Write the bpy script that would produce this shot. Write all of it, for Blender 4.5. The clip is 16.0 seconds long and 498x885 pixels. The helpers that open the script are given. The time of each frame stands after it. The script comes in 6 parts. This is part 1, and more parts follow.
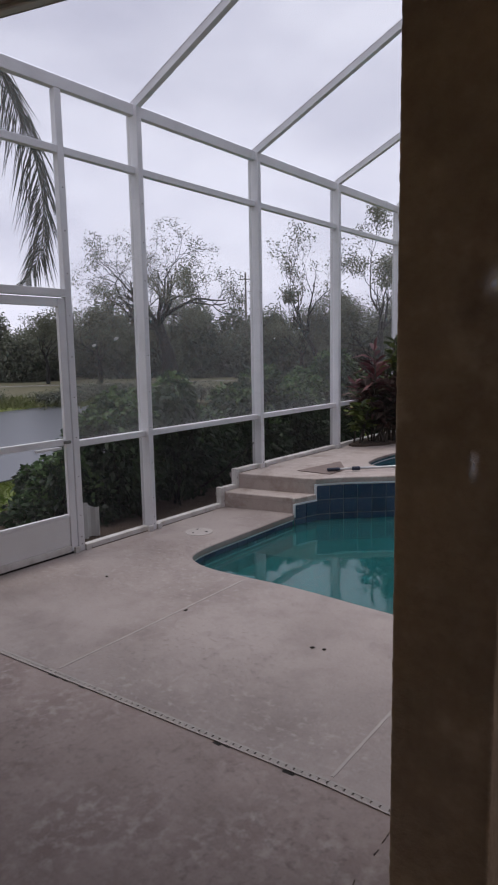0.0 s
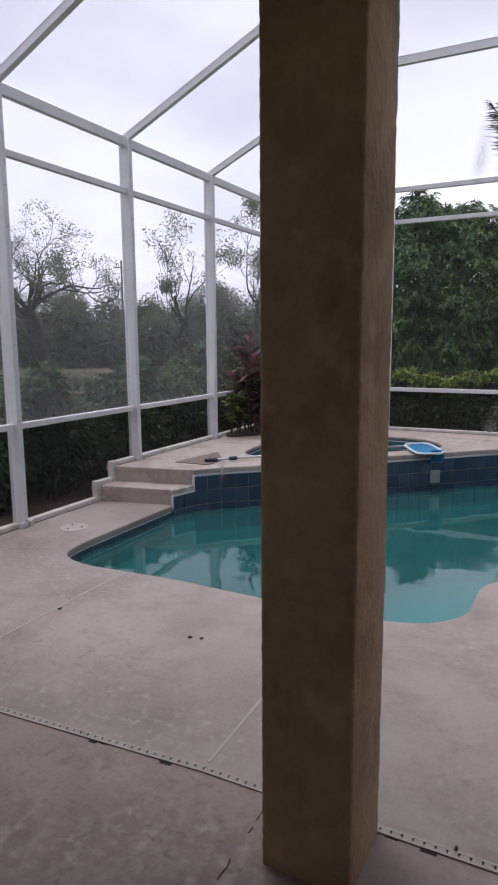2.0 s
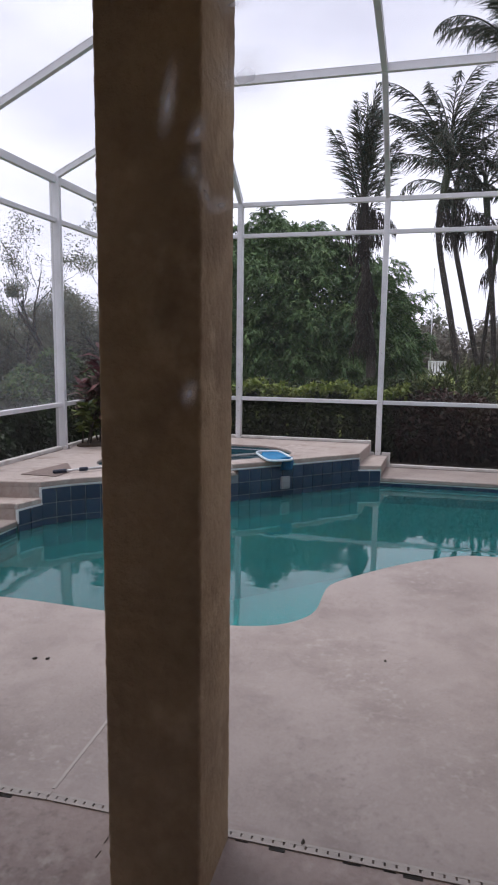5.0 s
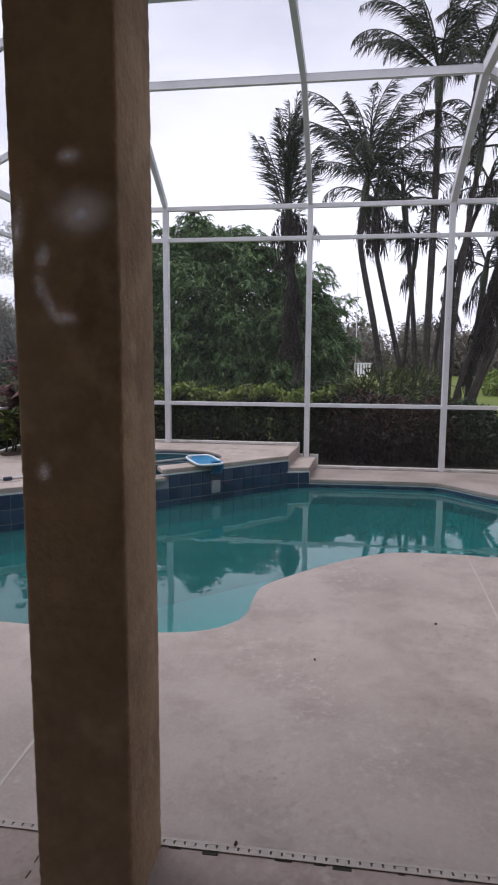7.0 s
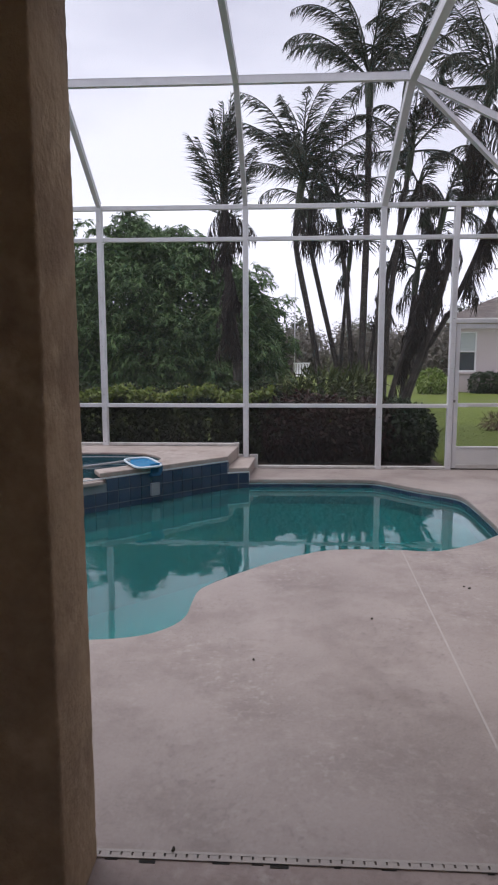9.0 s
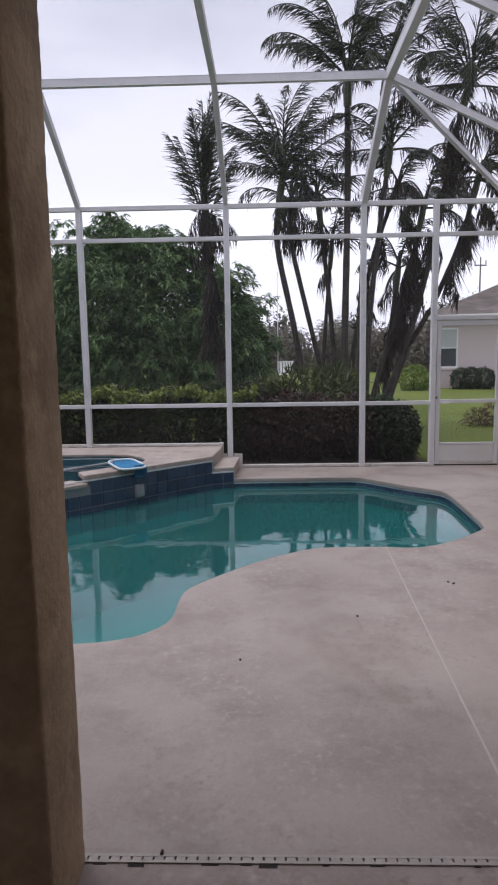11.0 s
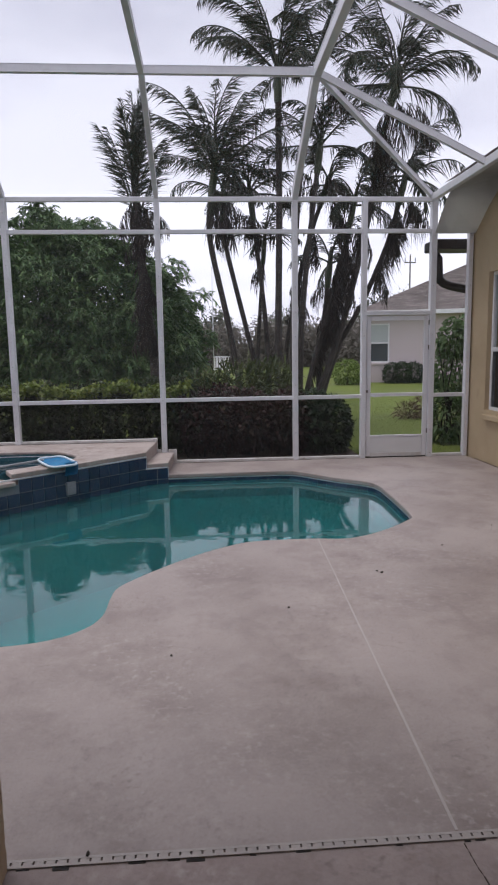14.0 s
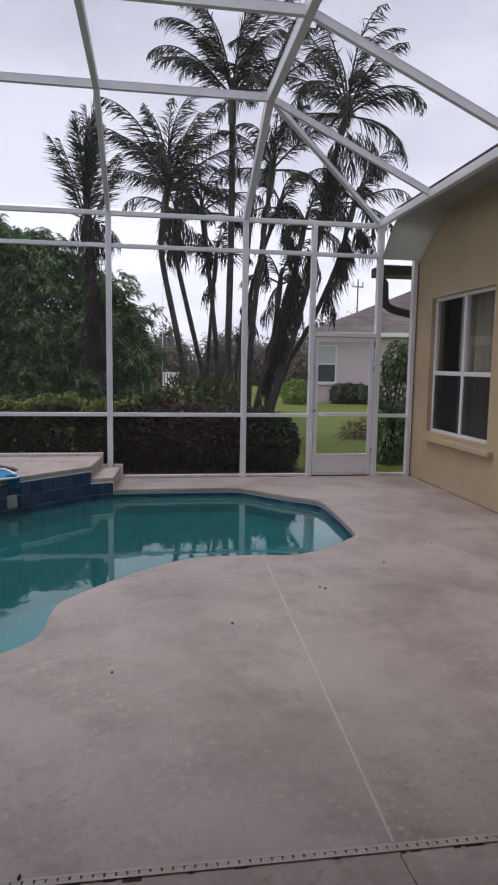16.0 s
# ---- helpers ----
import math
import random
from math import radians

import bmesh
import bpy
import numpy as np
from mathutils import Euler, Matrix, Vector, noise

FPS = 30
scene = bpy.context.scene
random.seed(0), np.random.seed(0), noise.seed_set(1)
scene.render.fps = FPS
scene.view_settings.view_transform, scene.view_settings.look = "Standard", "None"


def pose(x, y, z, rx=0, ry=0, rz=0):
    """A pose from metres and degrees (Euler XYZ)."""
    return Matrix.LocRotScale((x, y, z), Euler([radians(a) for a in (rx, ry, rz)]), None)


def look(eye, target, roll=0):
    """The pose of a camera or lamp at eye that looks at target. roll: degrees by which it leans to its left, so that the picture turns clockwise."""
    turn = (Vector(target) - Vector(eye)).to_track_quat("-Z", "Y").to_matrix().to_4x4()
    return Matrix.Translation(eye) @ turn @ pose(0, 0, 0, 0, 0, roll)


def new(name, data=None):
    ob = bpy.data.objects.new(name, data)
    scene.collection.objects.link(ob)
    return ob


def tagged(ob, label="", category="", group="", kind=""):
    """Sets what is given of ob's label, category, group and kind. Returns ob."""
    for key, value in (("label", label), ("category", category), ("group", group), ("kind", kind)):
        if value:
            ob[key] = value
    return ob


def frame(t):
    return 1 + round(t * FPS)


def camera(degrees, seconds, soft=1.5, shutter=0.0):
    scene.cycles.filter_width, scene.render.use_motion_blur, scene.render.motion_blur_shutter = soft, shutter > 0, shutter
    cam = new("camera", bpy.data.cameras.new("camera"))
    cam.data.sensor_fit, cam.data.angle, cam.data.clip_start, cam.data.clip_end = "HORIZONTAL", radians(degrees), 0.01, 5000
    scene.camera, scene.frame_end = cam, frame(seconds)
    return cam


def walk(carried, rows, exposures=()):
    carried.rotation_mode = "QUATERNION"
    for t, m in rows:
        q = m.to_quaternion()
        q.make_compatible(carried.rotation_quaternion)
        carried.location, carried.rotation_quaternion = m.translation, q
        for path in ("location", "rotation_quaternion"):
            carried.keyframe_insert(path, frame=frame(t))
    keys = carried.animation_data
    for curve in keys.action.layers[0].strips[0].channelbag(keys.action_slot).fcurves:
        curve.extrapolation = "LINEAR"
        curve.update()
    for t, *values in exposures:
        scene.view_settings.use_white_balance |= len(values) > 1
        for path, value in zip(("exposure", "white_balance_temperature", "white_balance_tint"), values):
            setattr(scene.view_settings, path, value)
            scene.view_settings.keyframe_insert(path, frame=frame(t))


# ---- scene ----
cam = camera(42.2, 16.0, soft=2.0)
PATH = [
    (0, (0.215, -1.112, 1.603), (-0.997, 0.454, 1.322), -1.0),
    (0.5, (0.223, -1.107, 1.603), (-0.893, 0.526, 1.31), -1.1),
    (1, (0.235, -1.091, 1.595), (-0.805, 0.591, 1.299), -1.1),
    (1.5, (0.248, -1.103, 1.606), (-0.716, 0.622, 1.297), -0.8),
    (2, (0.252, -1.103, 1.609), (-0.647, 0.656, 1.295), -0.4),
    (2.5, (0.264, -1.105, 1.613), (-0.58, 0.681, 1.298), -0.0),
    (3, (0.265, -1.102, 1.607), (-0.534, 0.707, 1.309), 0.2),
    (3.5, (0.27, -1.096, 1.6), (-0.446, 0.749, 1.313), 0.3),
    (4, (0.271, -1.082, 1.596), (-0.377, 0.789, 1.316), 0.3),
    (4.5, (0.28, -1.078, 1.59), (-0.287, 0.82, 1.31), 0.3),
    (5, (0.284, -1.077, 1.597), (-0.204, 0.841, 1.314), 0.7),
    (5.2, (0.304, -1.085, 1.601), (-0.168, 0.838, 1.321), 0.7),
    (7.3, (0.319, -1.1, 1.62), (0.075, 0.866, 1.344), 0.3),
    (7.5, (0.328, -1.087, 1.616), (0.109, 0.882, 1.338), 0.3),
    (8, (0.349, -1.084, 1.617), (0.186, 0.89, 1.342), -0.3),
    (8.5, (0.355, -1.091, 1.622), (0.219, 0.887, 1.357), -0.3),
    (9, (0.354, -1.094, 1.626), (0.25, 0.885, 1.354), -0.1),
    (11.5, (0.373, -1.095, 1.634), (0.331, 0.885, 1.356), -1.0),
    (12, (0.383, -1.082, 1.618), (0.374, 0.898, 1.336), -0.9),
    (12.5, (0.393, -1.077, 1.614), (0.433, 0.902, 1.33), -1.0),
    (13, (0.402, -1.079, 1.617), (0.495, 0.897, 1.325), -1.1),
    (13.5, (0.411, -1.081, 1.616), (0.554, 0.891, 1.315), -1.0),
    (14, (0.418, -1.094, 1.627), (0.551, 0.88, 1.334), -0.9),
    (14.5, (0.405, -1.096, 1.613), (0.53, 0.879, 1.329), -0.5),
    (15, (0.413, -1.106, 1.617), (0.599, 0.867, 1.349), -0.1),
    (15.5, (0.418, -1.111, 1.61), (0.666, 0.862, 1.397), 0.7),
    (16, (0.419, -1.114, 1.616), (0.714, 0.85, 1.377), 0.9),
]
walk(cam, [(t, look(e, g, r)) for t, e, g, r in PATH],
     exposures=[(t, ev, 6250, 12) for t, ev in ((0, 0.22), (1, 0.37), (2, 0.52), (3.5, 0.59), (5, 0.65), (8, 0.55), (12.5, 0.45), (14.5, 0.40), (16, 0.30))])

# ---- world and light: an overcast, late-day sky ----
world = bpy.data.worlds.new("world")
scene.world = world
world.use_nodes = True
wn, wl = world.node_tree.nodes, world.node_tree.links
wn.clear()
SUN_ELEV, SUN_ROT = radians(74), radians(265)


def wnode(kind, **kw):
    n = wn.new(kind)
    for k, v in kw.items():
        n.inputs[k.replace("_", " ")].default_value = v
    return n


sky = wn.new("ShaderNodeTexSky")
sky.sky_type = "NISHITA"
sky.sun_disc = False
sky.sun_elevation, sky.sun_rotation = SUN_ELEV, SUN_ROT
sky.air_density, sky.dust_density, sky.ozone_density = 1.0, 3.0, 1.0
coord = wn.new("ShaderNodeTexCoord")
stretch = wn.new("ShaderNodeMapping")
stretch.inputs["Scale"].default_value = (1.0, 1.0, 2.6)
clouds = wnode("ShaderNodeTexNoise", Scale=1.7, Detail=6.0, Roughness=0.55)
ramp = wn.new("ShaderNodeValToRGB")
ramp.color_ramp.elements[0].position, ramp.color_ramp.elements[0].color = 0.38, (5.8, 5.7, 6.8, 1)
ramp.color_ramp.elements[1].position, ramp.color_ramp.elements[1].color = 0.63, (8.6, 8.5, 9.4, 1)
blend = wn.new("ShaderNodeMix")
blend.data_type = "RGBA"
blend.inputs["Factor"].default_value = 0.9
back = wnode("ShaderNodeBackground", Strength=0.1)
wout = wn.new("ShaderNodeOutputWorld")
wl.new(coord.outputs["Generated"], stretch.inputs["Vector"])
wl.new(stretch.outputs["Vector"], clouds.inputs["Vector"])
wl.new(clouds.outputs["Fac"], ramp.inputs["Fac"])
wl.new(sky.outputs["Color"], blend.inputs["A"])
split, low, glow = wn.new("ShaderNodeSeparateXYZ"), wn.new("ShaderNodeMapRange"), wn.new("ShaderNodeVectorMath")
low.inputs["From Min"].default_value, low.inputs["From Max"].default_value = 0.0, 0.5
low.inputs["To Min"].default_value, low.inputs["To Max"].default_value = 1.19, 0.97
low.interpolation_type = "SMOOTHSTEP"
glow.operation = "SCALE"
wl.new(coord.outputs["Generated"], split.inputs[0])
wl.new(split.outputs["Z"], low.inputs["Value"])
wl.new(low.outputs[0], glow.inputs["Scale"])
wl.new(ramp.outputs["Color"], glow.inputs[0])
wl.new(glow.outputs[0], blend.inputs["B"])
wl.new(blend.outputs["Result"], back.inputs["Color"])
wl.new(back.outputs["Background"], wout.inputs["Surface"])

sun_data = bpy.data.lights.new("sun", "SUN")
sun_data.energy, sun_data.angle, sun_data.color = 1.5, radians(40), (1.0, 0.95, 0.88)
sun = new("sun", sun_data)
sun.matrix_basis = look((20 * math.cos(SUN_ELEV) * math.sin(SUN_ROT), 3 + 20 * math.cos(SUN_ELEV) * math.cos(SUN_ROT), 20 * math.sin(SUN_ELEV)), (0, 3, 0))


# ---- materials ----
def material(name, colors, scale=6.0, rough=0.7, fine=40.0, bump=0.15, bump_size=0.01, metal=0.0, spots=None, island=0.0,
             per_object=0.0, spec=0.5, stretch_z=1.0, coat=0.0, detail=5.0, flecks=None, specks=None):
    """A surface of two or three colours in blotches, with finer grain over it, fine relief, and gloss that varies with the grain."""
    m = bpy.data.materials.new(name)
    m.use_nodes = True
    n, l = m.node_tree.nodes, m.node_tree.links
    n.clear()
    out = n.new("ShaderNodeOutputMaterial")
    p = n.new("ShaderNodeBsdfPrincipled")
    l.new(p.outputs[0], out.inputs["Surface"])
    tc = n.new("ShaderNodeTexCoord")
    mp = n.new("ShaderNodeMapping")
    mp.inputs["Scale"].default_value = (1, 1, stretch_z)
    l.new(tc.outputs["Object"], mp.inputs["Vector"])
    big, small = n.new("ShaderNodeTexNoise"), n.new("ShaderNodeTexNoise")
    for tex, s, d in ((big, scale, detail), (small, fine, 4.0)):
        tex.inputs["Scale"].default_value, tex.inputs["Detail"].default_value = s, d
        tex.inputs["Roughness"].default_value = 0.62
        l.new(mp.outputs["Vector"], tex.inputs["Vector"])
    add = n.new("ShaderNodeMath")
    add.operation = "MULTIPLY_ADD"
    l.new(small.outputs["Fac"], add.inputs[0])
    add.inputs[1].default_value = 0.35
    l.new(big.outputs["Fac"], add.inputs[2])
    last = add.outputs[0]
    for amount, kind in ((island, "island"), (per_object, "object")):
        if amount:
            src = n.new("ShaderNodeNewGeometry" if kind == "island" else "ShaderNodeObjectInfo")
            more = n.new("ShaderNodeMath")
            more.operation = "MULTIPLY_ADD"
            l.new(src.outputs["Random Per Island" if kind == "island" else "Random"], more.inputs[0])
            more.inputs[1].default_value = amount
            l.new(last, more.inputs[2])
            last = more.outputs[0]
    r = n.new("ShaderNodeValToRGB")
    top = 0.98 + (island + per_object) * 0.8
    e = r.color_ramp.elements
    while len(e) < len(colors):
        e.new(0.5)
    scale_in = n.new("ShaderNodeMapRange")
    scale_in.inputs["From Min"].default_value, scale_in.inputs["From Max"].default_value = 0.38, top
    l.new(last, scale_in.inputs["Value"])
    for k, c in enumerate(colors):
        e[k].position, e[k].color = k / max(1, len(colors) - 1), (*c, 1)
    l.new(scale_in.outputs[0], r.inputs["Fac"])
    colour = r.outputs["Color"]
    if spots:
        spot_color, spot_scale, spot_from, spot_to = spots
        sp = n.new("ShaderNodeTexNoise")
        sp.inputs["Scale"].default_value, sp.inputs["Detail"].default_value = spot_scale, 7.0
        sp.inputs["Roughness"].default_value = 0.68
        l.new(mp.outputs["Vector"], sp.inputs["Vector"])
        mr = n.new("ShaderNodeMapRange")
        mr.inputs["From Min"].default_value, mr.inputs["From Max"].default_value = spot_from, spot_to
        l.new(sp.outputs["Fac"], mr.inputs["Value"])
        mix = n.new("ShaderNodeMix")
        mix.data_type = "RGBA"
        l.new(mr.outputs[0], mix.inputs["Factor"])
        l.new(colour, mix.inputs["A"])
        mix.inputs["B"].default_value = (*spot_color, 1)
        colour = mix.outputs["Result"]
    for spec_set in (flecks, specks):
        if not spec_set:
            continue
        fleck_color, fleck_scale, fleck_from, fleck_to, patch_scale = spec_set
        fl, pa = n.new("ShaderNodeTexNoise"), n.new("ShaderNodeTexNoise")
        fl.inputs["Scale"].default_value, fl.inputs["Detail"].default_value, fl.inputs["Roughness"].default_value = fleck_scale, 3.0, 0.6
        pa.inputs["Scale"].default_value, pa.inputs["Detail"].default_value = patch_scale, 3.0
        fr, pr, mul = n.new("ShaderNodeMapRange"), n.new("ShaderNodeMapRange"), n.new("ShaderNodeMath")
        fr.inputs["From Min"].default_value, fr.inputs["From Max"].default_value = fleck_from, fleck_to
        pr.inputs["From Min"].default_value, pr.inputs["From Max"].default_value = 0.44, 0.62
        mul.operation = "MULTIPLY"
        for tex in (fl, pa):
            l.new(mp.outputs["Vector"], tex.inputs["Vector"])
        l.new(fl.outputs["Fac"], fr.inputs["Value"])
        l.new(pa.outputs["Fac"], pr.inputs["Value"])
        l.new(fr.outputs[0], mul.inputs[0])
        l.new(pr.outputs[0], mul.inputs[1])
        mix = n.new("ShaderNodeMix")
        mix.data_type = "RGBA"
        l.new(mul.outputs[0], mix.inputs["Factor"])
        l.new(colour, mix.inputs["A"])
        mix.inputs["B"].default_value = (*fleck_color, 1)
        colour = mix.outputs["Result"]
    l.new(colour, p.inputs["Base Color"])
    p.inputs["Metallic"].default_value = metal
    p.inputs["Specular IOR Level"].default_value = spec
    p.inputs["Coat Weight"].default_value = coat
    rr = n.new("ShaderNodeMapRange")
    rr.inputs["To Min"].default_value, rr.inputs["To Max"].default_value = max(0.02, rough - 0.12), min(1.0, rough + 0.12)
    l.new(big.outputs["Fac"], rr.inputs["Value"])
    l.new(rr.outputs[0], p.inputs["Roughness"])
    if bump:
        b = n.new("ShaderNodeBump")
        b.inputs["Strength"].default_value, b.inputs["Distance"].default_value = bump, bump_size
        l.new(small.outputs["Fac"], b.inputs["Height"])
        l.new(b.outputs[0], p.inputs["Normal"])
    return m


def leaf_material(name, colors, rough=0.62, island=0.55, through_light=0.25):
    m = material(name, colors, scale=1.2, rough=rough, fine=9.0, bump=0.0, island=island)
    p = next(k for k in m.node_tree.nodes if k.type == "BSDF_PRINCIPLED")
    out = next(k for k in m.node_tree.nodes if k.type == "OUTPUT_MATERIAL")
    n, l = m.node_tree.nodes, m.node_tree.links
    tr, mx = n.new("ShaderNodeBsdfTranslucent"), n.new("ShaderNodeMixShader")
    l.new(p.inputs["Base Color"].links[0].from_socket, tr.inputs["Color"])
    mx.inputs[0].default_value = through_light
    l.new(p.outputs[0], mx.inputs[1])
    l.new(tr.outputs[0], mx.inputs[2])
    l.new(mx.outputs[0], out.inputs["Surface"])
    return m


CONCRETE = material("kool_deck_concrete", [(0.235, 0.19, 0.172), (0.365, 0.31, 0.287), (0.44, 0.382, 0.356)], scale=1.1, detail=9.0, fine=70, rough=0.52,
                    bump=0.3, bump_size=0.004, spots=((0.2, 0.155, 0.141), 1.7, 0.47, 0.78), flecks=((0.48, 0.425, 0.4), 22.0, 0.54, 0.78, 0.8), specks=((0.2, 0.165, 0.15), 27.0, 0.55, 0.8, 1.3))
PATIO = material("patio_concrete", [(0.245, 0.19, 0.176), (0.35, 0.285, 0.266), (0.43, 0.36, 0.342)], scale=3.5, detail=9.0, fine=55, rough=0.8,
                 bump=0.4, bump_size=0.004, spots=((0.23, 0.168, 0.158), 1.6, 0.5, 0.8), flecks=((0.48, 0.42, 0.40), 19.0, 0.47, 0.7, 1.6), specks=((0.21, 0.17, 0.16), 24.0, 0.53, 0.78, 1.1))
COPING = material("coping_concrete", [(0.29, 0.23, 0.20), (0.42, 0.355, 0.322), (0.50, 0.43, 0.395)], scale=1.6, fine=80, rough=0.68,
                  bump=0.35, bump_size=0.004, spots=((0.24, 0.175, 0.135), 3.0, 0.5, 0.74), flecks=((0.52, 0.465, 0.435), 14.0, 0.5, 0.66, 2.0))
CAULK = material("joint_caulk", [(0.40, 0.355, 0.335), (0.50, 0.45, 0.43)], scale=8, rough=0.7)
STUCCO = material("tan_stucco", [(0.39, 0.30, 0.18), (0.465, 0.36, 0.222), (0.51, 0.405, 0.258)], scale=1.3, fine=95, rough=0.9, bump=0.5,
                  bump_size=0.006, spots=((0.36, 0.27, 0.16), 2.6, 0.58, 0.85))
COLUMN_STUCCO = material("weathered_tan_stucco", [(0.29, 0.21, 0.135), (0.44, 0.335, 0.215), (0.55, 0.43, 0.285)], scale=1.5, fine=30, rough=0.92, detail=5.0,
                         bump=0.85, bump_size=0.012, spots=((0.25, 0.175, 0.115), 1.3, 0.48, 0.72), flecks=((0.56, 0.445, 0.30), 9.0, 0.5, 0.72, 3.0), specks=((0.27, 0.195, 0.125), 7.0, 0.54, 0.78, 2.2))
WHITE_METAL = material("white_aluminium", [(0.60, 0.60, 0.62), (0.72, 0.72, 0.74), (0.78, 0.78, 0.80)], scale=2.5, fine=30, rough=0.42, bump=0.05,
                       spots=((0.5, 0.48, 0.46), 3.0, 0.62, 0.85))
WHITE_TRIM = material("white_trim", [(0.66, 0.66, 0.66), (0.78, 0.78, 0.78)], scale=3, fine=40, rough=0.5, bump=0.05)
DIRTY_WHITE = material("dirty_white_metal", [(0.40, 0.37, 0.34), (0.62, 0.60, 0.58), (0.7, 0.69, 0.68)], scale=7, fine=50, rough=0.6,
                       spots=((0.10, 0.08, 0.06), 9.0, 0.62, 0.72))
LID_CREAM = material("aged_cream_plastic", [(0.44, 0.395, 0.37), (0.54, 0.50, 0.47)], scale=6, rough=0.6)
GRATE = material("drain_plastic", [(0.34, 0.30, 0.28), (0.48, 0.435, 0.405)], scale=5, fine=60, rough=0.55, spots=((0.14, 0.12, 0.11), 5.0, 0.6, 0.75))
DARK_GAP = material("dark_drain_channel", [(0.012, 0.01, 0.009), (0.03, 0.026, 0.022)], scale=10, rough=0.9)
STEEL = material("dull_screw_steel", [(0.12, 0.11, 0.1), (0.3, 0.29, 0.28)], scale=30, rough=0.4, metal=0.8)
BLUE_TILE = material("blue_glazed_tile", [(0.012, 0.024, 0.056), (0.026, 0.05, 0.105), (0.06, 0.095, 0.17)], scale=7, fine=60, rough=0.18, bump=0.12,
                     bump_size=0.003, per_object=0.35, spec=0.6)
GROUT = material("pale_grout", [(0.2, 0.23, 0.26), (0.29, 0.32, 0.35)], scale=20, rough=0.85)
WHITE_BEAD = material("white_tile_edge", [(0.62, 0.66, 0.68), (0.75, 0.78, 0.8)], scale=12, rough=0.5)
PLASTER = material("teal_pool_plaster", [(0.07, 0.35, 0.36), (0.095, 0.42, 0.42), (0.125, 0.48, 0.48)], scale=0.8, fine=20, rough=0.8)
SPA_PLASTER = material("spa_plaster", [(0.02, 0.10, 0.13), (0.035, 0.15, 0.18)], scale=2, fine=20, rough=0.8)
SKIMMER_WHITE = material("aged_white_plastic", [(0.26, 0.28, 0.31), (0.38, 0.40, 0.43)], scale=9, rough=0.5)
BROWN_METAL = material("dark_bronze_gutter", [(0.012, 0.010, 0.009), (0.03, 0.025, 0.022)], scale=5, rough=0.45)
SOFFIT = material("soffit_paint", [(0.46, 0.46, 0.43), (0.56, 0.56, 0.53)], scale=2, fine=30, rough=0.7, spots=((0.36, 0.35, 0.31), 2.0, 0.55, 0.8))
SHINGLE = material("weathered_shingles", [(0.13, 0.112, 0.104), (0.245, 0.212, 0.2), (0.36, 0.322, 0.305)], scale=1.6, detail=9.0, fine=9, rough=0.95, bump=0.6,
                   bump_size=0.03, stretch_z=4.0, flecks=((0.42, 0.36, 0.34), 4.0, 0.5, 0.66, 0.8), specks=((0.10, 0.08, 0.075), 5.0, 0.52, 0.7, 0.9))
PINK_STUCCO = material("pale_pink_stucco", [(0.52, 0.445, 0.445), (0.60, 0.52, 0.52)], scale=0.7, fine=30, rough=0.9, bump=0.3)
BARK = material("grey_bark", [(0.03, 0.025, 0.02), (0.065, 0.053, 0.042), (0.105, 0.09, 0.075)], scale=3, fine=18, rough=0.95, bump=0.8, bump_size=0.03, stretch_z=0.3)
# bark darkened to offset the pale veil and sky light on far trunks
DARK_BARK = material("darkened_bark", [(0.006, 0.0055, 0.005), (0.015, 0.013, 0.011), (0.03, 0.026, 0.022)], scale=3, fine=18, rough=0.95, bump=0.6, bump_size=0.03, stretch_z=0.3)
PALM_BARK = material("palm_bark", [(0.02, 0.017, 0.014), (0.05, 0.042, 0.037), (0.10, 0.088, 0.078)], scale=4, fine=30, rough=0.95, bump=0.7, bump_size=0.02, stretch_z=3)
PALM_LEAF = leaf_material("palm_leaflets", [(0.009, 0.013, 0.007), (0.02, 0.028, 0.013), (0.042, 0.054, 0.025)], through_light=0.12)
PALM_RIB = material("palm_midrib", [(0.012, 0.016, 0.008), (0.03, 0.038, 0.016)], scale=5, rough=0.6)
PALM_SHAFT = material("palm_crownshaft", [(0.02, 0.03, 0.012), (0.05, 0.07, 0.024)], scale=5, rough=0.5)
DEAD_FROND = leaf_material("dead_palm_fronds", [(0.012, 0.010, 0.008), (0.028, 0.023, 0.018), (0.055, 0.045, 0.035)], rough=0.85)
MANGO_LEAF = leaf_material("mango_leaves", [(0.013, 0.03, 0.011), (0.038, 0.08, 0.026), (0.085, 0.155, 0.052), (0.19, 0.275, 0.095)], through_light=0.16, rough=0.75)
HEDGE_LEAF = leaf_material("hedge_leaves", [(0.009, 0.017, 0.006), (0.018, 0.033, 0.010), (0.035, 0.054, 0.014), (0.06, 0.08, 0.018)])
GROWTH_LEAF = leaf_material("hedge_new_growth", [(0.05, 0.09, 0.012), (0.13, 0.18, 0.025), (0.24, 0.28, 0.045)])
DARK_HEDGE_LEAF = leaf_material("dark_hedge_leaves", [(0.008, 0.009, 0.005), (0.018, 0.018, 0.009), (0.055, 0.016, 0.013), (0.03, 0.036, 0.013)])
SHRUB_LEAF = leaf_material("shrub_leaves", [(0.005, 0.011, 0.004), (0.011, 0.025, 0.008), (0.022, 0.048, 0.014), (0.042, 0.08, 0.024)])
# lighter leaf green: paints lit tops on the west shrubs, all of tall_shrub
SHRUB_TOP_LEAF = leaf_material("brighter_shrub_leaves", [(0.04, 0.075, 0.025), (0.085, 0.15, 0.05), (0.14, 0.22, 0.075)])
SPIKY_LEAF = leaf_material("spiky_shrub_leaves", [(0.018, 0.028, 0.008), (0.045, 0.065, 0.016), (0.10, 0.125, 0.03)])
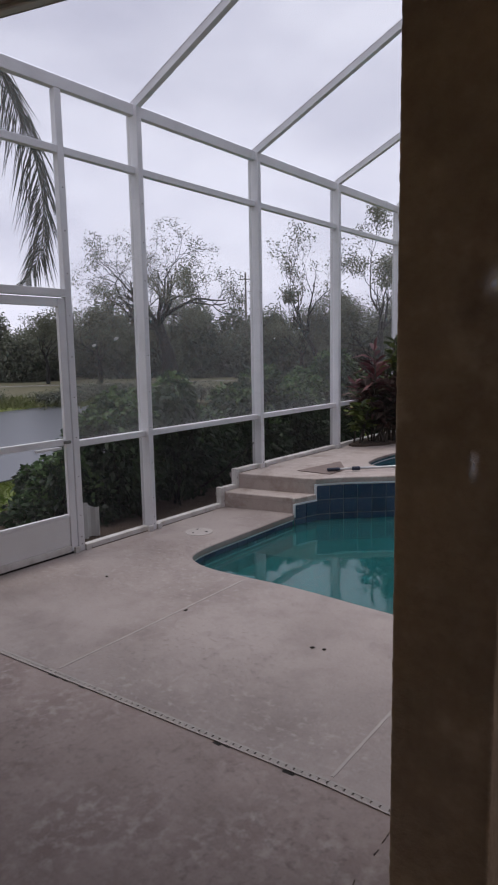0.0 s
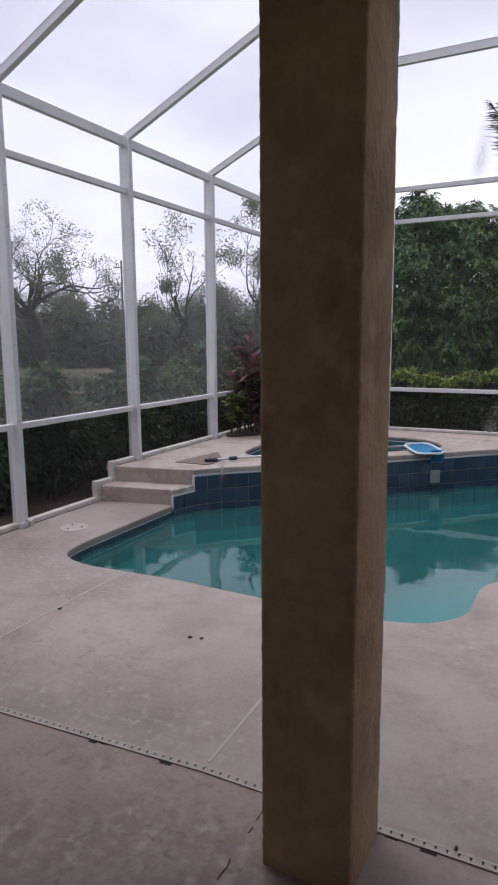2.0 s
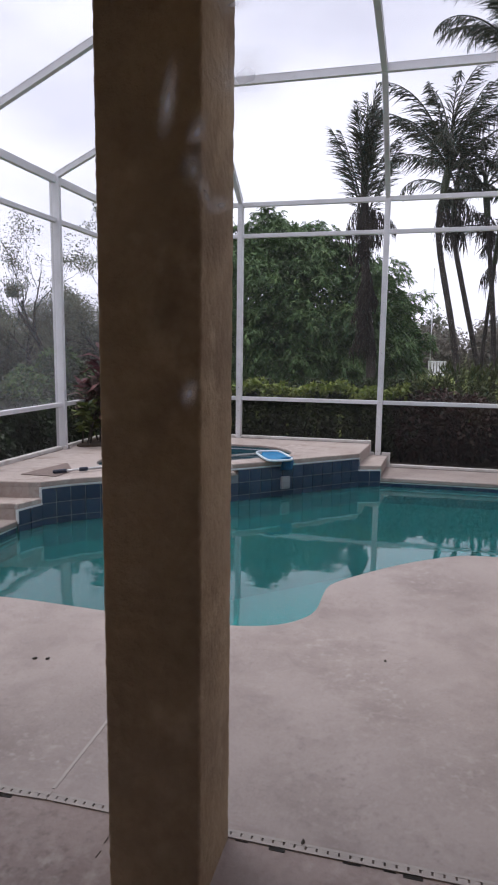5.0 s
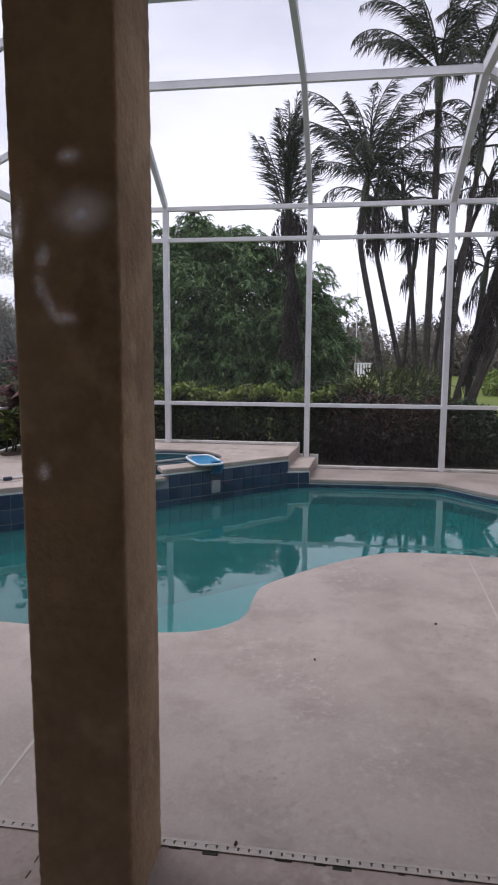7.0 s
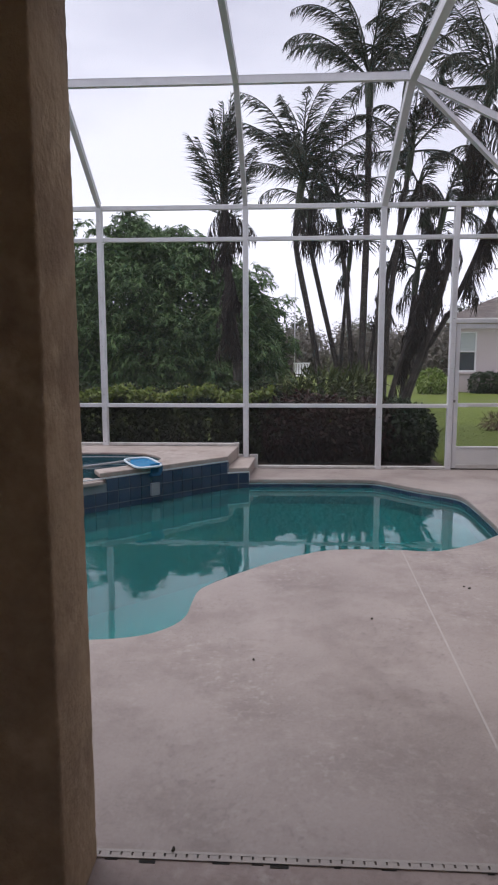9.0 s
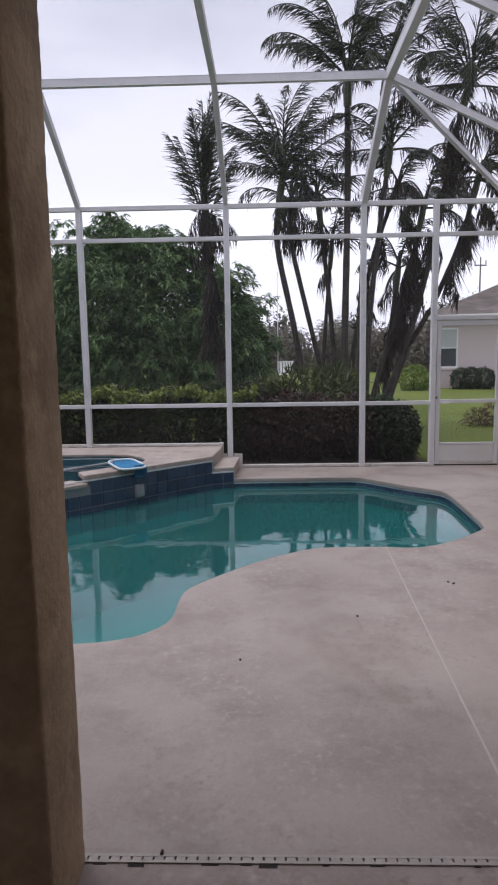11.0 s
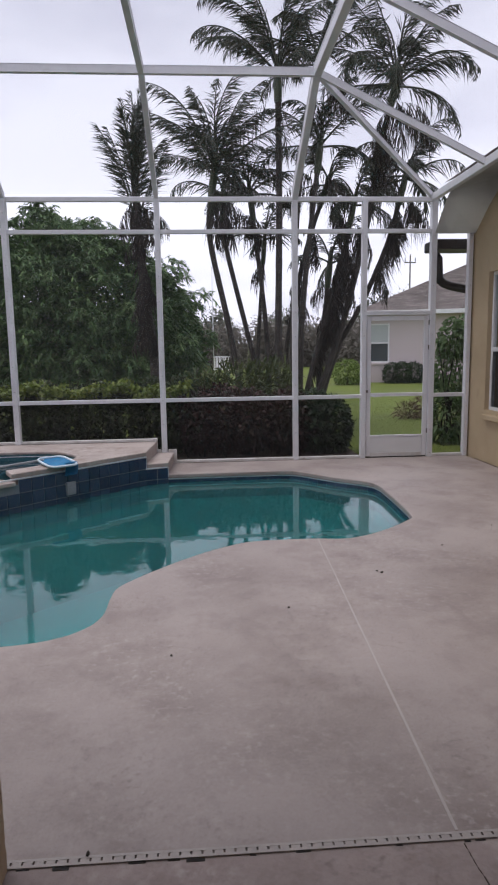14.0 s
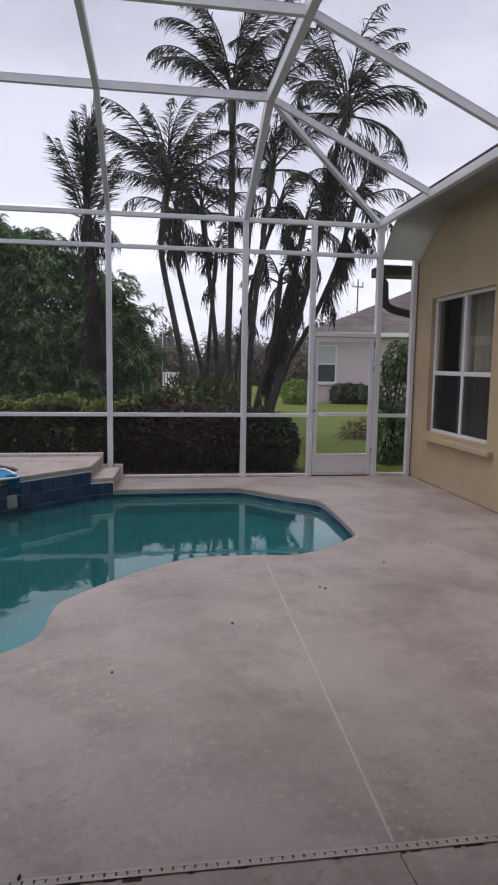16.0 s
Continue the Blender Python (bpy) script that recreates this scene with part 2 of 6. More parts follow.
LIME_LEAF = leaf_material("lime_bush_leaves", [(0.06, 0.10, 0.015), (0.13, 0.20, 0.03), (0.2, 0.27, 0.05)])
# leaf colours down to BROWN_WOODS are lightened, distance haze put into them
OAK_LEAF = leaf_material("oak_leaves", [(0.07, 0.08, 0.055), (0.12, 0.13, 0.09), (0.18, 0.19, 0.13)], through_light=0.4)
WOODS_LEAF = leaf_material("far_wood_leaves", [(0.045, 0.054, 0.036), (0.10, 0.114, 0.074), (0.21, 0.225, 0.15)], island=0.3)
# darker copy of the woods leaves: inner shade put into the colour
SHADED_WOODS_LEAF = leaf_material("shaded_wood_leaves", [(0.035, 0.04, 0.03), (0.06, 0.067, 0.05), (0.09, 0.096, 0.072)], island=0.3)
BROWN_WOODS = leaf_material("bare_brownish_woods", [(0.08, 0.074, 0.062), (0.14, 0.126, 0.105), (0.21, 0.19, 0.16)])
RED_LEAF = leaf_material("red_cordyline_leaves", [(0.03, 0.012, 0.012), (0.075, 0.02, 0.026), (0.16, 0.05, 0.05), (0.05, 0.05, 0.022)])
CROTON_LEAF = leaf_material("croton_leaves", [(0.015, 0.026, 0.01), (0.04, 0.06, 0.015), (0.09, 0.12, 0.02), (0.30, 0.33, 0.06)])
DRY_LEAF = leaf_material("dry_brown_foliage", [(0.05, 0.028, 0.018), (0.12, 0.07, 0.05), (0.18, 0.12, 0.09)], rough=0.8)
LAWN = material("lawn_grass", [(0.056, 0.084, 0.003), (0.09, 0.124, 0.005), (0.126, 0.16, 0.009)], scale=0.35, fine=25, rough=0.95, bump=0.8, bump_size=0.03,
                spots=((0.12, 0.12, 0.05), 0.16, 0.52, 0.7))
BLADE = leaf_material("grass_blades", [(0.048, 0.072, 0.003), (0.08, 0.112, 0.006), (0.115, 0.145, 0.012)], rough=0.6)
REED = leaf_material("bank_reeds", [(0.06, 0.075, 0.02), (0.11, 0.13, 0.035), (0.20, 0.19, 0.07)], rough=0.7)
TAN_GRASS = material("dry_grass_field", [(0.035, 0.036, 0.015), (0.075, 0.069, 0.03), (0.11, 0.096, 0.046)], scale=0.25, fine=10, rough=0.95)
MULCH = material("brown_mulch", [(0.035, 0.022, 0.015), (0.09, 0.06, 0.042), (0.14, 0.10, 0.07)], scale=9, fine=60, rough=0.95, bump=1.0, bump_size=0.03)
PATH_CONC = material("far_path_concrete", [(0.26, 0.25, 0.23), (0.38, 0.365, 0.34)], scale=2, rough=0.9)
WOOD_POLE = material("utility_pole_wood", [(0.13, 0.115, 0.105), (0.22, 0.2, 0.185)], scale=4, rough=0.9)
NET_BLUE = material("blue_net_fabric", [(0.004, 0.13, 0.30), (0.01, 0.21, 0.42)], scale=12, fine=90, rough=0.6)
NET_FRAME = material("white_net_frame", [(0.55, 0.66, 0.72), (0.72, 0.8, 0.84)], scale=10, rough=0.4)
POLE_ALU = material("brushed_aluminium_pole", [(0.5, 0.51, 0.52), (0.68, 0.69, 0.7)], scale=15, rough=0.35, metal=0.6)
POLE_GRIP = material("navy_pole_grip", [(0.008, 0.012, 0.03), (0.02, 0.03, 0.06)], scale=15, rough=0.6)
MAT_BROWN = material("rubber_backed_mat", [(0.16, 0.12, 0.105), (0.25, 0.195, 0.175)], scale=10, fine=90, rough=0.95, bump=0.6)
CURTAIN = material("beige_curtain", [(0.36, 0.31, 0.25), (0.5, 0.44, 0.36)], scale=3, fine=60, rough=0.9)
# dark wall colour carries the dimness of the unlit room
ROOM = material("darkened_room_walls", [(0.16, 0.14, 0.12), (0.22, 0.2, 0.17)], scale=1, rough=0.9)
# ceiling tan darkened so less light bounces onto the column's upper part
CEILING = material("darkened_tan_ceiling", [(0.27, 0.225, 0.17), (0.36, 0.305, 0.235)], scale=1.5, fine=40, rough=0.9, bump=0.2)
INNER_PAINT = material("patio_wall_paint", [(0.47, 0.37, 0.24), (0.56, 0.45, 0.30)], scale=1.5, fine=90, rough=0.9, bump=0.4)


def glassy(name, color, rough, transmission, ior, wave=None):
    m = bpy.data.materials.new(name)
    m.use_nodes = True
    n, l = m.node_tree.nodes, m.node_tree.links
    p = n["Principled BSDF"]
    p.inputs["Base Color"].default_value = (*color, 1)
    p.inputs["Roughness"].default_value = rough
    p.inputs["Transmission Weight"].default_value = transmission
    p.inputs["IOR"].default_value = ior
    if wave:
        tc, t, b = n.new("ShaderNodeTexCoord"), n.new("ShaderNodeTexNoise"), n.new("ShaderNodeBump")
        t.inputs["Scale"].default_value, t.inputs["Detail"].default_value = wave[0], 3.0
        b.inputs["Strength"].default_value, b.inputs["Distance"].default_value = wave[1], 0.05
        l.new(tc.outputs["Object"], t.inputs["Vector"])
        l.new(t.outputs["Fac"], b.inputs["Height"])
        l.new(b.outputs[0], p.inputs["Normal"])
    return m


POOL_WATER = glassy("pool_water", (0.12, 0.44, 0.455), 0.012, 0.9, 1.33, (2.4, 0.05))
SPA_WATER = glassy("spa_water", (0.03, 0.075, 0.10), 0.02, 0.4, 1.33, (3.0, 0.05))
POND_WATER = glassy("pond_water", (0.06, 0.065, 0.075), 0.3, 0.0, 1.33, (1.6, 0.16))
PANE = glassy("window_glass", (0.9, 0.93, 0.92), 0.01, 1.0, 1.45)



def screen_material(name, grey, low, high):
    """Fine woven mesh: part of the light passes straight through, the threads scatter the rest; dust varies it."""
    m = bpy.data.materials.new(name)
    m.use_nodes = True
    n, l = m.node_tree.nodes, m.node_tree.links
    n.clear()
    out, mix = n.new("ShaderNodeOutputMaterial"), n.new("ShaderNodeMixShader")
    clear, thread = n.new("ShaderNodeBsdfTransparent"), n.new("ShaderNodeBsdfDiffuse")
    thread.inputs["Color"].default_value = (*grey, 1)
    tex, span = n.new("ShaderNodeTexNoise"), n.new("ShaderNodeMapRange")
    tex.inputs["Scale"].default_value, tex.inputs["Detail"].default_value = 0.9, 3.0
    span.inputs["To Min"].default_value, span.inputs["To Max"].default_value = low, high
    l.new(tex.outputs["Fac"], span.inputs["Value"])
    l.new(span.outputs[0], mix.inputs[0])
    l.new(clear.outputs[0], mix.inputs[1])
    l.new(thread.outputs[0], mix.inputs[2])
    l.new(mix.outputs[0], out.inputs["Surface"])
    return m


SCREEN = screen_material("insect_screen_mesh", (0.24, 0.24, 0.245), 0.05, 0.11)
CLEAN_SCREEN = screen_material("newer_insect_screen", (0.05, 0.05, 0.052), 0.22, 0.32)
DARK_SCREEN = screen_material("dark_window_screen", (0.03, 0.03, 0.032), 0.55, 0.65)
DUSTY_SCREEN = screen_material("dusty_screen_mesh", (0.56, 0.56, 0.56), 0.15, 0.28)
# opacity raised to grey the sky, haze of the slanting view put in
ROOF_SCREEN = screen_material("haze_dense_roof_screen", (0.22, 0.22, 0.235), 0.14, 0.24)


def hazy_glass(name, amount, round_off):
    """A clear sheet whose film of dust or grease scatters a small part of the daylight behind it."""
    m = bpy.data.materials.new(name)
    m.use_nodes = True
    n, l = m.node_tree.nodes, m.node_tree.links
    n.clear()
    out, mix = n.new("ShaderNodeOutputMaterial"), n.new("ShaderNodeMixShader")
    clear, film = n.new("ShaderNodeBsdfTransparent"), n.new("ShaderNodeBsdfTranslucent")
    film.inputs["Color"].default_value = (0.9, 0.9, 0.9, 1)
    tc, tex, span = n.new("ShaderNodeTexCoord"), n.new("ShaderNodeTexNoise"), n.new("ShaderNodeMapRange")
    tex.inputs["Scale"].default_value, tex.inputs["Detail"].default_value = (140.0, 3.0) if round_off else (14.0, 4.0)
    l.new(tc.outputs["Object"], tex.inputs["Vector"])
    span.inputs["From Min"].default_value, span.inputs["From Max"].default_value = (0.25, 0.75) if round_off else (0.35, 0.75)
    span.inputs["To Min"].default_value, span.inputs["To Max"].default_value = amount * 0.5, amount * 1.5
    l.new(tex.outputs["Fac"], span.inputs["Value"])
    last = span.outputs[0]
    if round_off:
        centre, fade, mul = n.new("ShaderNodeMapping"), n.new("ShaderNodeTexGradient"), n.new("ShaderNodeMath")
        fade.gradient_type = "QUADRATIC_SPHERE"
        centre.inputs["Location"].default_value = (-1.0, 0.0, -1.0)
        centre.inputs["Scale"].default_value = (2.0, 0.0, 2.0)
        l.new(tc.outputs["Generated"], centre.inputs["Vector"])
        l.new(centre.outputs[0], fade.inputs["Vector"])
        mul.operation = "MULTIPLY"
        l.new(fade.outputs["Fac"], mul.inputs[0])
        l.new(last, mul.inputs[1])
        last = mul.outputs[0]
    l.new(last, mix.inputs[0])
    l.new(clear.outputs[0], mix.inputs[1])
    l.new(film.outputs[0], mix.inputs[2])
    l.new(mix.outputs[0], out.inputs["Surface"])
    return m


HAZY_GLASS = hazy_glass("dusty_door_glass", 0.02, False)
SMEAR = hazy_glass("grease_smear", 0.4, True)


# ---- building helpers ----
def placed(ob):
    m = ob.matrix_basis.copy()
    if ob.parent:
        m = placed(ob.parent) @ ob.matrix_parent_inverse @ m
    return m


def mesh_of(name, bm, mat, smooth=False):
    me = bpy.data.meshes.new(name)
    bm.to_mesh(me)
    bm.free()
    if mat:
        me.materials.append(mat)
    if smooth:
        me.polygons.foreach_set("use_smooth", [True] * len(me.polygons))
    return me


def part(name, bm, mat, parent=None, label="", smooth=False):
    """Links a bmesh, laid out in the world, as one object, under its thing where one is given."""
    me = bm if isinstance(bm, bpy.types.Mesh) else mesh_of(name, bm, mat, smooth)
    ob = new(name, me)
    if parent:
        ob.parent = parent
        ob.matrix_parent_inverse = placed(parent).inverted()
    return tagged(ob, label)


def thing(name, at, label, category, group="", kind=""):
    ob = new(name)
    ob.empty_display_size = 0.1
    ob.matrix_basis = pose(*at)
    return tagged(ob, label, category, group, kind)


def box(bm, lo, hi, bevel=0.0):
    r = bmesh.ops.create_cube(bm, size=1.0)["verts"]
    for v in r:
        v.co = Vector([l + (c + 0.5) * (h - l) for c, l, h in zip(v.co, lo, hi)])
    if bevel:
        edges = list({e for v in r for e in v.link_edges})
        bmesh.ops.bevel(bm, geom=edges, offset=bevel, segments=2, profile=0.5, affect="EDGES")
    return bm


def boxed(lo, hi, bevel=0.0):
    return box(bmesh.new(), lo, hi, bevel)


def bar(bm, a, b, w, h, up=(0, 0, 1), bevel=0.004):
    """A straight bar from a to b, w wide across and h tall along up."""
    a, b = Vector(a), Vector(b)
    d = (b - a).normalized()
    side = d.cross(Vector(up)).normalized()
    top = side.cross(d).normalized()
    r = bmesh.ops.create_cube(bm, size=1.0)["verts"]
    for v in r:
        c = v.co.copy()
        v.co = a + d * ((c.x + 0.5) * (b - a).length) + side * (c.y * w) + top * (c.z * h)
    if bevel:
        edges = list({e for v in r for e in v.link_edges})
        bmesh.ops.bevel(bm, geom=edges, offset=bevel, segments=1, affect="EDGES")
    return bm


def tube(bm, points, radii, sides=8, cap=True):
    """A tapered round tube through points."""
    rings = []
    pts = [Vector(p) for p in points]
    for k, p in enumerate(pts):
        d = (pts[min(k + 1, len(pts) - 1)] - pts[max(k - 1, 0)]).normalized()
        ref = Vector((0, 0, 1)) if abs(d.z) < 0.9 else Vector((1, 0, 0))
        u = d.cross(ref).normalized()
        v = d.cross(u)
        rings.append([bm.verts.new(p + (u * math.cos(a) + v * math.sin(a)) * radii[k]) for a in [2 * math.pi * j / sides for j in range(sides)]])
    for r0, r1 in zip(rings, rings[1:]):
        for j in range(sides):
            bm.faces.new((r0[j], r0[(j + 1) % sides], r1[(j + 1) % sides], r1[j]))
    if cap:
        bm.faces.new(rings[0][::-1])
        bm.faces.new(rings[-1])
    return bm


def disc(bm, centre, radius, height, sides=28, bevel=0.003):
    r = bmesh.ops.create_cone(bm, cap_ends=True, segments=sides, radius1=radius, radius2=radius - bevel, depth=height)["verts"]
    for v in r:
        v.co += Vector(centre) + Vector((0, 0, height / 2))
    return bm


def smooth_ring(points, steps=5, closed=True):
    """A Catmull-Rom line through plan points."""
    n, out = len(points), []
    for k in range(n if closed else n - 1):
        idx = [(k + j) % n if closed else min(max(k + j, 0), n - 1) for j in (-1, 0, 1, 2)]
        p = [Vector((*points[i][:2], 0)) for i in idx]
        for s in range(steps):
            t = s / steps
            q = 0.5 * (2 * p[1] + (p[2] - p[0]) * t + (2 * p[0] - 5 * p[1] + 4 * p[2] - p[3]) * t**2 + (3 * p[1] - p[0] - 3 * p[2] + p[3]) * t**3)
            out.append((q.x, q.y))
    if not closed:
        out.append(tuple(points[-1][:2]))
    return out


def slab(name, outlines, z0, z1, mat, parent=None, nose=0.0, label=""):
    """A flat slab with the given plan outlines (holes too), from z0 to z1; nose: the radius of its rounded rims."""
    cu = bpy.data.curves.new(name, "CURVE")
    cu.dimensions, cu.fill_mode = "2D", "BOTH"
    half = (z1 - z0) / 2
    cu.extrude = max(0.0, half - nose)
    cu.bevel_depth, cu.bevel_resolution, cu.offset = nose, 3 if nose else 0, -nose
    for ring in outlines:
        sp = cu.splines.new("POLY")
        sp.points.add(len(ring) - 1)
        for p, q in zip(sp.points, ring):
            p.co = (q[0], q[1], 0, 1)
        sp.use_cyclic_u = True
    tmp = new("tmp", cu)
    bpy.context.view_layer.update()
    me = bpy.data.meshes.new_from_object(tmp.evaluated_get(bpy.context.evaluated_depsgraph_get()))
    bpy.data.objects.remove(tmp)
    bpy.data.curves.remove(cu)
    me.transform(Matrix.Translation((0, 0, (z0 + z1) / 2)))
    me.name = name
    me.materials.clear()
    me.materials.append(mat)
    me.polygons.foreach_set("use_smooth", [False] * len(me.polygons))
    return part(name, me, mat, parent, label)


def ribbon(path, z0, z1, closed=False):
    """An upright sheet along a plan line."""
    bm = bmesh.new()
    lo, hi = [bm.verts.new((*p[:2], z0)) for p in path], [bm.verts.new((*p[:2], z1)) for p in path]
    for k in range(len(path) if closed else len(path) - 1):
        j = (k + 1) % len(path)
        bm.faces.new((lo[k], lo[j], hi[j], hi[k]))
    return bm


def offset_line(line, by):
    out = []
    for k, p in enumerate(line):
        a, b = Vector(line[max(0, k - 1)]), Vector(line[min(len(line) - 1, k + 1)])
        d = (b - a).normalized()
        out.append((p[0] + d.y * by, p[1] - d.x * by))
    return out


def along(path, step, start=0.0):
    """Points and headings at even steps along a plan line."""
    out, need = [], start
    for a, b in zip(path, path[1:]):
        a, b = Vector(a[:2]), Vector(b[:2])
        seg = (b - a).length
        while need <= seg:
            out.append((a + (b - a) * (need / max(seg, 1e-9)), math.atan2(b.y - a.y, b.x - a.x)))
            need += step
        need -= seg
    return out


def leaves(name, base, heading, length, width, bend, mat, parent=None, label="", flat=None):
    """Many single leaves as one mesh: arrays of root points, headings, lengths, widths and how far each tip drops."""
    base, d = np.asarray(base, float), np.asarray(heading, float)
    n = len(base)
    d = d / np.maximum(np.linalg.norm(d, axis=1, keepdims=True), 1e-9)
    ref = np.random.normal(size=(n, 3)) * (1.0 if flat is None else flat) + (np.array([0, 0, 0.0]) if flat is None else np.array([0, 0, 1.0]))
    side = np.cross(d, ref)
    side /= np.maximum(np.linalg.norm(side, axis=1, keepdims=True), 1e-9)
    length, width, bend = (np.broadcast_to(np.asarray(a, float), (n,))[:, None] for a in (length, width, bend))
    down = np.array([[0, 0, -1.0]])
    mid = base + d * length * 0.45 + down * bend * length * 0.18
    tip = base + d * length + down * bend * length
    v = np.stack([base + side * width * 0.18, base - side * width * 0.18, mid + side * width * 0.5, mid - side * width * 0.5, tip], 1).reshape(-1, 3)
    k = np.arange(n) * 5
    faces = np.concatenate([np.stack([k, k + 1, k + 3, k + 2], 1), np.stack([k + 2, k + 3, k + 4, k + 4], 1)])
    me = bpy.data.meshes.new(name)
    quads, tris = faces[:n], faces[n:, :3]
    me.vertices.add(len(v))
    me.vertices.foreach_set("co", v.ravel())
    loops = np.concatenate([quads.ravel(), tris.ravel()])
    me.loops.add(len(loops))
    me.loops.foreach_set("vertex_index", loops.astype(np.int32))
    me.polygons.add(2 * n)
    starts = np.concatenate([np.arange(n) * 4, 4 * n + np.arange(n) * 3])
    me.polygons.foreach_set("loop_start", starts.astype(np.int32))
    me.update(calc_edges=True)
    me.validate()
    me.materials.append(mat)
    return part(name, me, mat, parent, label)


def rand_dirs(n, up=0.0):
    d = np.random.normal(size=(n, 3))
    d[:, 2] += up
    return d / np.linalg.norm(d, axis=1, keepdims=True)


# ---- ground, pond and far land ----
def land(x, y):
    """Height of the ground: level round the house, down to a pond in the west and up again beyond it."""
    west = -x - 0.35 * max(0.0, y - 8.0)
    z = -0.07
    if west > 6:
        z -= 0.95 * min(1.0, (west - 6) / 5.5) ** 1.3
    if west > 21:
        z += 0.45 * min(1.0, (west - 21) / 6.0)
    z += 0.05 * noise.noise(Vector((x * 0.12, y * 0.12, 0))) * min(1.0, max(0.0, (abs(x) + abs(y) - 14) / 10))
    return z


def spread(lo, hi, near, far, fine, n):
    """Grid lines, fine between near and far and ever coarser towards lo and hi."""
    mid = list(np.arange(near, far + 1e-6, fine))
    left = [near - (near - lo) * (k / n) ** 3 for k in range(n, 0, -1)]
    right = [far + (hi - far) * (k / n) ** 3 for k in range(1, n + 1)]
    return left + mid + right


DECK_W, DECK_E, DECK_S, DECK_N = -4.12, 4.2, -3.2, 8.14
gx = spread(-1600, 1600, -30.0, 16.0, 1.0, 16)
gy = spread(-1600, 1600, -6.0, 40.0, 1.0, 16)
gx = sorted([v for v in gx if min(abs(v - DECK_W), abs(v - DECK_E)) > 0.3] + [DECK_W, DECK_E])
gy = sorted([v for v in gy if min(abs(v - DECK_S), abs(v - DECK_N)) > 0.3] + [DECK_S, DECK_N])
bm = bmesh.new()
gv = [[bm.verts.new((x, y, land(x, y))) for y in gy] for x in gx]
for i in range(len(gx) - 1):
    for j in range(len(gy) - 1):
        if not (DECK_W <= gx[i] < DECK_E and DECK_S <= gy[j] < DECK_N):
            bm.faces.new((gv[i][j], gv[i + 1][j], gv[i + 1][j + 1], gv[i][j + 1]))
tagged(part("ground", bm, LAWN, smooth=True), "green mown lawn sloping down to a pond", "ground", kind="structure")

POND_Z = -0.86
pond = smooth_ring([(-11.0, -14), (-10.6, 0), (-11.6, 7), (-14, 13), (-19, 18), (-25, 19.5), (-27.5, 14), (-26, 4), (-25, -14)], 5)
tagged(slab("water_pond", [pond], POND_Z - 0.02, POND_Z, POND_WATER), "still grey pond reflecting the overcast sky", "pond", kind="structure")
tagged(slab("far_field", [[(-70, -20), (-26, -20), (-27, 4), (-28.3, 14), (-26, 20.3), (-19.3, 19), (-13, 22), (-9, 30), (-8, 45), (-24, 70), (-70, 60)]], -1.3, -0.535, TAN_GRASS),
       "dry tan grass field beyond the pond", "field", kind="structure")
strip = smooth_ring([(-60, -6), (-48, 10), (-40, 23), (-30, 36), (-18, 48)], 6, closed=False)
bm = bmesh.new()
for a, b in zip(strip, strip[1:]):
    bar(bm, (*a, -0.53), (*b, -0.53), 0.3, 0.05, bevel=0)
tagged(part("path", bm, PATH_CONC), "pale concrete path crossing the far field", "path", kind="structure")

# mulch bed under the shrubs on both outer sides of the enclosure
tagged(slab("mulch_bed", [[(-6.2, 0.2), (-4.13, 0.2), (-4.13, 8.15), (2.75, 8.15), (2.75, 9.9), (-6.2, 9.9)]], -0.16, -0.04, MULCH),
       "brown mulch bed beneath the hedges", "mulch bed", kind="structure")

# ---- pool deck ----
POOL_FRONT = [(-3.24, 4.065), (-3.24, 3.2), (-3.235, 2.75), (-3.18, 2.53), (-3.06, 2.43), (-2.85, 2.38), (-2.5, 2.39), (-2.1, 2.41), (-1.42, 2.38), (-0.80, 2.38),
              (-0.5, 2.44), (-0.33, 2.57), (-0.25, 2.75), (-0.24, 3.03), (-0.21, 3.23), (-0.04, 3.475), (0.24, 3.79), (0.52, 4.03), (0.80, 4.18), (1.29, 4.2), (1.56, 4.17), (1.765, 4.236),
              (2.03, 4.42), (2.25, 4.64), (2.345, 4.75), (2.375, 4.86), (2.40, 5.2), (2.42, 5.85), (2.415, 6.2), (2.34, 6.42), (2.02, 6.71), (1.63, 7.15), (1.48, 7.235), (1.3, 7.25), (0.6, 7.245), (-0.09, 7.22)]
RAISED = [(-3.24, 4.065), (-3.165, 4.345), (-3.0, 4.545), (-2.87, 4.67), (-2.71, 4.80), (-2.2, 5.31), (-1.62, 5.91), (-1.10, 6.40), (-0.82, 6.68), (-0.36, 7.12), (-0.09, 7.22)]
WATER_Z, TOP, STEP = -0.112, 0.318, 0.158
front = smooth_ring(POOL_FRONT, 4, closed=False)
raised_line = [RAISED[0]] + smooth_ring(RAISED[1:10], 4, closed=False) + [RAISED[10]]
edge = front
front = offset_line(front, 0.03)          # the shell stands back under the deck's overhanging rim
hole = edge + [(-0.1, 7.5), (-0.8, 7.4), (-2.2, 6.0), (-3.0, 5.2), (-3.24, 4.9)]

deck = thing("pool_deck", (0, 2, -0.1), "pale pinkish-beige textured concrete pool deck with stains", "pool deck", kind="structure")
LEFT_DRAIN, MID_DRAIN, RIGHT_DRAIN = (-4.12, 0.62), (-0.92, 0.80), (4.5, 0.79)
slab("concrete_slab", [[(-4.12, 0.622), (-0.92, 0.802), (4.52, 0.792), (4.22, 8.14), (-4.12, 8.14)], hole], -0.056, 0.0, CONCRETE, deck, nose=0.013)
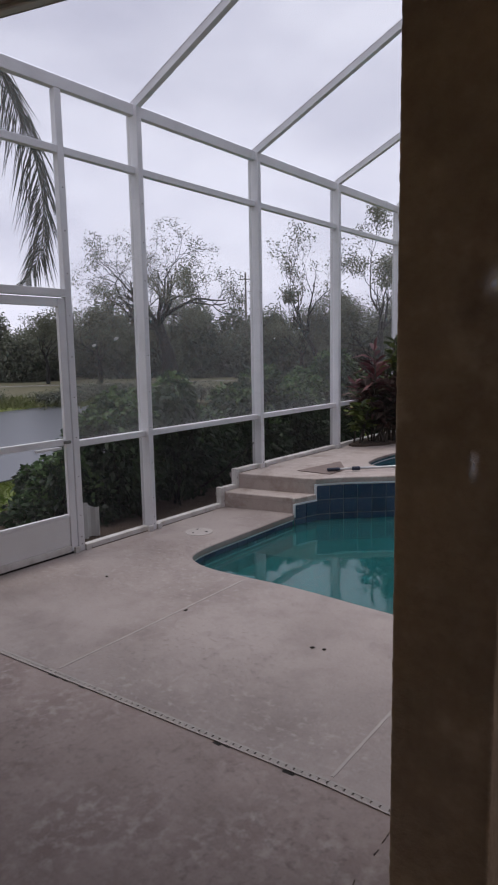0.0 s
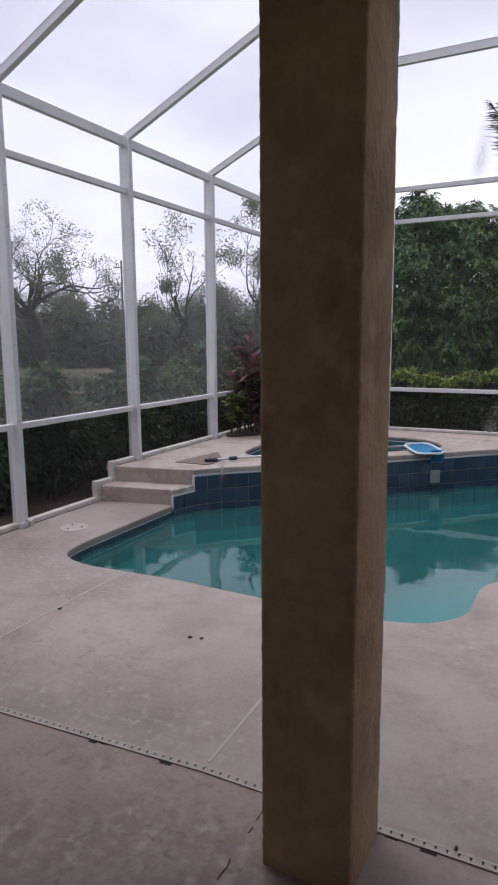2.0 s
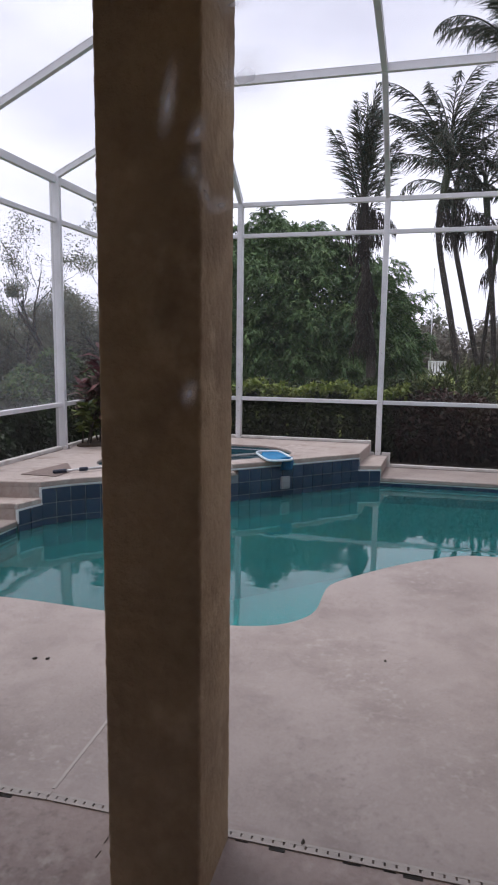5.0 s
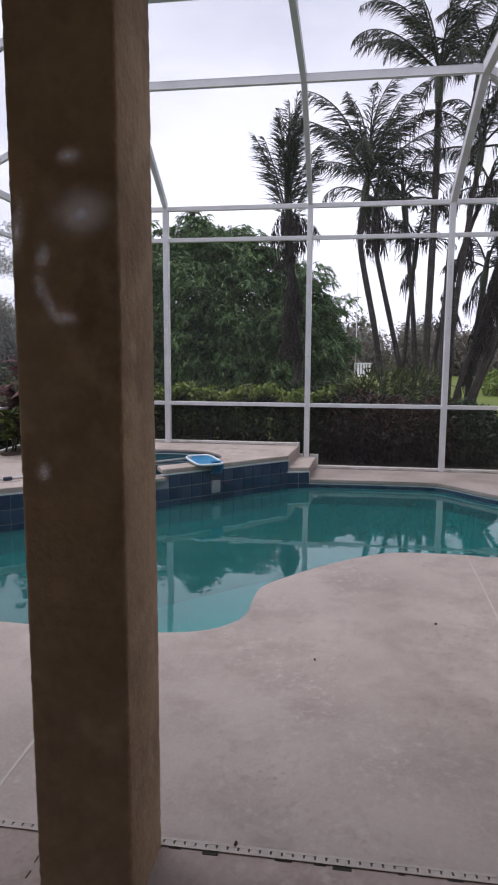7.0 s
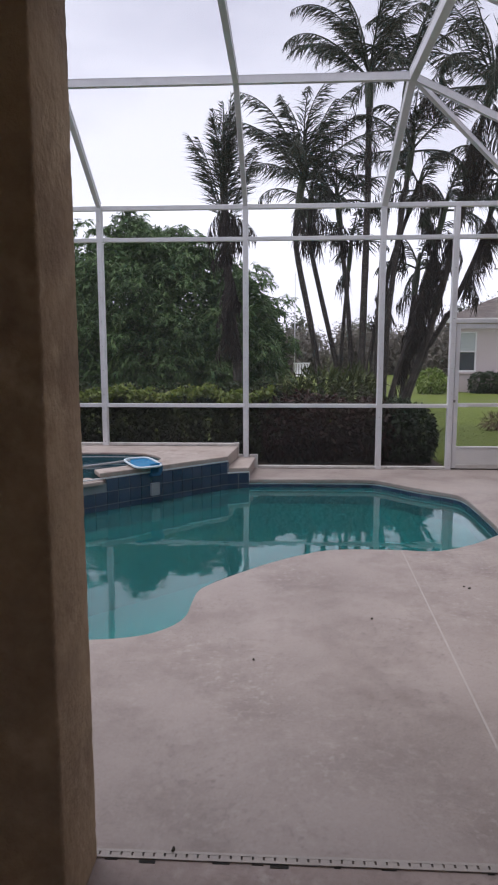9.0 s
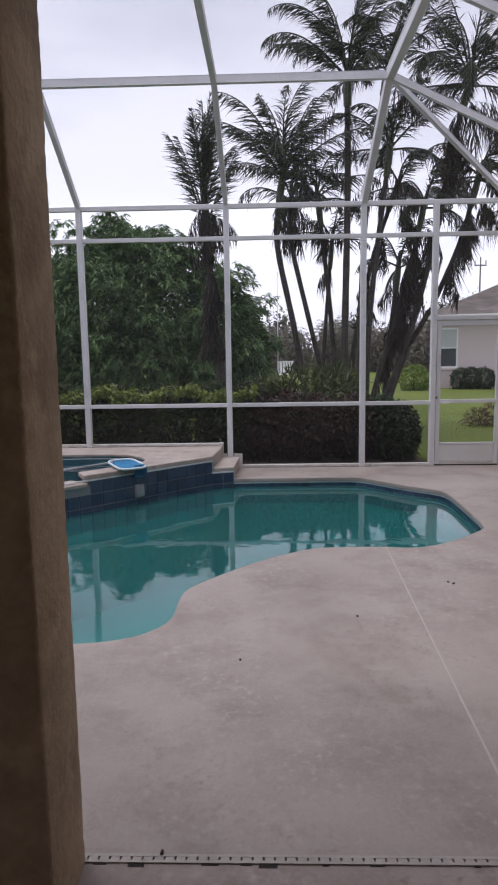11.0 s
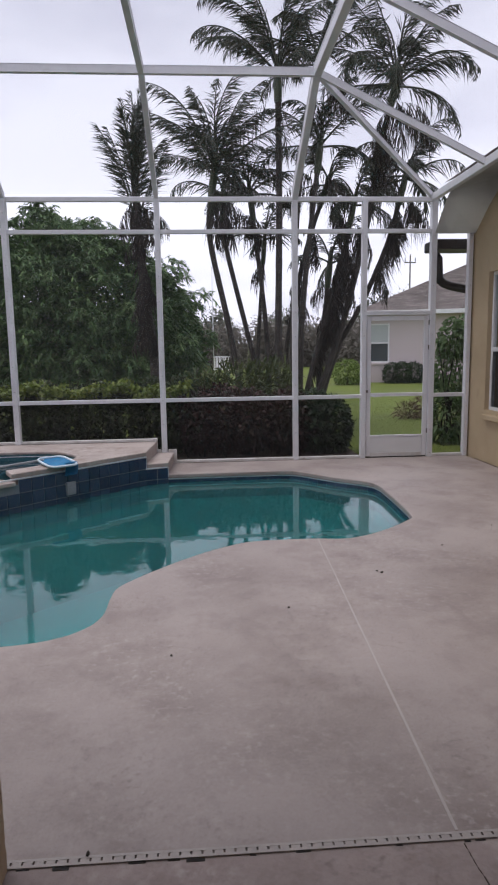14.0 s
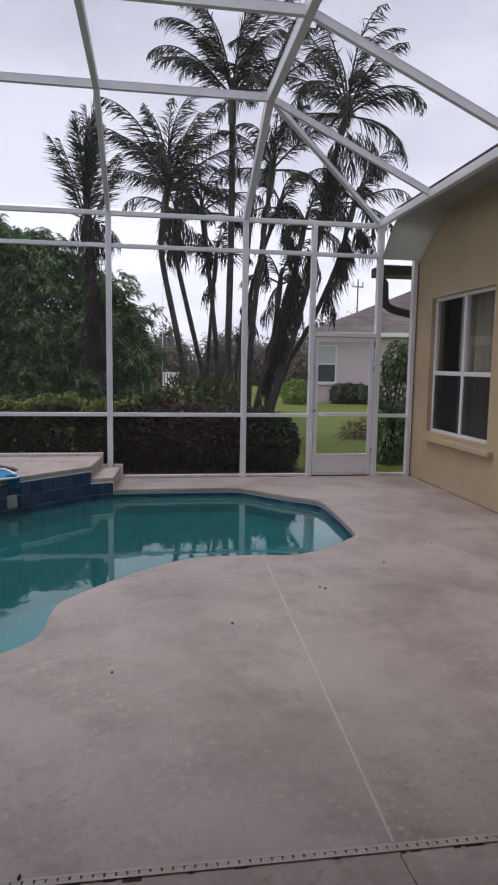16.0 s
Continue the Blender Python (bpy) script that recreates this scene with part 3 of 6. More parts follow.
slab("patio_slab", [[(-4.45, -3.2), (4.75, -3.2), (4.55, 0.777), (-0.92, 0.787), (-4.12, 0.607), (-4.45, 0.607)]], -0.12, -0.004, PATIO, deck, nose=0.006)


def joint(a, b, w=0.012):
    bm = bmesh.new()
    bar(bm, (*a, 0.0), (*b, 0.0), w, 0.004, bevel=0)
    part("joint_strip", bm, CAULK, deck, "pale caulk line")


joint((1.23, 0.82), (1.35, 4.185), 0.011)
joint((-0.925, 0.84), (-0.96, 2.36), 0.013)
joint((-2.49, 0.75), (-2.51, 2.37), 0.013)
for a, b, keep, wide in (((1.23, 0.765), (1.33, -0.4), 0.95, 0.003), ((-0.625, 0.74), (-0.62, -0.3), 0.5, 0.0035)):
    bm = bmesh.new()
    pts = [Vector((*a, -0.002)).lerp(Vector((*b, -0.002)), k / 34) + Vector((random.uniform(-0.004, 0.004), 0, 0)) for k in range(35)]
    for p, q in zip(pts, pts[1:]):
        if random.random() < keep:
            bar(bm, p, q.lerp(p, random.uniform(0, 0.4)), wide * random.uniform(0.6, 1.2), 0.003, bevel=0)
    part("crack", bm, MULCH, deck, "brown hairline crack")

drain = thing("deck_drain", (0, 0.8, 0), "dirty white slotted plastic deck drain set flush in concrete", "drain")
bm, gap = bmesh.new(), bmesh.new()
for a, b in ((LEFT_DRAIN, MID_DRAIN), (MID_DRAIN, RIGHT_DRAIN)):
    A, B = Vector((*a, -0.004)), Vector((*b, -0.004))
    d = (B - A).normalized()
    s = Vector((-d.y, d.x, 0))
    for off in (-0.0125, 0.0125):
        bar(bm, A + s * off, B + s * off, 0.009, 0.012, bevel=0.001)
    x = 0.0
    while x < (B - A).length - 0.03:
        bar(bm, A + d * x, A + d * (x + 0.029), 0.017, 0.010, bevel=0)
        x += 0.036
    bar(gap, A + Vector((0, 0, -0.009)), B + Vector((0, 0, -0.009)), 0.018, 0.006, bevel=0)
dirt = []
for a, b in ((LEFT_DRAIN, MID_DRAIN), (MID_DRAIN, RIGHT_DRAIN)):
    A, B = Vector((*a, -0.0035)), Vector((*b, -0.0035))
    d = (B - A).normalized()
    x = 0.0
    while x < (B - A).length - 0.1:
        run = random.uniform(0.015, 0.07)
        if random.random() < 0.32:
            w = random.choice((0.003, 0.004, 0.006, 0.012))
            c = Vector((0, -0.0195 - w * 0.5, 0))
            bm2 = bmesh.new()
            bar(bm2, A + d * x + c, A + d * (x + run) + c, w, 0.003, bevel=0.001)
            dirt.append(bm2)
        x += run * random.uniform(0.8, 2.4)
part("grate", bm, GRATE, drain)
for bm2 in dirt:
    part("dirt_patch", bm2, DARK_GAP, drain)
part("channel", gap, DARK_GAP, drain)

# ---- pool shell, tiles and water ----
pool = thing("swimming_pool", (-0.5, 4.5, -1.3), "freeform swimming pool with teal water and blue tile band", "swimming pool", kind="structure")
shell = front + raised_line[::-1][1:-1]
part("basin_wall", ribbon(shell, -1.3, -0.03, closed=True), PLASTER, pool)
slab("basin_floor", [shell], -1.36, -1.3, PLASTER, pool)
backing = bmesh.new()
for a, c in zip(offset_line(raised_line, -0.003), offset_line(raised_line[1:] + raised_line[-1:], -0.003)):
    top = TOP - 0.05
    if a == c:
        continue
    mid = ((a[0] + c[0]) / 2, (a[1] + c[1]) / 2)
    if -2.28 < mid[0] < -1.66:
        top = 0.19
    if mid[0] < -3.17 or mid[0] > -0.34:
        top = STEP - 0.057
    bar(backing, (*a, (top - 0.2) / 2), (*c, (top - 0.2) / 2), 0.012, top + 0.2, bevel=0)
part("raised_wall", backing, GROUT, pool)
water = tagged(slab("water_pool", [shell], WATER_Z - 0.004, WATER_Z, POOL_WATER), "still teal-green pool water", "water", kind="structure")
water.visible_shadow = False

# raised terrace with the spa, and its steps
SPA = [(-3.22, 5.75), (-3.12, 5.42), (-2.86, 5.30), (-2.62, 5.36), (-2.36, 5.55), (-2.08, 5.82), (-1.80, 6.09), (-1.50, 6.38), (-1.22, 6.72), (-1.20, 6.95), (-1.36, 7.2), (-1.62, 7.36), (-2.1, 7.39), (-2.6, 7.3), (-3.0, 6.95), (-3.2, 6.35)]
spa_ring = smooth_ring(SPA, 4)


terrace = thing("raised_spa_terrace", (-2.2, 6, 0), "raised concrete spa terrace with rounded coping", "terrace", kind="structure")
rim = offset_line(raised_line[1:-1], 0.012)
NOTCH_L, NOTCH_R = (-2.28, 5.22), (-1.67, 5.85)          # the gap where the spa spills over
a = min(range(len(rim)), key=lambda k: (Vector(rim[k]) - Vector(NOTCH_L)).length)
c = min(range(len(rim)), key=lambda k: (Vector(rim[k]) - Vector(NOTCH_R)).length)
sa = min(range(len(spa_ring)), key=lambda k: (Vector(spa_ring[k]) - Vector((-2.42, 5.50))).length)
sc = min(range(len(spa_ring)), key=lambda k: (Vector(spa_ring[k]) - Vector((-1.82, 6.07))).length)
inner = [spa_ring[(sa - k) % len(spa_ring)] for k in range((sa - sc) % len(spa_ring) + 1)]
terrace_plan = [(-4.12, 4.14), (-3.27, 4.305), (-3.2, 4.335)] + rim[:a] + [NOTCH_L] + inner + [NOTCH_R] + rim[c + 1:] + [(-0.27, 8.14), (-4.12, 8.14)]
slab("terrace_top", [terrace_plan], TOP - 0.056, TOP, COPING, terrace, nose=0.013)
slab("terrace_body", [[(-4.1, 4.33), (-3.22, 4.39)] + offset_line(raised_line[1:-1], -0.03) + [(-0.33, 8.12), (-4.1, 8.12)], spa_ring],
     -0.05, 0.19, COPING, terrace)
slab("upper_riser", [[(-4.1, 4.146), (-3.272, 4.308), (-3.2, 4.338), (-3.165, 4.36), (-3.2, 4.6), (-4.1, 4.6)]], STEP - 0.01, TOP - 0.05, COPING, terrace)
slab("end_riser", [[(-0.6, 7.0), (-0.375, 7.14), (-0.276, 8.1), (-0.7, 8.1)]], STEP - 0.01, TOP - 0.05, COPING, terrace)
slab("under_rim", [[(-4.1, 7.45), (-0.7, 7.45), (-0.7, 8.1), (-4.1, 8.1)]], STEP - 0.01, TOP - 0.06, COPING, terrace)
step_w = thing("concrete_step", (-3.65, 3.92, 0), "worn concrete step up to the spa terrace", "step", "steps to the terrace")
slab("tread", [[(-4.12, 3.90), (-3.28, 4.072), (-3.255, 4.065), (-3.228, 4.072), (-3.155, 4.345), (-3.2, 4.36), (-4.12, 4.2)]], STEP - 0.056, STEP, COPING, step_w, nose=0.013)
slab("riser", [[(-4.1, 3.907), (-3.282, 4.075), (-3.252, 4.07), (-3.19, 4.345), (-3.22, 4.35), (-4.1, 4.19)]], -0.02, STEP - 0.047, COPING, step_w)
step_e = thing("concrete_step", (-0.18, 7.4, 0), "pale concrete step at the spa terrace's end", "step", "steps to the terrace")
slab("tread", [[(-0.37, 7.125), (-0.08, 7.208), (-0.03, 8.13), (-0.30, 8.13)]], STEP - 0.056, STEP, COPING, step_e, nose=0.013)
slab("riser", [[(-0.365, 7.16), (-0.095, 7.235), (-0.045, 8.1), (-0.30, 8.1)]], -0.02, STEP - 0.047, COPING, step_e)

spa = thing("spa", (-2.3, 6.1, -0.5), "small sunken spa with dark blue tiles and still water", "spa", kind="structure")
part("spa_wall", ribbon(spa_ring, -0.5, TOP - 0.03, closed=True), SPA_PLASTER, spa)
slab("spa_floor", [spa_ring], -0.56, -0.5, SPA_PLASTER, spa)
spa_water = tagged(slab("water_spa", [spa_ring], 0.20, 0.204, SPA_WATER), "still spa water", "water", kind="structure")
spa_water.visible_shadow = False
part("tile_edge", ribbon(offset_line(spa_ring + spa_ring[:1], -0.002), TOP - 0.068, TOP - 0.056), WHITE_BEAD, spa, "thin white edge line")

# white edge line between tiles and coping
bead = bmesh.new()
for line, z in ((offset_line(raised_line[1:-1], 0.006), TOP - 0.0635), (offset_line(RAISED[:2], 0.009), STEP - 0.06), (offset_line(RAISED[9:], 0.009), STEP - 0.06)):
    for a, b in zip(line, line[1:]):
        bar(bead, (*a, z), (*b, z), 0.02, 0.016, bevel=0)
for a, b in zip(front, front[1:]):
    bar(bead, (*a, -0.064), (*b, -0.064), 0.03, 0.016, bevel=0)
for p, z0, z1 in ((RAISED[1], STEP - 0.06, TOP - 0.056), (RAISED[9], STEP - 0.06, TOP - 0.056), (RAISED[0], -0.03, STEP - 0.06), (RAISED[10], -0.03, STEP - 0.06)):
    bar(bead, (p[0], p[1], z0), (p[0], p[1], z1), 0.02, 0.026, up=(1, 0, 0), bevel=0)
part("white_edge_line", bead, WHITE_BEAD, pool, "thin white edging above the tiles")

# spillway stone where the spa overflows into the pool
spill = thing("spillway", (-2.0, 5.5, 0.2), "cream stone spillway lip below the spa's rim", "spillway")
slab("lip", [[(-2.31, 5.13), (-1.62, 5.83), (-1.85, 6.02), (-2.46, 5.5)]], 0.19, 0.237, COPING, spill, nose=0.012)

# returns and lid
outlet = thing("spa_return_box", (-1.16, 6.33, 0.05), "aged white plastic overflow fitting in blue tiles", "pool fitting")
o = Matrix.Translation((-1.16, 6.335, 0.045)) @ Matrix.Rotation(math.atan2(0.5, 0.40), 4, "Z")


def turned(bm, m):
    bm.transform(m)
    return bm


part("plate", turned(boxed((-0.062, -0.03, -0.075), (0.062, 0.02, 0.075), 0.006), o), SKIMMER_WHITE, outlet)
part("flap", turned(boxed((-0.048, -0.04, -0.055), (0.048, -0.031, 0.02), 0.004), o), SKIMMER_WHITE, outlet)
lid = thing("skimmer_lid", (-3.6, 3.05, 0), "round cream plastic skimmer lid in the deck", "skimmer lid")
part("cover", disc(bmesh.new(), (-3.595, 3.055, -0.002), 0.125, 0.008), LID_CREAM, lid)
for a in (0.4, 2.5, 4.6):
    part("finger_hole", disc(bmesh.new(), (-3.595 + 0.07 * math.cos(a), 3.055 + 0.07 * math.sin(a), 0.0075), 0.012, 0.002, 10, 0.001), DARK_GAP, lid, "small dark hole")

# ---- screen enclosure ----
WX, NY, WALL_TOP, FLAT = -4.05, 8.07, 3.66, 4.545
MID = 3.17
P_Y = [2.885, 4.57, 6.26]
F_X = [-2.20, -0.17, 1.71]
cage_w = thing("screen_wall_west", (WX, 4, 0), "white aluminium screen wall with tall posts and rails", "screen wall", kind="structure")
cage_n = thing("screen_wall_north", (0, NY, 0), "white aluminium screen wall beside a hedge", "screen wall", kind="structure")
cage_r = thing("screen_roof", (0, 4, WALL_TOP), "white aluminium mansard screen roof of the pool enclosure", "screen roof", kind="structure")


def floor_w(y):
    return 0.0 if y < 3.9 else (STEP if y < 4.24 else TOP)


def floor_n(x):
    return TOP if x < -0.29 else (STEP if x < -0.02 else 0.0)


def screws(bm, x, y, zs, axis):
    for z in zs:
        c = Vector((x, y, z))
        r = bmesh.ops.create_cone(bm, cap_ends=True, segments=6, radius1=0.006, radius2=0.004, depth=0.006)["verts"]
        rot = Matrix.Rotation(radians(90), 3, "Y" if axis == "x" else "X")
        for v in r:
            v.co = rot @ v.co + c


def west_post(y, deep=0.13, wide=0.055, name="post"):
    z = floor_w(y)
    p = part(name, boxed((WX - deep / 2, y - wide / 2, z), (WX + deep / 2, y + wide / 2, WALL_TOP - (0.02 if deep > 0.1 else 0.092)), 0.005), WHITE_METAL, cage_w)
    bm = bmesh.new()
    screws(bm, WX + deep / 2 + 0.002, y, [z + 0.06, z + 0.12] + [z + 0.3 + 0.32 * k for k in range(9)], "x")
    part("screw", bm, STEEL, p, "small dark screws")
    bm = boxed((WX + deep / 2 - 0.01, y - wide / 2 - 0.05, z), (WX + deep / 2 + 0.02, y - wide / 2, z + 0.05), 0.003)
    box(bm, (WX + deep / 2 - 0.01, y + wide / 2, z), (WX + deep / 2 + 0.02, y + wide / 2 + 0.05, z + 0.05), 0.003)
    part("foot_bracket", bm, DIRTY_WHITE, p, "stained metal bracket")
    return p


for y in P_Y:
    west_post(y)
west_post(2.10, 0.06, 0.06)
west_post(1.06, 0.06, 0.06)
part("corner_post", boxed((WX - 0.05, NY - 0.05, TOP), (WX + 0.05, NY + 0.05, WALL_TOP), 0.005), WHITE_METAL, cage_w)
part("top_beam", boxed((WX - 0.03, 0.3, WALL_TOP - 0.09), (WX + 0.03, NY - 0.055, WALL_TOP), 0.005), WHITE_METAL, cage_w)
bays_w = [0.3, 1.06, 2.10] + P_Y + [NY]
half_w = [0.03, 0.03, 0.03, 0.03, 0.03, 0.03, 0.05]
for k in range(6):
    y0, y1 = bays_w[k] + half_w[k], bays_w[k + 1] - half_w[k + 1]
    part("upper_rail", boxed((WX - 0.028, y0, MID - 0.065), (WX + 0.028, y1, MID - 0.01), 0.004), WHITE_METAL, cage_w)
    if k not in (1,):
        part("chair_rail", boxed((WX - 0.028, y0, 0.86), (WX + 0.028, y1, 0.912), 0.004), WHITE_METAL, cage_w)
    sheet = bmesh.new()
    x = WX - 0.024
    zl = 2.1 if k == 1 else 0.89
    sheet.faces.new([sheet.verts.new(p) for p in ((x, y0, zl), (x, y1, zl), (x, y1, WALL_TOP - 0.09), (x, y0, WALL_TOP - 0.09))])
    part("screen", sheet, DUSTY_SCREEN, cage_w, "fine dusty insect screen")
    if k != 1:
        sheet = bmesh.new()
        sheet.faces.new([sheet.verts.new(p) for p in ((x, y0, 0.0), (x, y1, 0.0), (x, y1, 0.888), (x, y0, 0.888))])
        part("screen", sheet, CLEAN_SCREEN, cage_w, "newer dark insect screen below the rail")
for y0, y1, z in ((0.3, 1.03, 0.0), (2.13, 2.84, 0.0), (2.95, 3.86, 0.0), (3.93, 4.115, STEP), (4.185, 4.52, TOP), (4.62, 6.21, TOP), (6.31, NY - 0.06, TOP)):
    part("sole_plate", boxed((WX - 0.03, y0, z), (WX + 0.035, y1, z + 0.045), 0.006), DIRTY_WHITE, cage_w, "stained white base rail")
for y, z0, z1 in ((3.895, 0.0, STEP + 0.05), (4.15, STEP, TOP + 0.05)):
    part("step_upright", boxed((WX - 0.03, y - 0.03, z0), (WX + 0.037, y + 0.03, z1), 0.005), DIRTY_WHITE, cage_w, "stained short upright")


def north_post(x, wide=0.075, deep=0.1):
    z = floor_n(x)
    p = part("post", boxed((x - wide / 2, NY - deep / 2, z), (x + wide / 2, NY + deep / 2, WALL_TOP - 0.02), 0.005), WHITE_METAL, cage_n)
    bm = bmesh.new()
    screws(bm, x, NY - deep / 2 - 0.002, [z + 0.06 + 0.34 * k for k in range(10)], "y")
    part("screw", bm, STEEL, p, "small dark screws")
    return p


for x in F_X:
    north_post(x)
north_post(2.69, 0.07)
north_post(3.675, 0.08)
north_post(4.205, 0.06)
part("top_beam", boxed((WX + 0.055, NY - 0.03, WALL_TOP - 0.075), (3.70, NY + 0.03, WALL_TOP - 0.012), 0.005), WHITE_METAL, cage_n)
bays_n = [WX] + F_X + [2.69, 3.675, 4.205]
half_n = [0.052, 0.039, 0.039, 0.039, 0.037, 0.042, 0.027]
for k in range(6):
    x0, x1 = bays_n[k] + half_n[k], bays_n[k + 1] - half_n[k + 1]
    if k < 5:
        part("upper_rail", boxed((x0, NY - 0.028, MID - 0.005), (x1, NY + 0.028, MID + 0.05), 0.004), WHITE_METAL, cage_n)
    if k != 4:
        part("chair_rail", boxed((x0, NY - 0.028, 0.872), (x1, NY + 0.028, 0.925), 0.004), WHITE_METAL, cage_n)
    sheet = bmesh.new()
    y, zt = NY + 0.024, WALL_TOP - 0.06 if k < 5 else 3.1
    zl = 2.1 if k == 4 else 0.9
    sheet.faces.new([sheet.verts.new(p) for p in ((x0, y, zl), (x1, y, zl), (x1, y, zt), (x0, y, zt))])
    part("screen", sheet, SCREEN, cage_n, "fine dark insect screen")
    if k != 4:
        sheet = bmesh.new()
        sheet.faces.new([sheet.verts.new(p) for p in ((x0, y, 0.0), (x1, y, 0.0), (x1, y, 0.898), (x0, y, 0.898))])
        part("screen", sheet, CLEAN_SCREEN, cage_n, "denser dark screen below the rail")
for x0, x1, z in ((WX + 0.06, -2.24, TOP), (-2.16, -0.33, TOP), (-0.27, -0.22, STEP), (-0.12, -0.02, STEP), (0.0, 1.67, 0.0), (1.75, 2.65, 0.0), (3.72, 4.17, 0.0)):
    part("sole_plate", boxed((x0, NY - 0.035, z), (x1, NY + 0.03, z + 0.04), 0.006), DIRTY_WHITE, cage_n, "stained white base rail")
for x, z0, z1 in ((-0.03, 0.0, STEP + 0.04), (-0.30, STEP, TOP + 0.045)):
    part("step_upright", boxed((x - 0.03, NY - 0.036, z0), (x + 0.03, NY + 0.03, z1), 0.005), DIRTY_WHITE, cage_n, "stained short upright")


def roof_beam(a, b, w=0.045, h=0.066, name="rafter"):
    bm = bmesh.new()
    bar(bm, a, b, w, h)
    return part(name, bm, WHITE_METAL, cage_r)


WI, EI, NI = -2.10, 1.71, 6.30          # where the slopes meet the level part
EAVE_X = 3.63
ZB, ZT = FLAT, WALL_TOP - 0.015
for x in F_X:
    xi = max(x, -2.10)
    roof_beam((x, NY, ZT), (xi, NI, ZB), h=0.09 if x != 1.71 else 0.13, w=0.052 if x != 1.71 else 0.07)
    roof_beam((xi, NI, ZB), (xi, 0.9, ZB), h=0.09 if x != 1.71 else 0.13, w=0.052 if x != 1.71 else 0.07)
for y in P_Y:
    roof_beam((WX, y, ZT), (WI, y, ZB))
roof_beam((WX, NY, ZT), (WI, NI, ZB), name="hip")
roof_beam((EI, NI, ZB), (3.66, NY, ZT), w=0.045, h=0.06, name="hip")
for y, ye in ((NI, 6.33), (4.52, 4.45), (2.74, 2.7), (1.0, 1.0)):
    roof_beam((EI, y, ZB), (EAVE_X, ye, ZT), w=0.045, h=0.07)
for y in (NI, 4.52, 2.74, 0.96):
    for x0, x1 in ((WI, F_X[1]), (F_X[1], EI)):
        roof_beam((x0 + 0.03, y, ZB), (x1 - 0.03, y, ZB), w=0.05, h=0.082, name="purlin")


def roof_sheet(points):
    bm = bmesh.new()
    bm.faces.new([bm.verts.new(Vector(p) + Vector((0, 0, 0.035))) for p in points])
    part("screen", bm, ROOF_SCREEN, cage_r, "fine dark insect screen")


roof_sheet([(WX, NY, ZT), (WI, NI, ZB), (EI, NI, ZB), (3.66, NY, ZT)])
roof_sheet([(WX, NY, ZT), (WX, 0.3, ZT), (WI, 0.3, ZB), (WI, NI, ZB)])
roof_sheet([(WI, NI, ZB), (WI, 0.9, ZB), (EI, 0.9, ZB), (EI, NI, ZB)])
roof_sheet([(EI, NI, ZB), (EI, 0.9, ZB), (EAVE_X, 0.9, ZT), (EAVE_X, NY, ZT)])


for y, z, w in ((2.362, 1.67, 0.022), (2.60, 1.726, 0.028), (4.927, 1.739, 0.014)):
    bm = bmesh.new()
    for v in bmesh.ops.create_icosphere(bm, subdivisions=2, radius=1.0)["verts"]:
        k = 1 + 0.35 * noise.noise(v.co * 1.7 + Vector((y, z, 0)))
        v.co = Vector((WX - 0.016 + v.co.x * 0.004, y + w * k * v.co.y, z + w * k * (0.55 * v.co.z + 0.3 * v.co.y)))
    part("white_splash", bm, WHITE_TRIM, cage_w, "dried white splash stuck on the screen")


# broken dark line along the base rails and the east wall's foot
for x0, y0, x1, y1, z in ((WX + 0.038, 2.13, WX + 0.038, 3.86, 0.0), (WX + 0.038, 4.2, WX + 0.038, 7.95, TOP), (-3.9, NY - 0.04, -0.36, NY - 0.04, TOP), (0.03, NY - 0.04, 2.6, NY - 0.04, 0.0), (4.255, 4.0, 4.252, 7.95, 0.0)):
    run, a, b = 0.0, Vector((x0, y0, z + 0.001)), Vector((x1, y1, z + 0.001))
    d, bm = (b - a).normalized(), bmesh.new()
    while run < (b - a).length - 0.2:
        step_on = random.uniform(0.08, 0.3)
        if random.random() < 0.8:
            bar(bm, a + d * run, a + d * (run + step_on), random.uniform(0.006, 0.016), 0.004, bevel=0.001)
        run += step_on
    part("dirt_line", bm, MULCH, cage_w if x0 == x1 else cage_n if y0 == y1 else deck, "broken dark line along the foot")


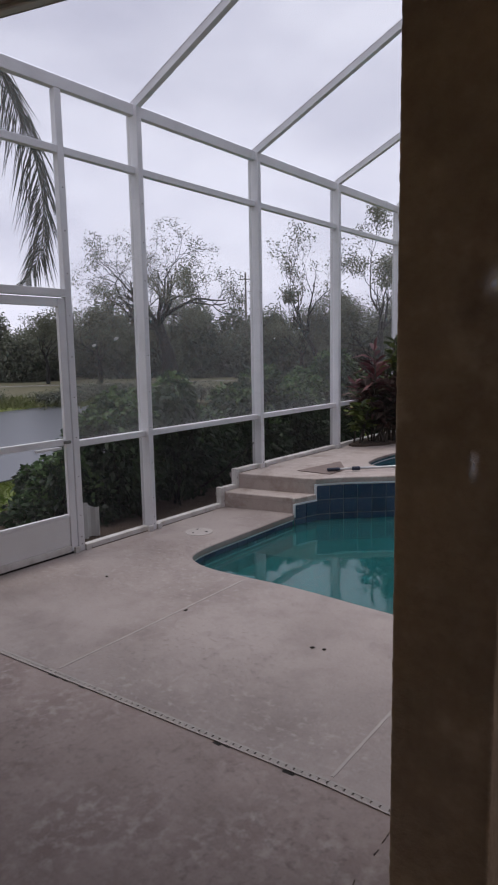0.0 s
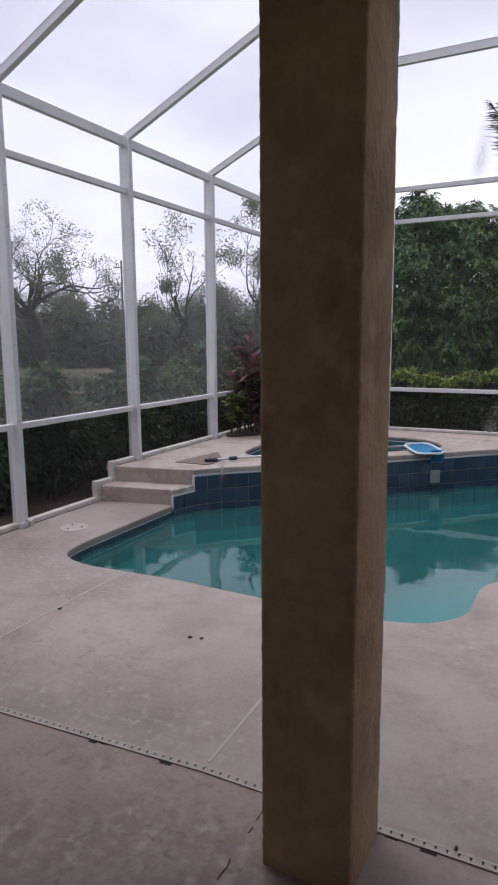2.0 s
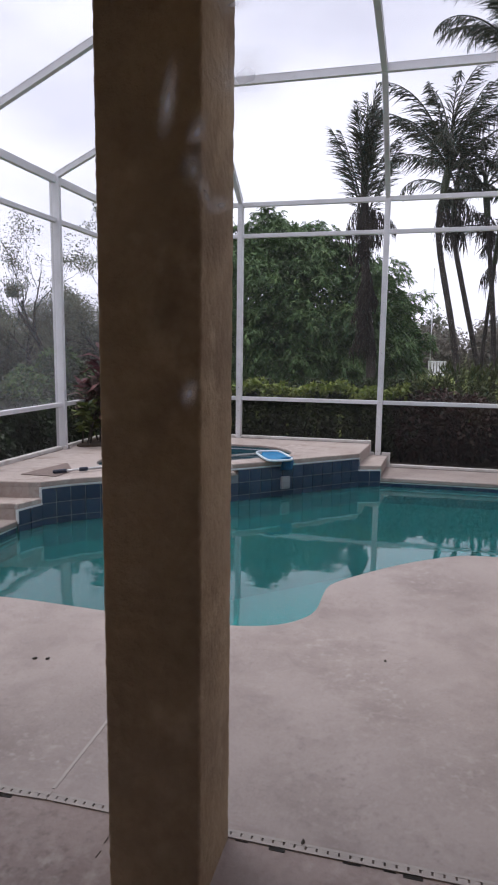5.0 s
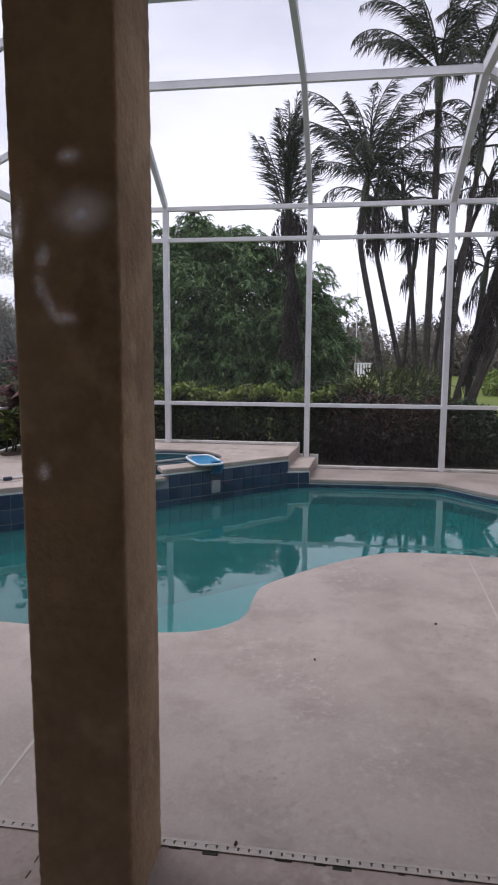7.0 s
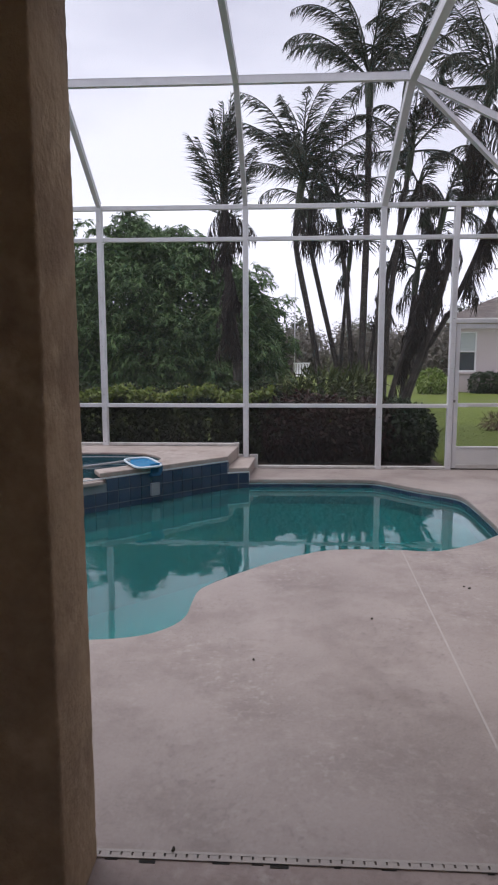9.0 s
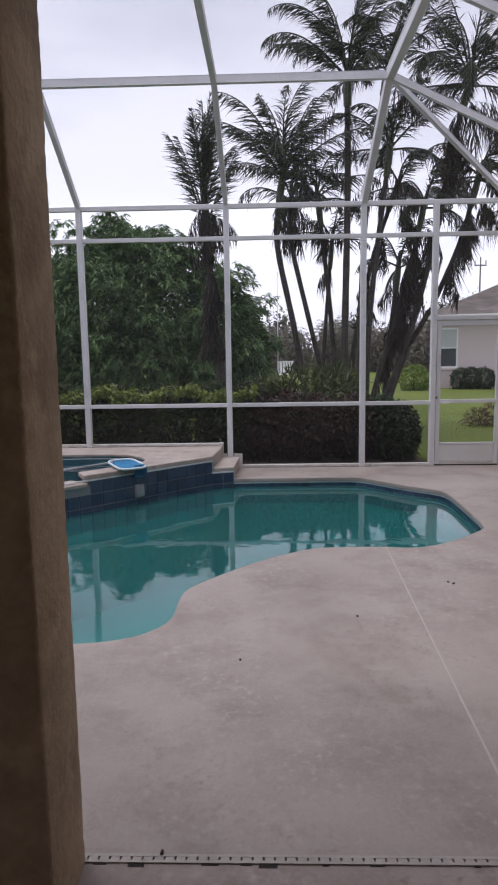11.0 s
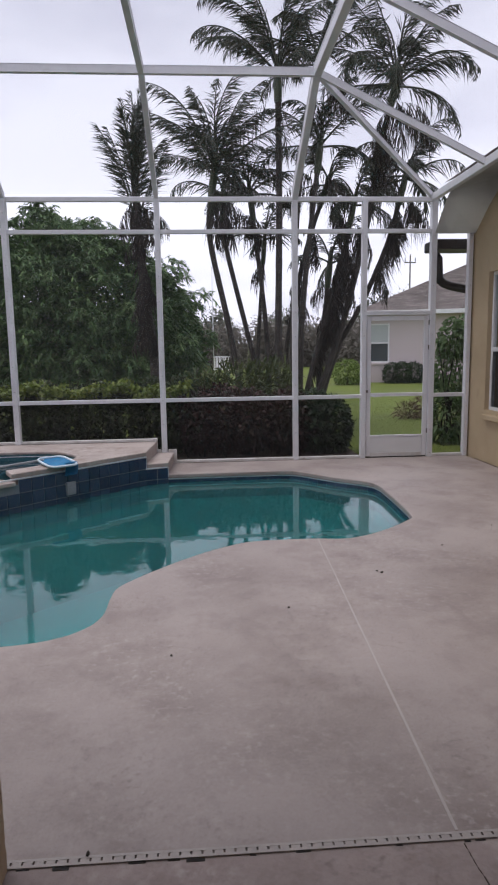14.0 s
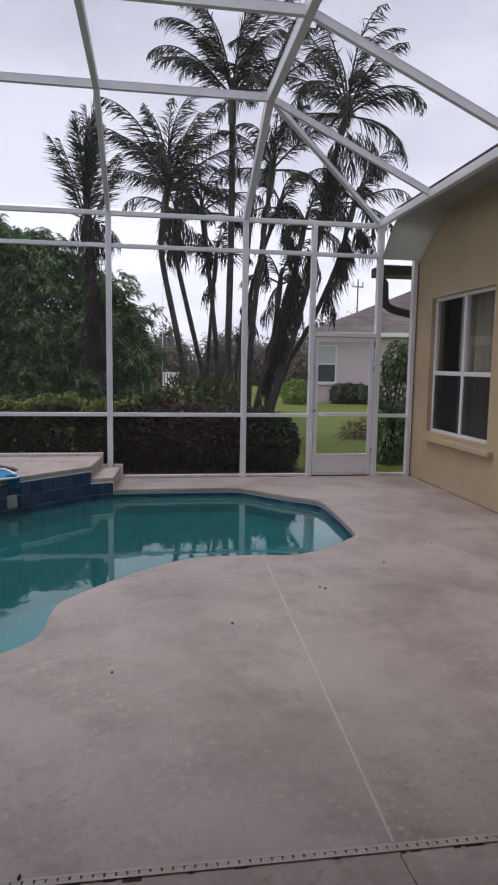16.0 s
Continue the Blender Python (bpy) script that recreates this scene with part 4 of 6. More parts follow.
# ---- screen doors ----
def screen_door(name, hinge, along_axis, width, label):
    """A white screen door with a kick panel, a mid rail, a lever and hinges; built along its wall."""
    t = thing(name, (hinge[0], hinge[1], 0), label, "door", kind="structure")

    def b(u0, u1, z0, z1, d0=-0.018, d1=0.018, bev=0.004):
        lo, hi = ((hinge[0] + d0, hinge[1] + u0, z0), (hinge[0] + d1, hinge[1] + u1, z1)) if along_axis == "y" else \
                 ((hinge[0] + u0, hinge[1] + d0, z0), (hinge[0] + u1, hinge[1] + d1, z1))
        return boxed(lo, hi, bev)

    part("stile", b(0.0, 0.06, 0.02, 2.03), WHITE_METAL, t)
    part("stile", b(width - 0.06, width, 0.02, 2.03), WHITE_METAL, t)
    part("top_rail", b(0.062, width - 0.062, 1.965, 2.03), WHITE_METAL, t)
    part("mid_rail", b(0.062, width - 0.062, 0.89, 0.94), WHITE_METAL, t)
    part("kick_panel", b(0.062, width - 0.062, 0.07, 0.30, -0.008, 0.008), WHITE_TRIM, t, "white aluminium kick panel")
    part("panel_trim", b(0.062, width - 0.062, 0.302, 0.33, -0.014, 0.014), WHITE_METAL, t)
    part("bottom_rail", b(0.062, width - 0.062, 0.015, 0.068, -0.016, 0.016), DIRTY_WHITE, t)
    part("header", b(-0.02, width + 0.02, 2.04, 2.10, -0.03, 0.03), WHITE_METAL, t)
    part("sweep", b(0.0, width, 0.0, 0.014, -0.012, 0.012, 0), DARK_GAP, t, "dark rubber sweep")
    sheet = bmesh.new()
    q = [(u, z) for u, z in ((0.06, 0.33), (width - 0.06, 0.33), (width - 0.06, 1.97), (0.06, 1.97))]
    sheet.faces.new([sheet.verts.new((hinge[0], hinge[1] + u, z) if along_axis == "y" else (hinge[0] + u, hinge[1], z)) for u, z in q])
    part("screen", sheet, SCREEN, t, "fine dark insect screen")
    return t, b


door_w, b = screen_door("door_1", (WX + 0.01, 1.105), "y", 0.955, "white screen door with kick panel, closed, beside a pond view")
h = part("handle", b(0.60, 0.83, 0.865, 0.885, 0.02, 0.05), WHITE_METAL, door_w, "white push bar handle")
part("latch", b(0.87, 0.93, 0.90, 0.925, 0.018, 0.04), STEEL, door_w, "dark latch")
door_n, b = screen_door("door_2", (2.735, NY - 0.01), "x", 0.89, "white screen door with kick panel, closed, before the lawn")
part("handle", b(0.08, 0.2, 0.885, 0.905, -0.05, -0.02), WHITE_METAL, door_n, "white lever handle")
for z in (0.35, 1.55, 1.9):
    part("hinge", b(0.885, 0.905, z, z + 0.07, -0.03, -0.018, 0.002), STEEL, door_n, "small metal hinge")
part("latch", b(-0.03, 0.02, 0.95, 0.985, -0.035, -0.018, 0.002), STEEL, door_n, "small dark latch")

# ---- house: east wing with a window, patio roof, column and back wall ----
WALL_X = 4.2
win_y0, win_y1, win_z0, win_z1 = 5.88, 7.54, 0.72, 2.57
SKEW = Matrix.Translation((4.258, 8.0, 0)) @ Matrix.Rotation(radians(0.45), 4, "Z") @ Matrix.Translation((-4.2, -8.0, 0))  # the wing stands slightly askew


def skewed(ob):
    ob.matrix_basis = SKEW @ ob.matrix_basis
    return ob


bm = bmesh.new()
for lo, hi in (((WALL_X, win_y1, -0.1), (WALL_X + 0.2, 8.1, 3.8)), ((WALL_X, -3.2, -0.1), (WALL_X + 0.2, win_y0, 3.8)),
               ((WALL_X, win_y0, -0.1), (WALL_X + 0.2, win_y1, win_z0)), ((WALL_X, win_y0, win_z1), (WALL_X + 0.2, win_y1, 3.8))):
    box(bm, lo, hi)
tagged(skewed(part("wall_east", bm, STUCCO)), "tan stucco house wall with fine texture", "wall", kind="structure")
tagged(part("wall_end", boxed((WALL_X + 0.2, 7.94, -0.1), (9.0, 8.14, 3.1)), STUCCO), "tan stucco end wall", "wall", kind="structure")

win = thing("window_1", (WALL_X, 6.5, win_z0), "white framed window with dark glass and beige curtains behind", "window", kind="structure")
fx0, fx1 = WALL_X + 0.06, WALL_X + 0.12
part("frame_bottom", boxed((fx0, win_y0, win_z0), (fx1, win_y1, win_z0 + 0.045), 0.004), WHITE_TRIM, win)
part("frame_top", boxed((fx0, win_y0, win_z1 - 0.045), (fx1, win_y1, win_z1), 0.004), WHITE_TRIM, win)
for y in (win_y0, win_y1 - 0.045):
    part("frame_side", boxed((fx0, y, win_z0 + 0.047), (fx1, y + 0.045, win_z1 - 0.047), 0.004), WHITE_TRIM, win)
part("mullion", boxed((fx0 - 0.003, 6.65, win_z0 + 0.047), (fx1, 6.71, win_z1 - 0.047), 0.004), WHITE_TRIM, win)
for y0, y1 in ((win_y0 + 0.047, 6.648), (6.712, win_y1 - 0.047)):
    part("sash_rail", boxed((fx0, y0, 1.515), (fx1, y1, 1.57), 0.004), WHITE_TRIM, win)
    for z0, z1, lab in ((win_z0 + 0.047, 1.513, "dark screened lower pane"), (1.572, win_z1 - 0.047, "")):
        g = part("pane", boxed((fx0 + 0.03, y0, z0), (fx0 + 0.034, y1, z1)), PANE, win, lab)
        g.visible_shadow = False
    sheet = bmesh.new()
    sheet.faces.new([sheet.verts.new((fx0 + 0.012, a, c)) for a, c in ((y0, win_z0 + 0.047), (y1, win_z0 + 0.047), (y1, 1.513), (y0, 1.513))])
    part("screen", sheet, DARK_SCREEN, win, "dark insect screen")
sill = boxed((WALL_X - 0.075, 5.72, 0.598), (WALL_X + 0.06, 7.47, 0.672), 0.012)
part("sill", sill, STUCCO, win, "tan stucco sill")
skewed(win)

cur = thing("curtain", (WALL_X + 0.3, 6.5, 0.8), "beige pleated curtain behind the window", "curtain")
for y0, y1 in ((6.2, 7.05),):
    line = [(WALL_X + 0.20 + 0.03 * math.sin(k * 1.1), y0 + (y1 - y0) * k / 48) for k in range(49)]
    part("drape", ribbon(line, 0.7, 2.6), CURTAIN, cur, smooth=True)
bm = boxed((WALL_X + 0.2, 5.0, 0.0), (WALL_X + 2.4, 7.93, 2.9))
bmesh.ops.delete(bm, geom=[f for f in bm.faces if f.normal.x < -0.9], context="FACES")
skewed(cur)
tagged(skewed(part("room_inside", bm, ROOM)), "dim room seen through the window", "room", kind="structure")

# eave of the east wing: white gutter edge, flat soffit that folds down to the lower end
eave = thing("eave_east", (3.9, 4, 3.6), "white gutter and soffit along the tan house wall", "eave", kind="structure")
part("gutter", boxed((EAVE_X - 0.02, -3.0, WALL_TOP - 0.075), (EAVE_X + 0.05, 8.02, WALL_TOP + 0.02), 0.008), WHITE_METAL, eave)
bm = bmesh.new()
rows = [(-3.0, 3.60, -3.0, 3.735), (7.5, 3.60, 7.05, 3.715), (7.62, 3.53, 7.3, 3.62), (7.8, 3.38, 7.65, 3.42), (8.03, 3.15, 8.03, 3.15)]
strips = [[bm.verts.new((EAVE_X + 0.05, y0, z0)), bm.verts.new((EAVE_X + 0.27, y0 + (y1 - y0) * 0.3, z0 + (z1 - z0) * 0.3)), bm.verts.new((WALL_X + 0.08, y1, z1)), bm.verts.new((WALL_X + 0.6, y1, z1))] for y0, z0, y1, z1 in rows]
for a, b2 in zip(strips, strips[1:]):
    for k in range(3):
        bm.faces.new((a[k], a[k + 1], b2[k + 1], b2[k]))
bmesh.ops.solidify(bm, geom=bm.faces[:], thickness=0.03)
part("soffit", bm, SOFFIT, eave)
bm = bmesh.new()
rv = [bm.verts.new(p) for p in ((EAVE_X, -3, 3.72), (EAVE_X, 7.6, 3.72), (8.5, 7.6, 5.8), (8.5, -3, 5.8))]
bm.faces.new(rv)
bmesh.ops.solidify(bm, geom=bm.faces[:], thickness=0.06)
part("roof", bm, SHINGLE, eave, "weathered grey-brown shingle roof")

low = thing("gutter_low", (3.9, 8.4, 2.9), "dark bronze gutter and elbow downspout at the house end", "gutter")
part("trough", boxed((3.73, 8.16, 2.96), (6.0, 8.62, 3.10), 0.012), BROWN_METAL, low)
pts = [(3.79, 8.4, 2.98), (3.81, 8.38, 2.92), (3.85, 8.35, 2.85), (3.86, 8.35, 2.68), (3.865, 8.35, 2.60), (3.885, 8.35, 2.545), (3.93, 8.35, 2.505), (4.03, 8.35, 2.465), (4.3, 8.35, 2.41), (4.36, 8.35, 2.32), (4.36, 8.35, 0.1)]
part("downspout", tube(bmesh.new(), pts, [0.062] * len(pts), 12), BROWN_METAL, low, smooth=True)

# patio roof over the camera, with the slanting western edge
roof_plan = [(4.5, 0.95), (-1.9, 0.95), (-4.4, 0.28), (-4.4, -3.2), (4.68, -3.2)]
tagged(slab("ceiling", [roof_plan], 3.19, 3.30, CEILING), "tan patio ceiling, darkened to shade the column top", "ceiling", kind="structure")
bm = bmesh.new()
for a, c in (((3.6, 0.97), (-1.9, 0.97)), ((-1.9, 0.97), (-4.4, 0.30))):
    bar(bm, (*a, 3.27), (*c, 3.27), 0.05, 0.2, bevel=0.006)
tagged(part("fascia", bm, SOFFIT), "painted fascia of the patio roof", "fascia", kind="structure")
# out-of-view pitched roof, added to cut sky light on patio and near deck
bm = bmesh.new()
bm.faces.new([bm.verts.new(p) for p in ((4.7, 0.95, 3.36), (-1.9, 0.95, 3.36), (-4.6, 0.28, 3.36), (-4.6, -7.0, 5.9), (4.7, -7.0, 5.9))])
bmesh.ops.solidify(bm, geom=bm.faces[:], thickness=0.06)
tagged(part("roof_house", bm, SHINGLE), "unseen shingle roof added to block sky light over the patio", "roof", kind="structure")
tagged(part("wall_south", boxed((-4.4, -3.4, -0.1), (4.9, -3.2, 3.19)), INNER_PAINT), "tan patio back wall", "wall", kind="structure")
tagged(part("wall_west", boxed((-4.6, -3.4, -0.1), (-4.4, 0.2, 3.19)), INNER_PAINT), "tan patio side wall", "wall", kind="structure")

GLASS_Y = -0.935
tagged(part("wall_house", box(box(box(boxed((-4.4, GLASS_Y - 0.08, -0.1), (-0.9, GLASS_Y + 0.08, 3.19)), (1.5, GLASS_Y - 0.08, -0.1), (4.62, GLASS_Y + 0.08, 3.19)),
                                  (-0.9, GLASS_Y - 0.08, 2.3), (1.5, GLASS_Y + 0.08, 3.19)), (-0.9, GLASS_Y - 0.08, -0.1), (1.5, GLASS_Y + 0.08, 0.004)), INNER_PAINT), "tan stucco house wall with a glass door opening", "wall", kind="structure")
glass_door = thing("glass_door", (0.3, GLASS_Y, 0), "large smeared clear glass door looking out on the patio", "glass door", kind="structure")
for lo, hi in (((-0.9, 0.005), (-0.84, 2.3)), ((1.44, 0.005), (1.5, 2.3)), ((-0.838, 2.24), (1.438, 2.3)), ((-0.838, 0.005), (1.438, 0.065))):
    part("door_frame", boxed((lo[0], GLASS_Y - 0.03, lo[1]), (hi[0], GLASS_Y + 0.03, hi[1]), 0.004), WHITE_TRIM, glass_door)
sheet = bmesh.new()
sheet.faces.new([sheet.verts.new(p) for p in ((-0.838, GLASS_Y, 0.067), (1.438, GLASS_Y, 0.067), (1.438, GLASS_Y, 2.238), (-0.838, GLASS_Y, 2.238))])
pane = part("pane", sheet, HAZY_GLASS, glass_door, "clear glass with a thin film of dust")
pane.visible_shadow = False
for x, z, w, h, lean in ((0.2350, 1.6450, 0.0035, 0.0055, 20), (0.2340, 1.6370, 0.0040, 0.0055, 0), (0.2368, 1.6315, 0.0028, 0.0075, -25), (0.2430, 1.6700, 0.0060, 0.0030, 0), (0.2330, 1.5870, 0.0034, 0.0050, 10),
                          (0.2405, 1.6290, 0.0050, 0.0030, 0), (0.2460, 1.6560, 0.0120, 0.0090, 0), (0.2280, 1.6520, 0.0030, 0.0120, 8), (0.1600, 1.6200, 0.0040, 0.0060, 10), (0.1560, 1.5700, 0.0025, 0.0070, 0)):
    sheet = bmesh.new()
    sheet.faces.new([sheet.verts.new((a * w, 0, c * h)) for a, c in ((-1, -1), (1, -1), (1, 1), (-1, 1))])
    mark = part("smear", sheet, SMEAR, None, "soft pale finger smear")
    mark.matrix_basis = pose(x, GLASS_Y + 0.0015, z, 0, lean, 0)
    mark.parent = glass_door
    mark.matrix_parent_inverse = placed(glass_door).inverted()
    mark.visible_shadow = False

col = thing("patio_column", (-0.395, 0.64, 0), "square weathered tan stucco column at the patio's edge", "column")
bm = bmesh.new()
cx0, cx1, cy0, cy1 = -0.532, -0.245, 0.495, 0.795
outline = []
for x, y, a0 in ((cx1, cy0, -90), (cx1, cy1, 0), (cx0, cy1, 90), (cx0, cy0, 180)):
    ox, oy = (x - 0.012 if x == cx1 else x + 0.012), (y - 0.012 if y == cy1 else y + 0.012)
    outline += [(ox + 0.012 * math.cos(radians(a0 + k * 30)), oy + 0.012 * math.sin(radians(a0 + k * 30))) for k in range(4)]
rings = []
for k in range(321):
    z = -0.01 + 0.01 * k
    rings.append([bm.verts.new(Vector((x, y, z)) + 0.0022 * Vector((noise.noise(Vector((x * 30, y * 30, z * 40))), noise.noise(Vector((x * 30 + 40, y * 30, z * 40))), 0))) for x, y in outline])
for r0, r1 in zip(rings, rings[1:]):
    for j in range(len(outline)):
        bm.faces.new((r0[j], r0[(j + 1) % len(outline)], r1[(j + 1) % len(outline)], r1[j]))
part("shaft", bm, COLUMN_STUCCO, col, smooth=True)


# ---- plants ----
def rng(seed):
    np.random.seed(seed)
    random.seed(seed)


def branching(bm, start, heading, length, radius, depth, tips, spread_angle=0.55, lift=0.12, kids=3, shrink=0.72, wander=0.18, sides=6, leafy=1.0, keep=0.72):
    """Limbs that fork again and again; the ends are gathered in tips."""
    pts, rad = [Vector(start)], [radius]
    d = Vector(heading).normalized()
    n = 4
    for k in range(n):
        d = (d + Vector((random.gauss(0, wander), random.gauss(0, wander), random.gauss(0, wander) + lift)) * 0.6).normalized()
        pts.append(pts[-1] + d * (length / n))
        rad.append(radius * (1 - 0.42 * (k + 1) / n))
    tube(bm, pts, rad, sides if radius > 0.03 else 4, cap=False)
    tips.append((pts[-1], d, depth, leafy))
    if depth <= 0:
        tips.append((pts[2], d, depth, leafy))
        return
    for k in range(kids + (random.random() < 0.4)):
        side = d.orthogonal()
        side.rotate(Matrix.Rotation(2 * math.pi * (k + random.random() * 0.7) / kids, 3, d).to_quaternion())
        nd = (d + side * math.tan(spread_angle * random.uniform(0.6, 1.4)) * 0.9).normalized()
        at = pts[random.choice((2, 3, 4, 4))]
        share = random.choice((0.0, 0.1, 0.5, 1.6, 2.2)) if depth == 2 else leafy
        branching(bm, at, nd, length * shrink * random.uniform(0.75, 1.15), rad[-1] * keep, depth - 1, tips, spread_angle, lift, kids, shrink, wander, max(4, sides - 1), share, keep)


def sparse_tree(name, base, height, lean, seed, leaf, per_tip, leaf_len, puff, label, limbs=5, depth=3, spread_angle=0.6, trunk=0.35, first=0.22, kids=3, reach=0.36, lift=0.12, flare=1.6, limb=0.48, keep=0.86, wander=0.3):
    """A half-bare tree: a forked trunk, many thin limbs, and loose leaf tufts at their ends."""
    rng(seed)
    t = thing(name, base, label, "tree", "trees beyond the pond")
    bm, tips = bmesh.new(), []
    b = Vector(base)
    top = b + Vector((lean[0] * first, lean[1] * first, height * first))
    tube(bm, [b - Vector((0, 0, 0.5)), b.lerp(top, 0.5) + Vector((0.1, 0.05, 0)), top], [trunk * 1.3, trunk, trunk * 0.85], 9)
    for k in range(limbs):
        a = 2 * math.pi * k / limbs + random.uniform(-0.4, 0.4)
        d = Vector((math.cos(a) * spread_angle * flare + lean[0] / height, math.sin(a) * spread_angle * flare + lean[1] / height, 1.0))
        branching(bm, top - Vector((0, 0, random.uniform(0, 0.12 * height * first))), d, height * reach * random.uniform(0.8, 1.15), trunk * limb, depth, tips, spread_angle, lift, kids, wander=wander, keep=keep)
    part("trunk", bm, DARK_BARK, t, "bare dark trunk and forking limbs")
    ends = np.array([tuple(p) for p, d, dep, leafy in tips if dep == 0])
    middle = ends.mean(0)
    far = np.linalg.norm((ends - middle) * np.array([1, 1, 1.2]), axis=1)
    far = far / np.quantile(far, 0.92)
    roots = []
    for p, f in zip(ends, far):
        clump = 0.5 + 0.5 * math.sin(p[0] * 1.9 + 0.7 * p[2]) * math.sin(p[2] * 2.3 + 0.8 * p[1])
        for _ in range(int(per_tip * max(0.0, f - 0.25) ** 1.4 * (0.25 + 2.2 * clump**1.5))):
            roots.append(Vector(p) + Vector((random.gauss(0, puff), random.gauss(0, puff), random.gauss(0, puff * 0.7))))
    n = len(roots)
    leaves("crown", np.array(roots), rand_dirs(n, 0.2), leaf_len * np.random.uniform(0.6, 1.3, n), leaf_len * 0.55, 0.2, leaf, t, "thin grey-green foliage")
    return t


def frond(root, azimuth, rise, length, droop, out, stations=78, leaflet=0.46, limp=0.5, rachis=None, torn=0.0, spread_out=1.0, twist=0.0, raised=True):
    """One feather palm leaf: a bending midrib with leaflets along both sides; roots and headings are gathered in out."""
    p, e = Vector(root), rise
    step = length / stations
    pts = [p.copy()]
    h = Vector((math.cos(azimuth), math.sin(azimuth), 0))
    side = Vector((-h.y, h.x, 0))
    for k in range(stations):
        s = k / stations
        e = rise - droop * s**2.2
        d = h * math.cos(e) + Vector((0, 0, math.sin(e)))
        p = p + d * step
        pts.append(p.copy())
        if s < 0.12:
            continue
        up = side.cross(d).normalized()
        size = leaflet * (0.24 + 0.95 * math.sin(math.pi * min(1.0, 0.15 + 0.85 * s)) ** 0.75) * random.uniform(0.55, 1.2)
        for sg in (-1, 1):
            if random.random() < torn:
                continue
            turn = twist * (0.35 + 0.65 * s)
            out_way, lift = side * math.cos(turn) + up * math.sin(turn), up * math.cos(turn) - side * math.sin(turn)
            if raised:
                hd = d * random.uniform(0.35, 0.95) + out_way * sg * random.uniform(0.1, 0.75) * spread_out + lift * random.uniform(0.35, 1.0)
            else:
                hd = d * random.uniform(0.5, 1.05) + out_way * sg * random.uniform(0.5, 0.95) * spread_out + lift * random.uniform(0.0, 0.65)
            out.append((p.copy(), hd, size, limp * random.uniform(0.5, 1.4)))
    if rachis is not None:
        tube(rachis, pts[::4] + [pts[-1]], [0.02 * (1 - k / (len(pts) / 4 + 1)) + 0.004 for k in range(len(pts[::4]) + 1)], 5, cap=False)


def palm(trunk_pts, radius, fronds, seed, label, length=1.9, rise=(0.5, 1.45), droop=(1.1, 2.2), leaflet=0.42, dead=0, skirt=0, limp=0.42, torn=0.14, shaft=True, skirt_from=0.55, steep=False, drop=0.12):
    """A feather palm: ringed trunk, crownshaft, living fronds, and dead fronds hanging where there are some."""
    rng(seed)
    t = thing("palm_tree", trunk_pts[0], label, "palm tree", "palms in the clump")
    fine = smooth_ring3(trunk_pts, 6)
    bm = bmesh.new()
    tube(bm, fine, [radius * (1.12 - 0.3 * k / len(fine)) * (1 + 0.07 * (k % 2)) for k in range(len(fine))], 9)
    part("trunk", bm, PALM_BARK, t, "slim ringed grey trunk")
    top = Vector(fine[-1])
    if shaft:
        bm = bmesh.new()
        up = (top - Vector(fine[-3])).normalized()
        tube(bm, [top - up * 0.05, top + up * 0.25, top + up * 0.55, top + up * 0.8], [radius * 1.15, radius * 1.3, radius, radius * 0.5], 8)
        part("crownshaft", bm, PALM_SHAFT, t, "smooth green crownshaft")
        top = top + up * 0.55
    out, ribs = [], bmesh.new()
    for k in range(fronds):
        az = 2.399963 * k + random.uniform(-0.3, 0.3)
        s = k / max(1, fronds - 1)
        frond(top + Vector((0, 0, -drop * s)), az, rise[1] + (rise[0] - rise[1]) * s + random.uniform(-0.1, 0.1), length * random.uniform(0.8, 1.12), random.uniform(*droop), out,
              stations=int(44 * length), leaflet=leaflet * 0.86, limp=limp * 0.35, rachis=ribs, torn=torn, twist=random.uniform(-0.5, 0.5))
    part("rib", ribs, PALM_RIB, t, "dark green midribs")
    r = np.array([(*o[0], *o[1], o[2], o[3]) for o in out])
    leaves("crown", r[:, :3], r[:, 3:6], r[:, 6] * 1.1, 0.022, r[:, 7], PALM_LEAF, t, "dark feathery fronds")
    out = []
    for k in range(dead):
        frond(top - Vector((0, 0, 0.35 + 0.2 * random.random())), random.uniform(0, 6.28), random.uniform(-0.9, -0.3), length * random.uniform(0.4, 0.65), random.uniform(0.7, 1.1), out, 34, leaflet * 0.75, 1.0, torn=0.25)
    for k in range(skirt):
        f = random.random()
        at = Vector(fine[int((skirt_from + (0.98 - skirt_from) * f) * (len(fine) - 1))])
        frond(at, random.uniform(0, 6.28), random.uniform(-1.35, -0.95) if steep else random.uniform(-1.25, -0.85), random.uniform(0.45, 0.85), 0.3, out, 34, leaflet * 0.85, 0.45, torn=0.3)
    if out:
        r = np.array([(*o[0], *o[1], o[2], o[3]) for o in out])
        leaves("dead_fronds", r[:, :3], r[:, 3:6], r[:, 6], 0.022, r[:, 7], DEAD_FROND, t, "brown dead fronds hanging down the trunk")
    return t


def smooth_ring3(points, steps):
    n, out = len(points), []
    for k in range(n - 1):
        p = [Vector(points[min(max(k + j, 0), n - 1)]) for j in (-1, 0, 1, 2)]
        for s in range(steps):
            u = s / steps
            out.append(0.5 * (2 * p[1] + (p[2] - p[0]) * u + (2 * p[0] - 5 * p[1] + 4 * p[2] - p[3]) * u**2 + (3 * p[1] - p[0] - 3 * p[2] + p[3]) * u**3))
    return out + [Vector(points[-1])]


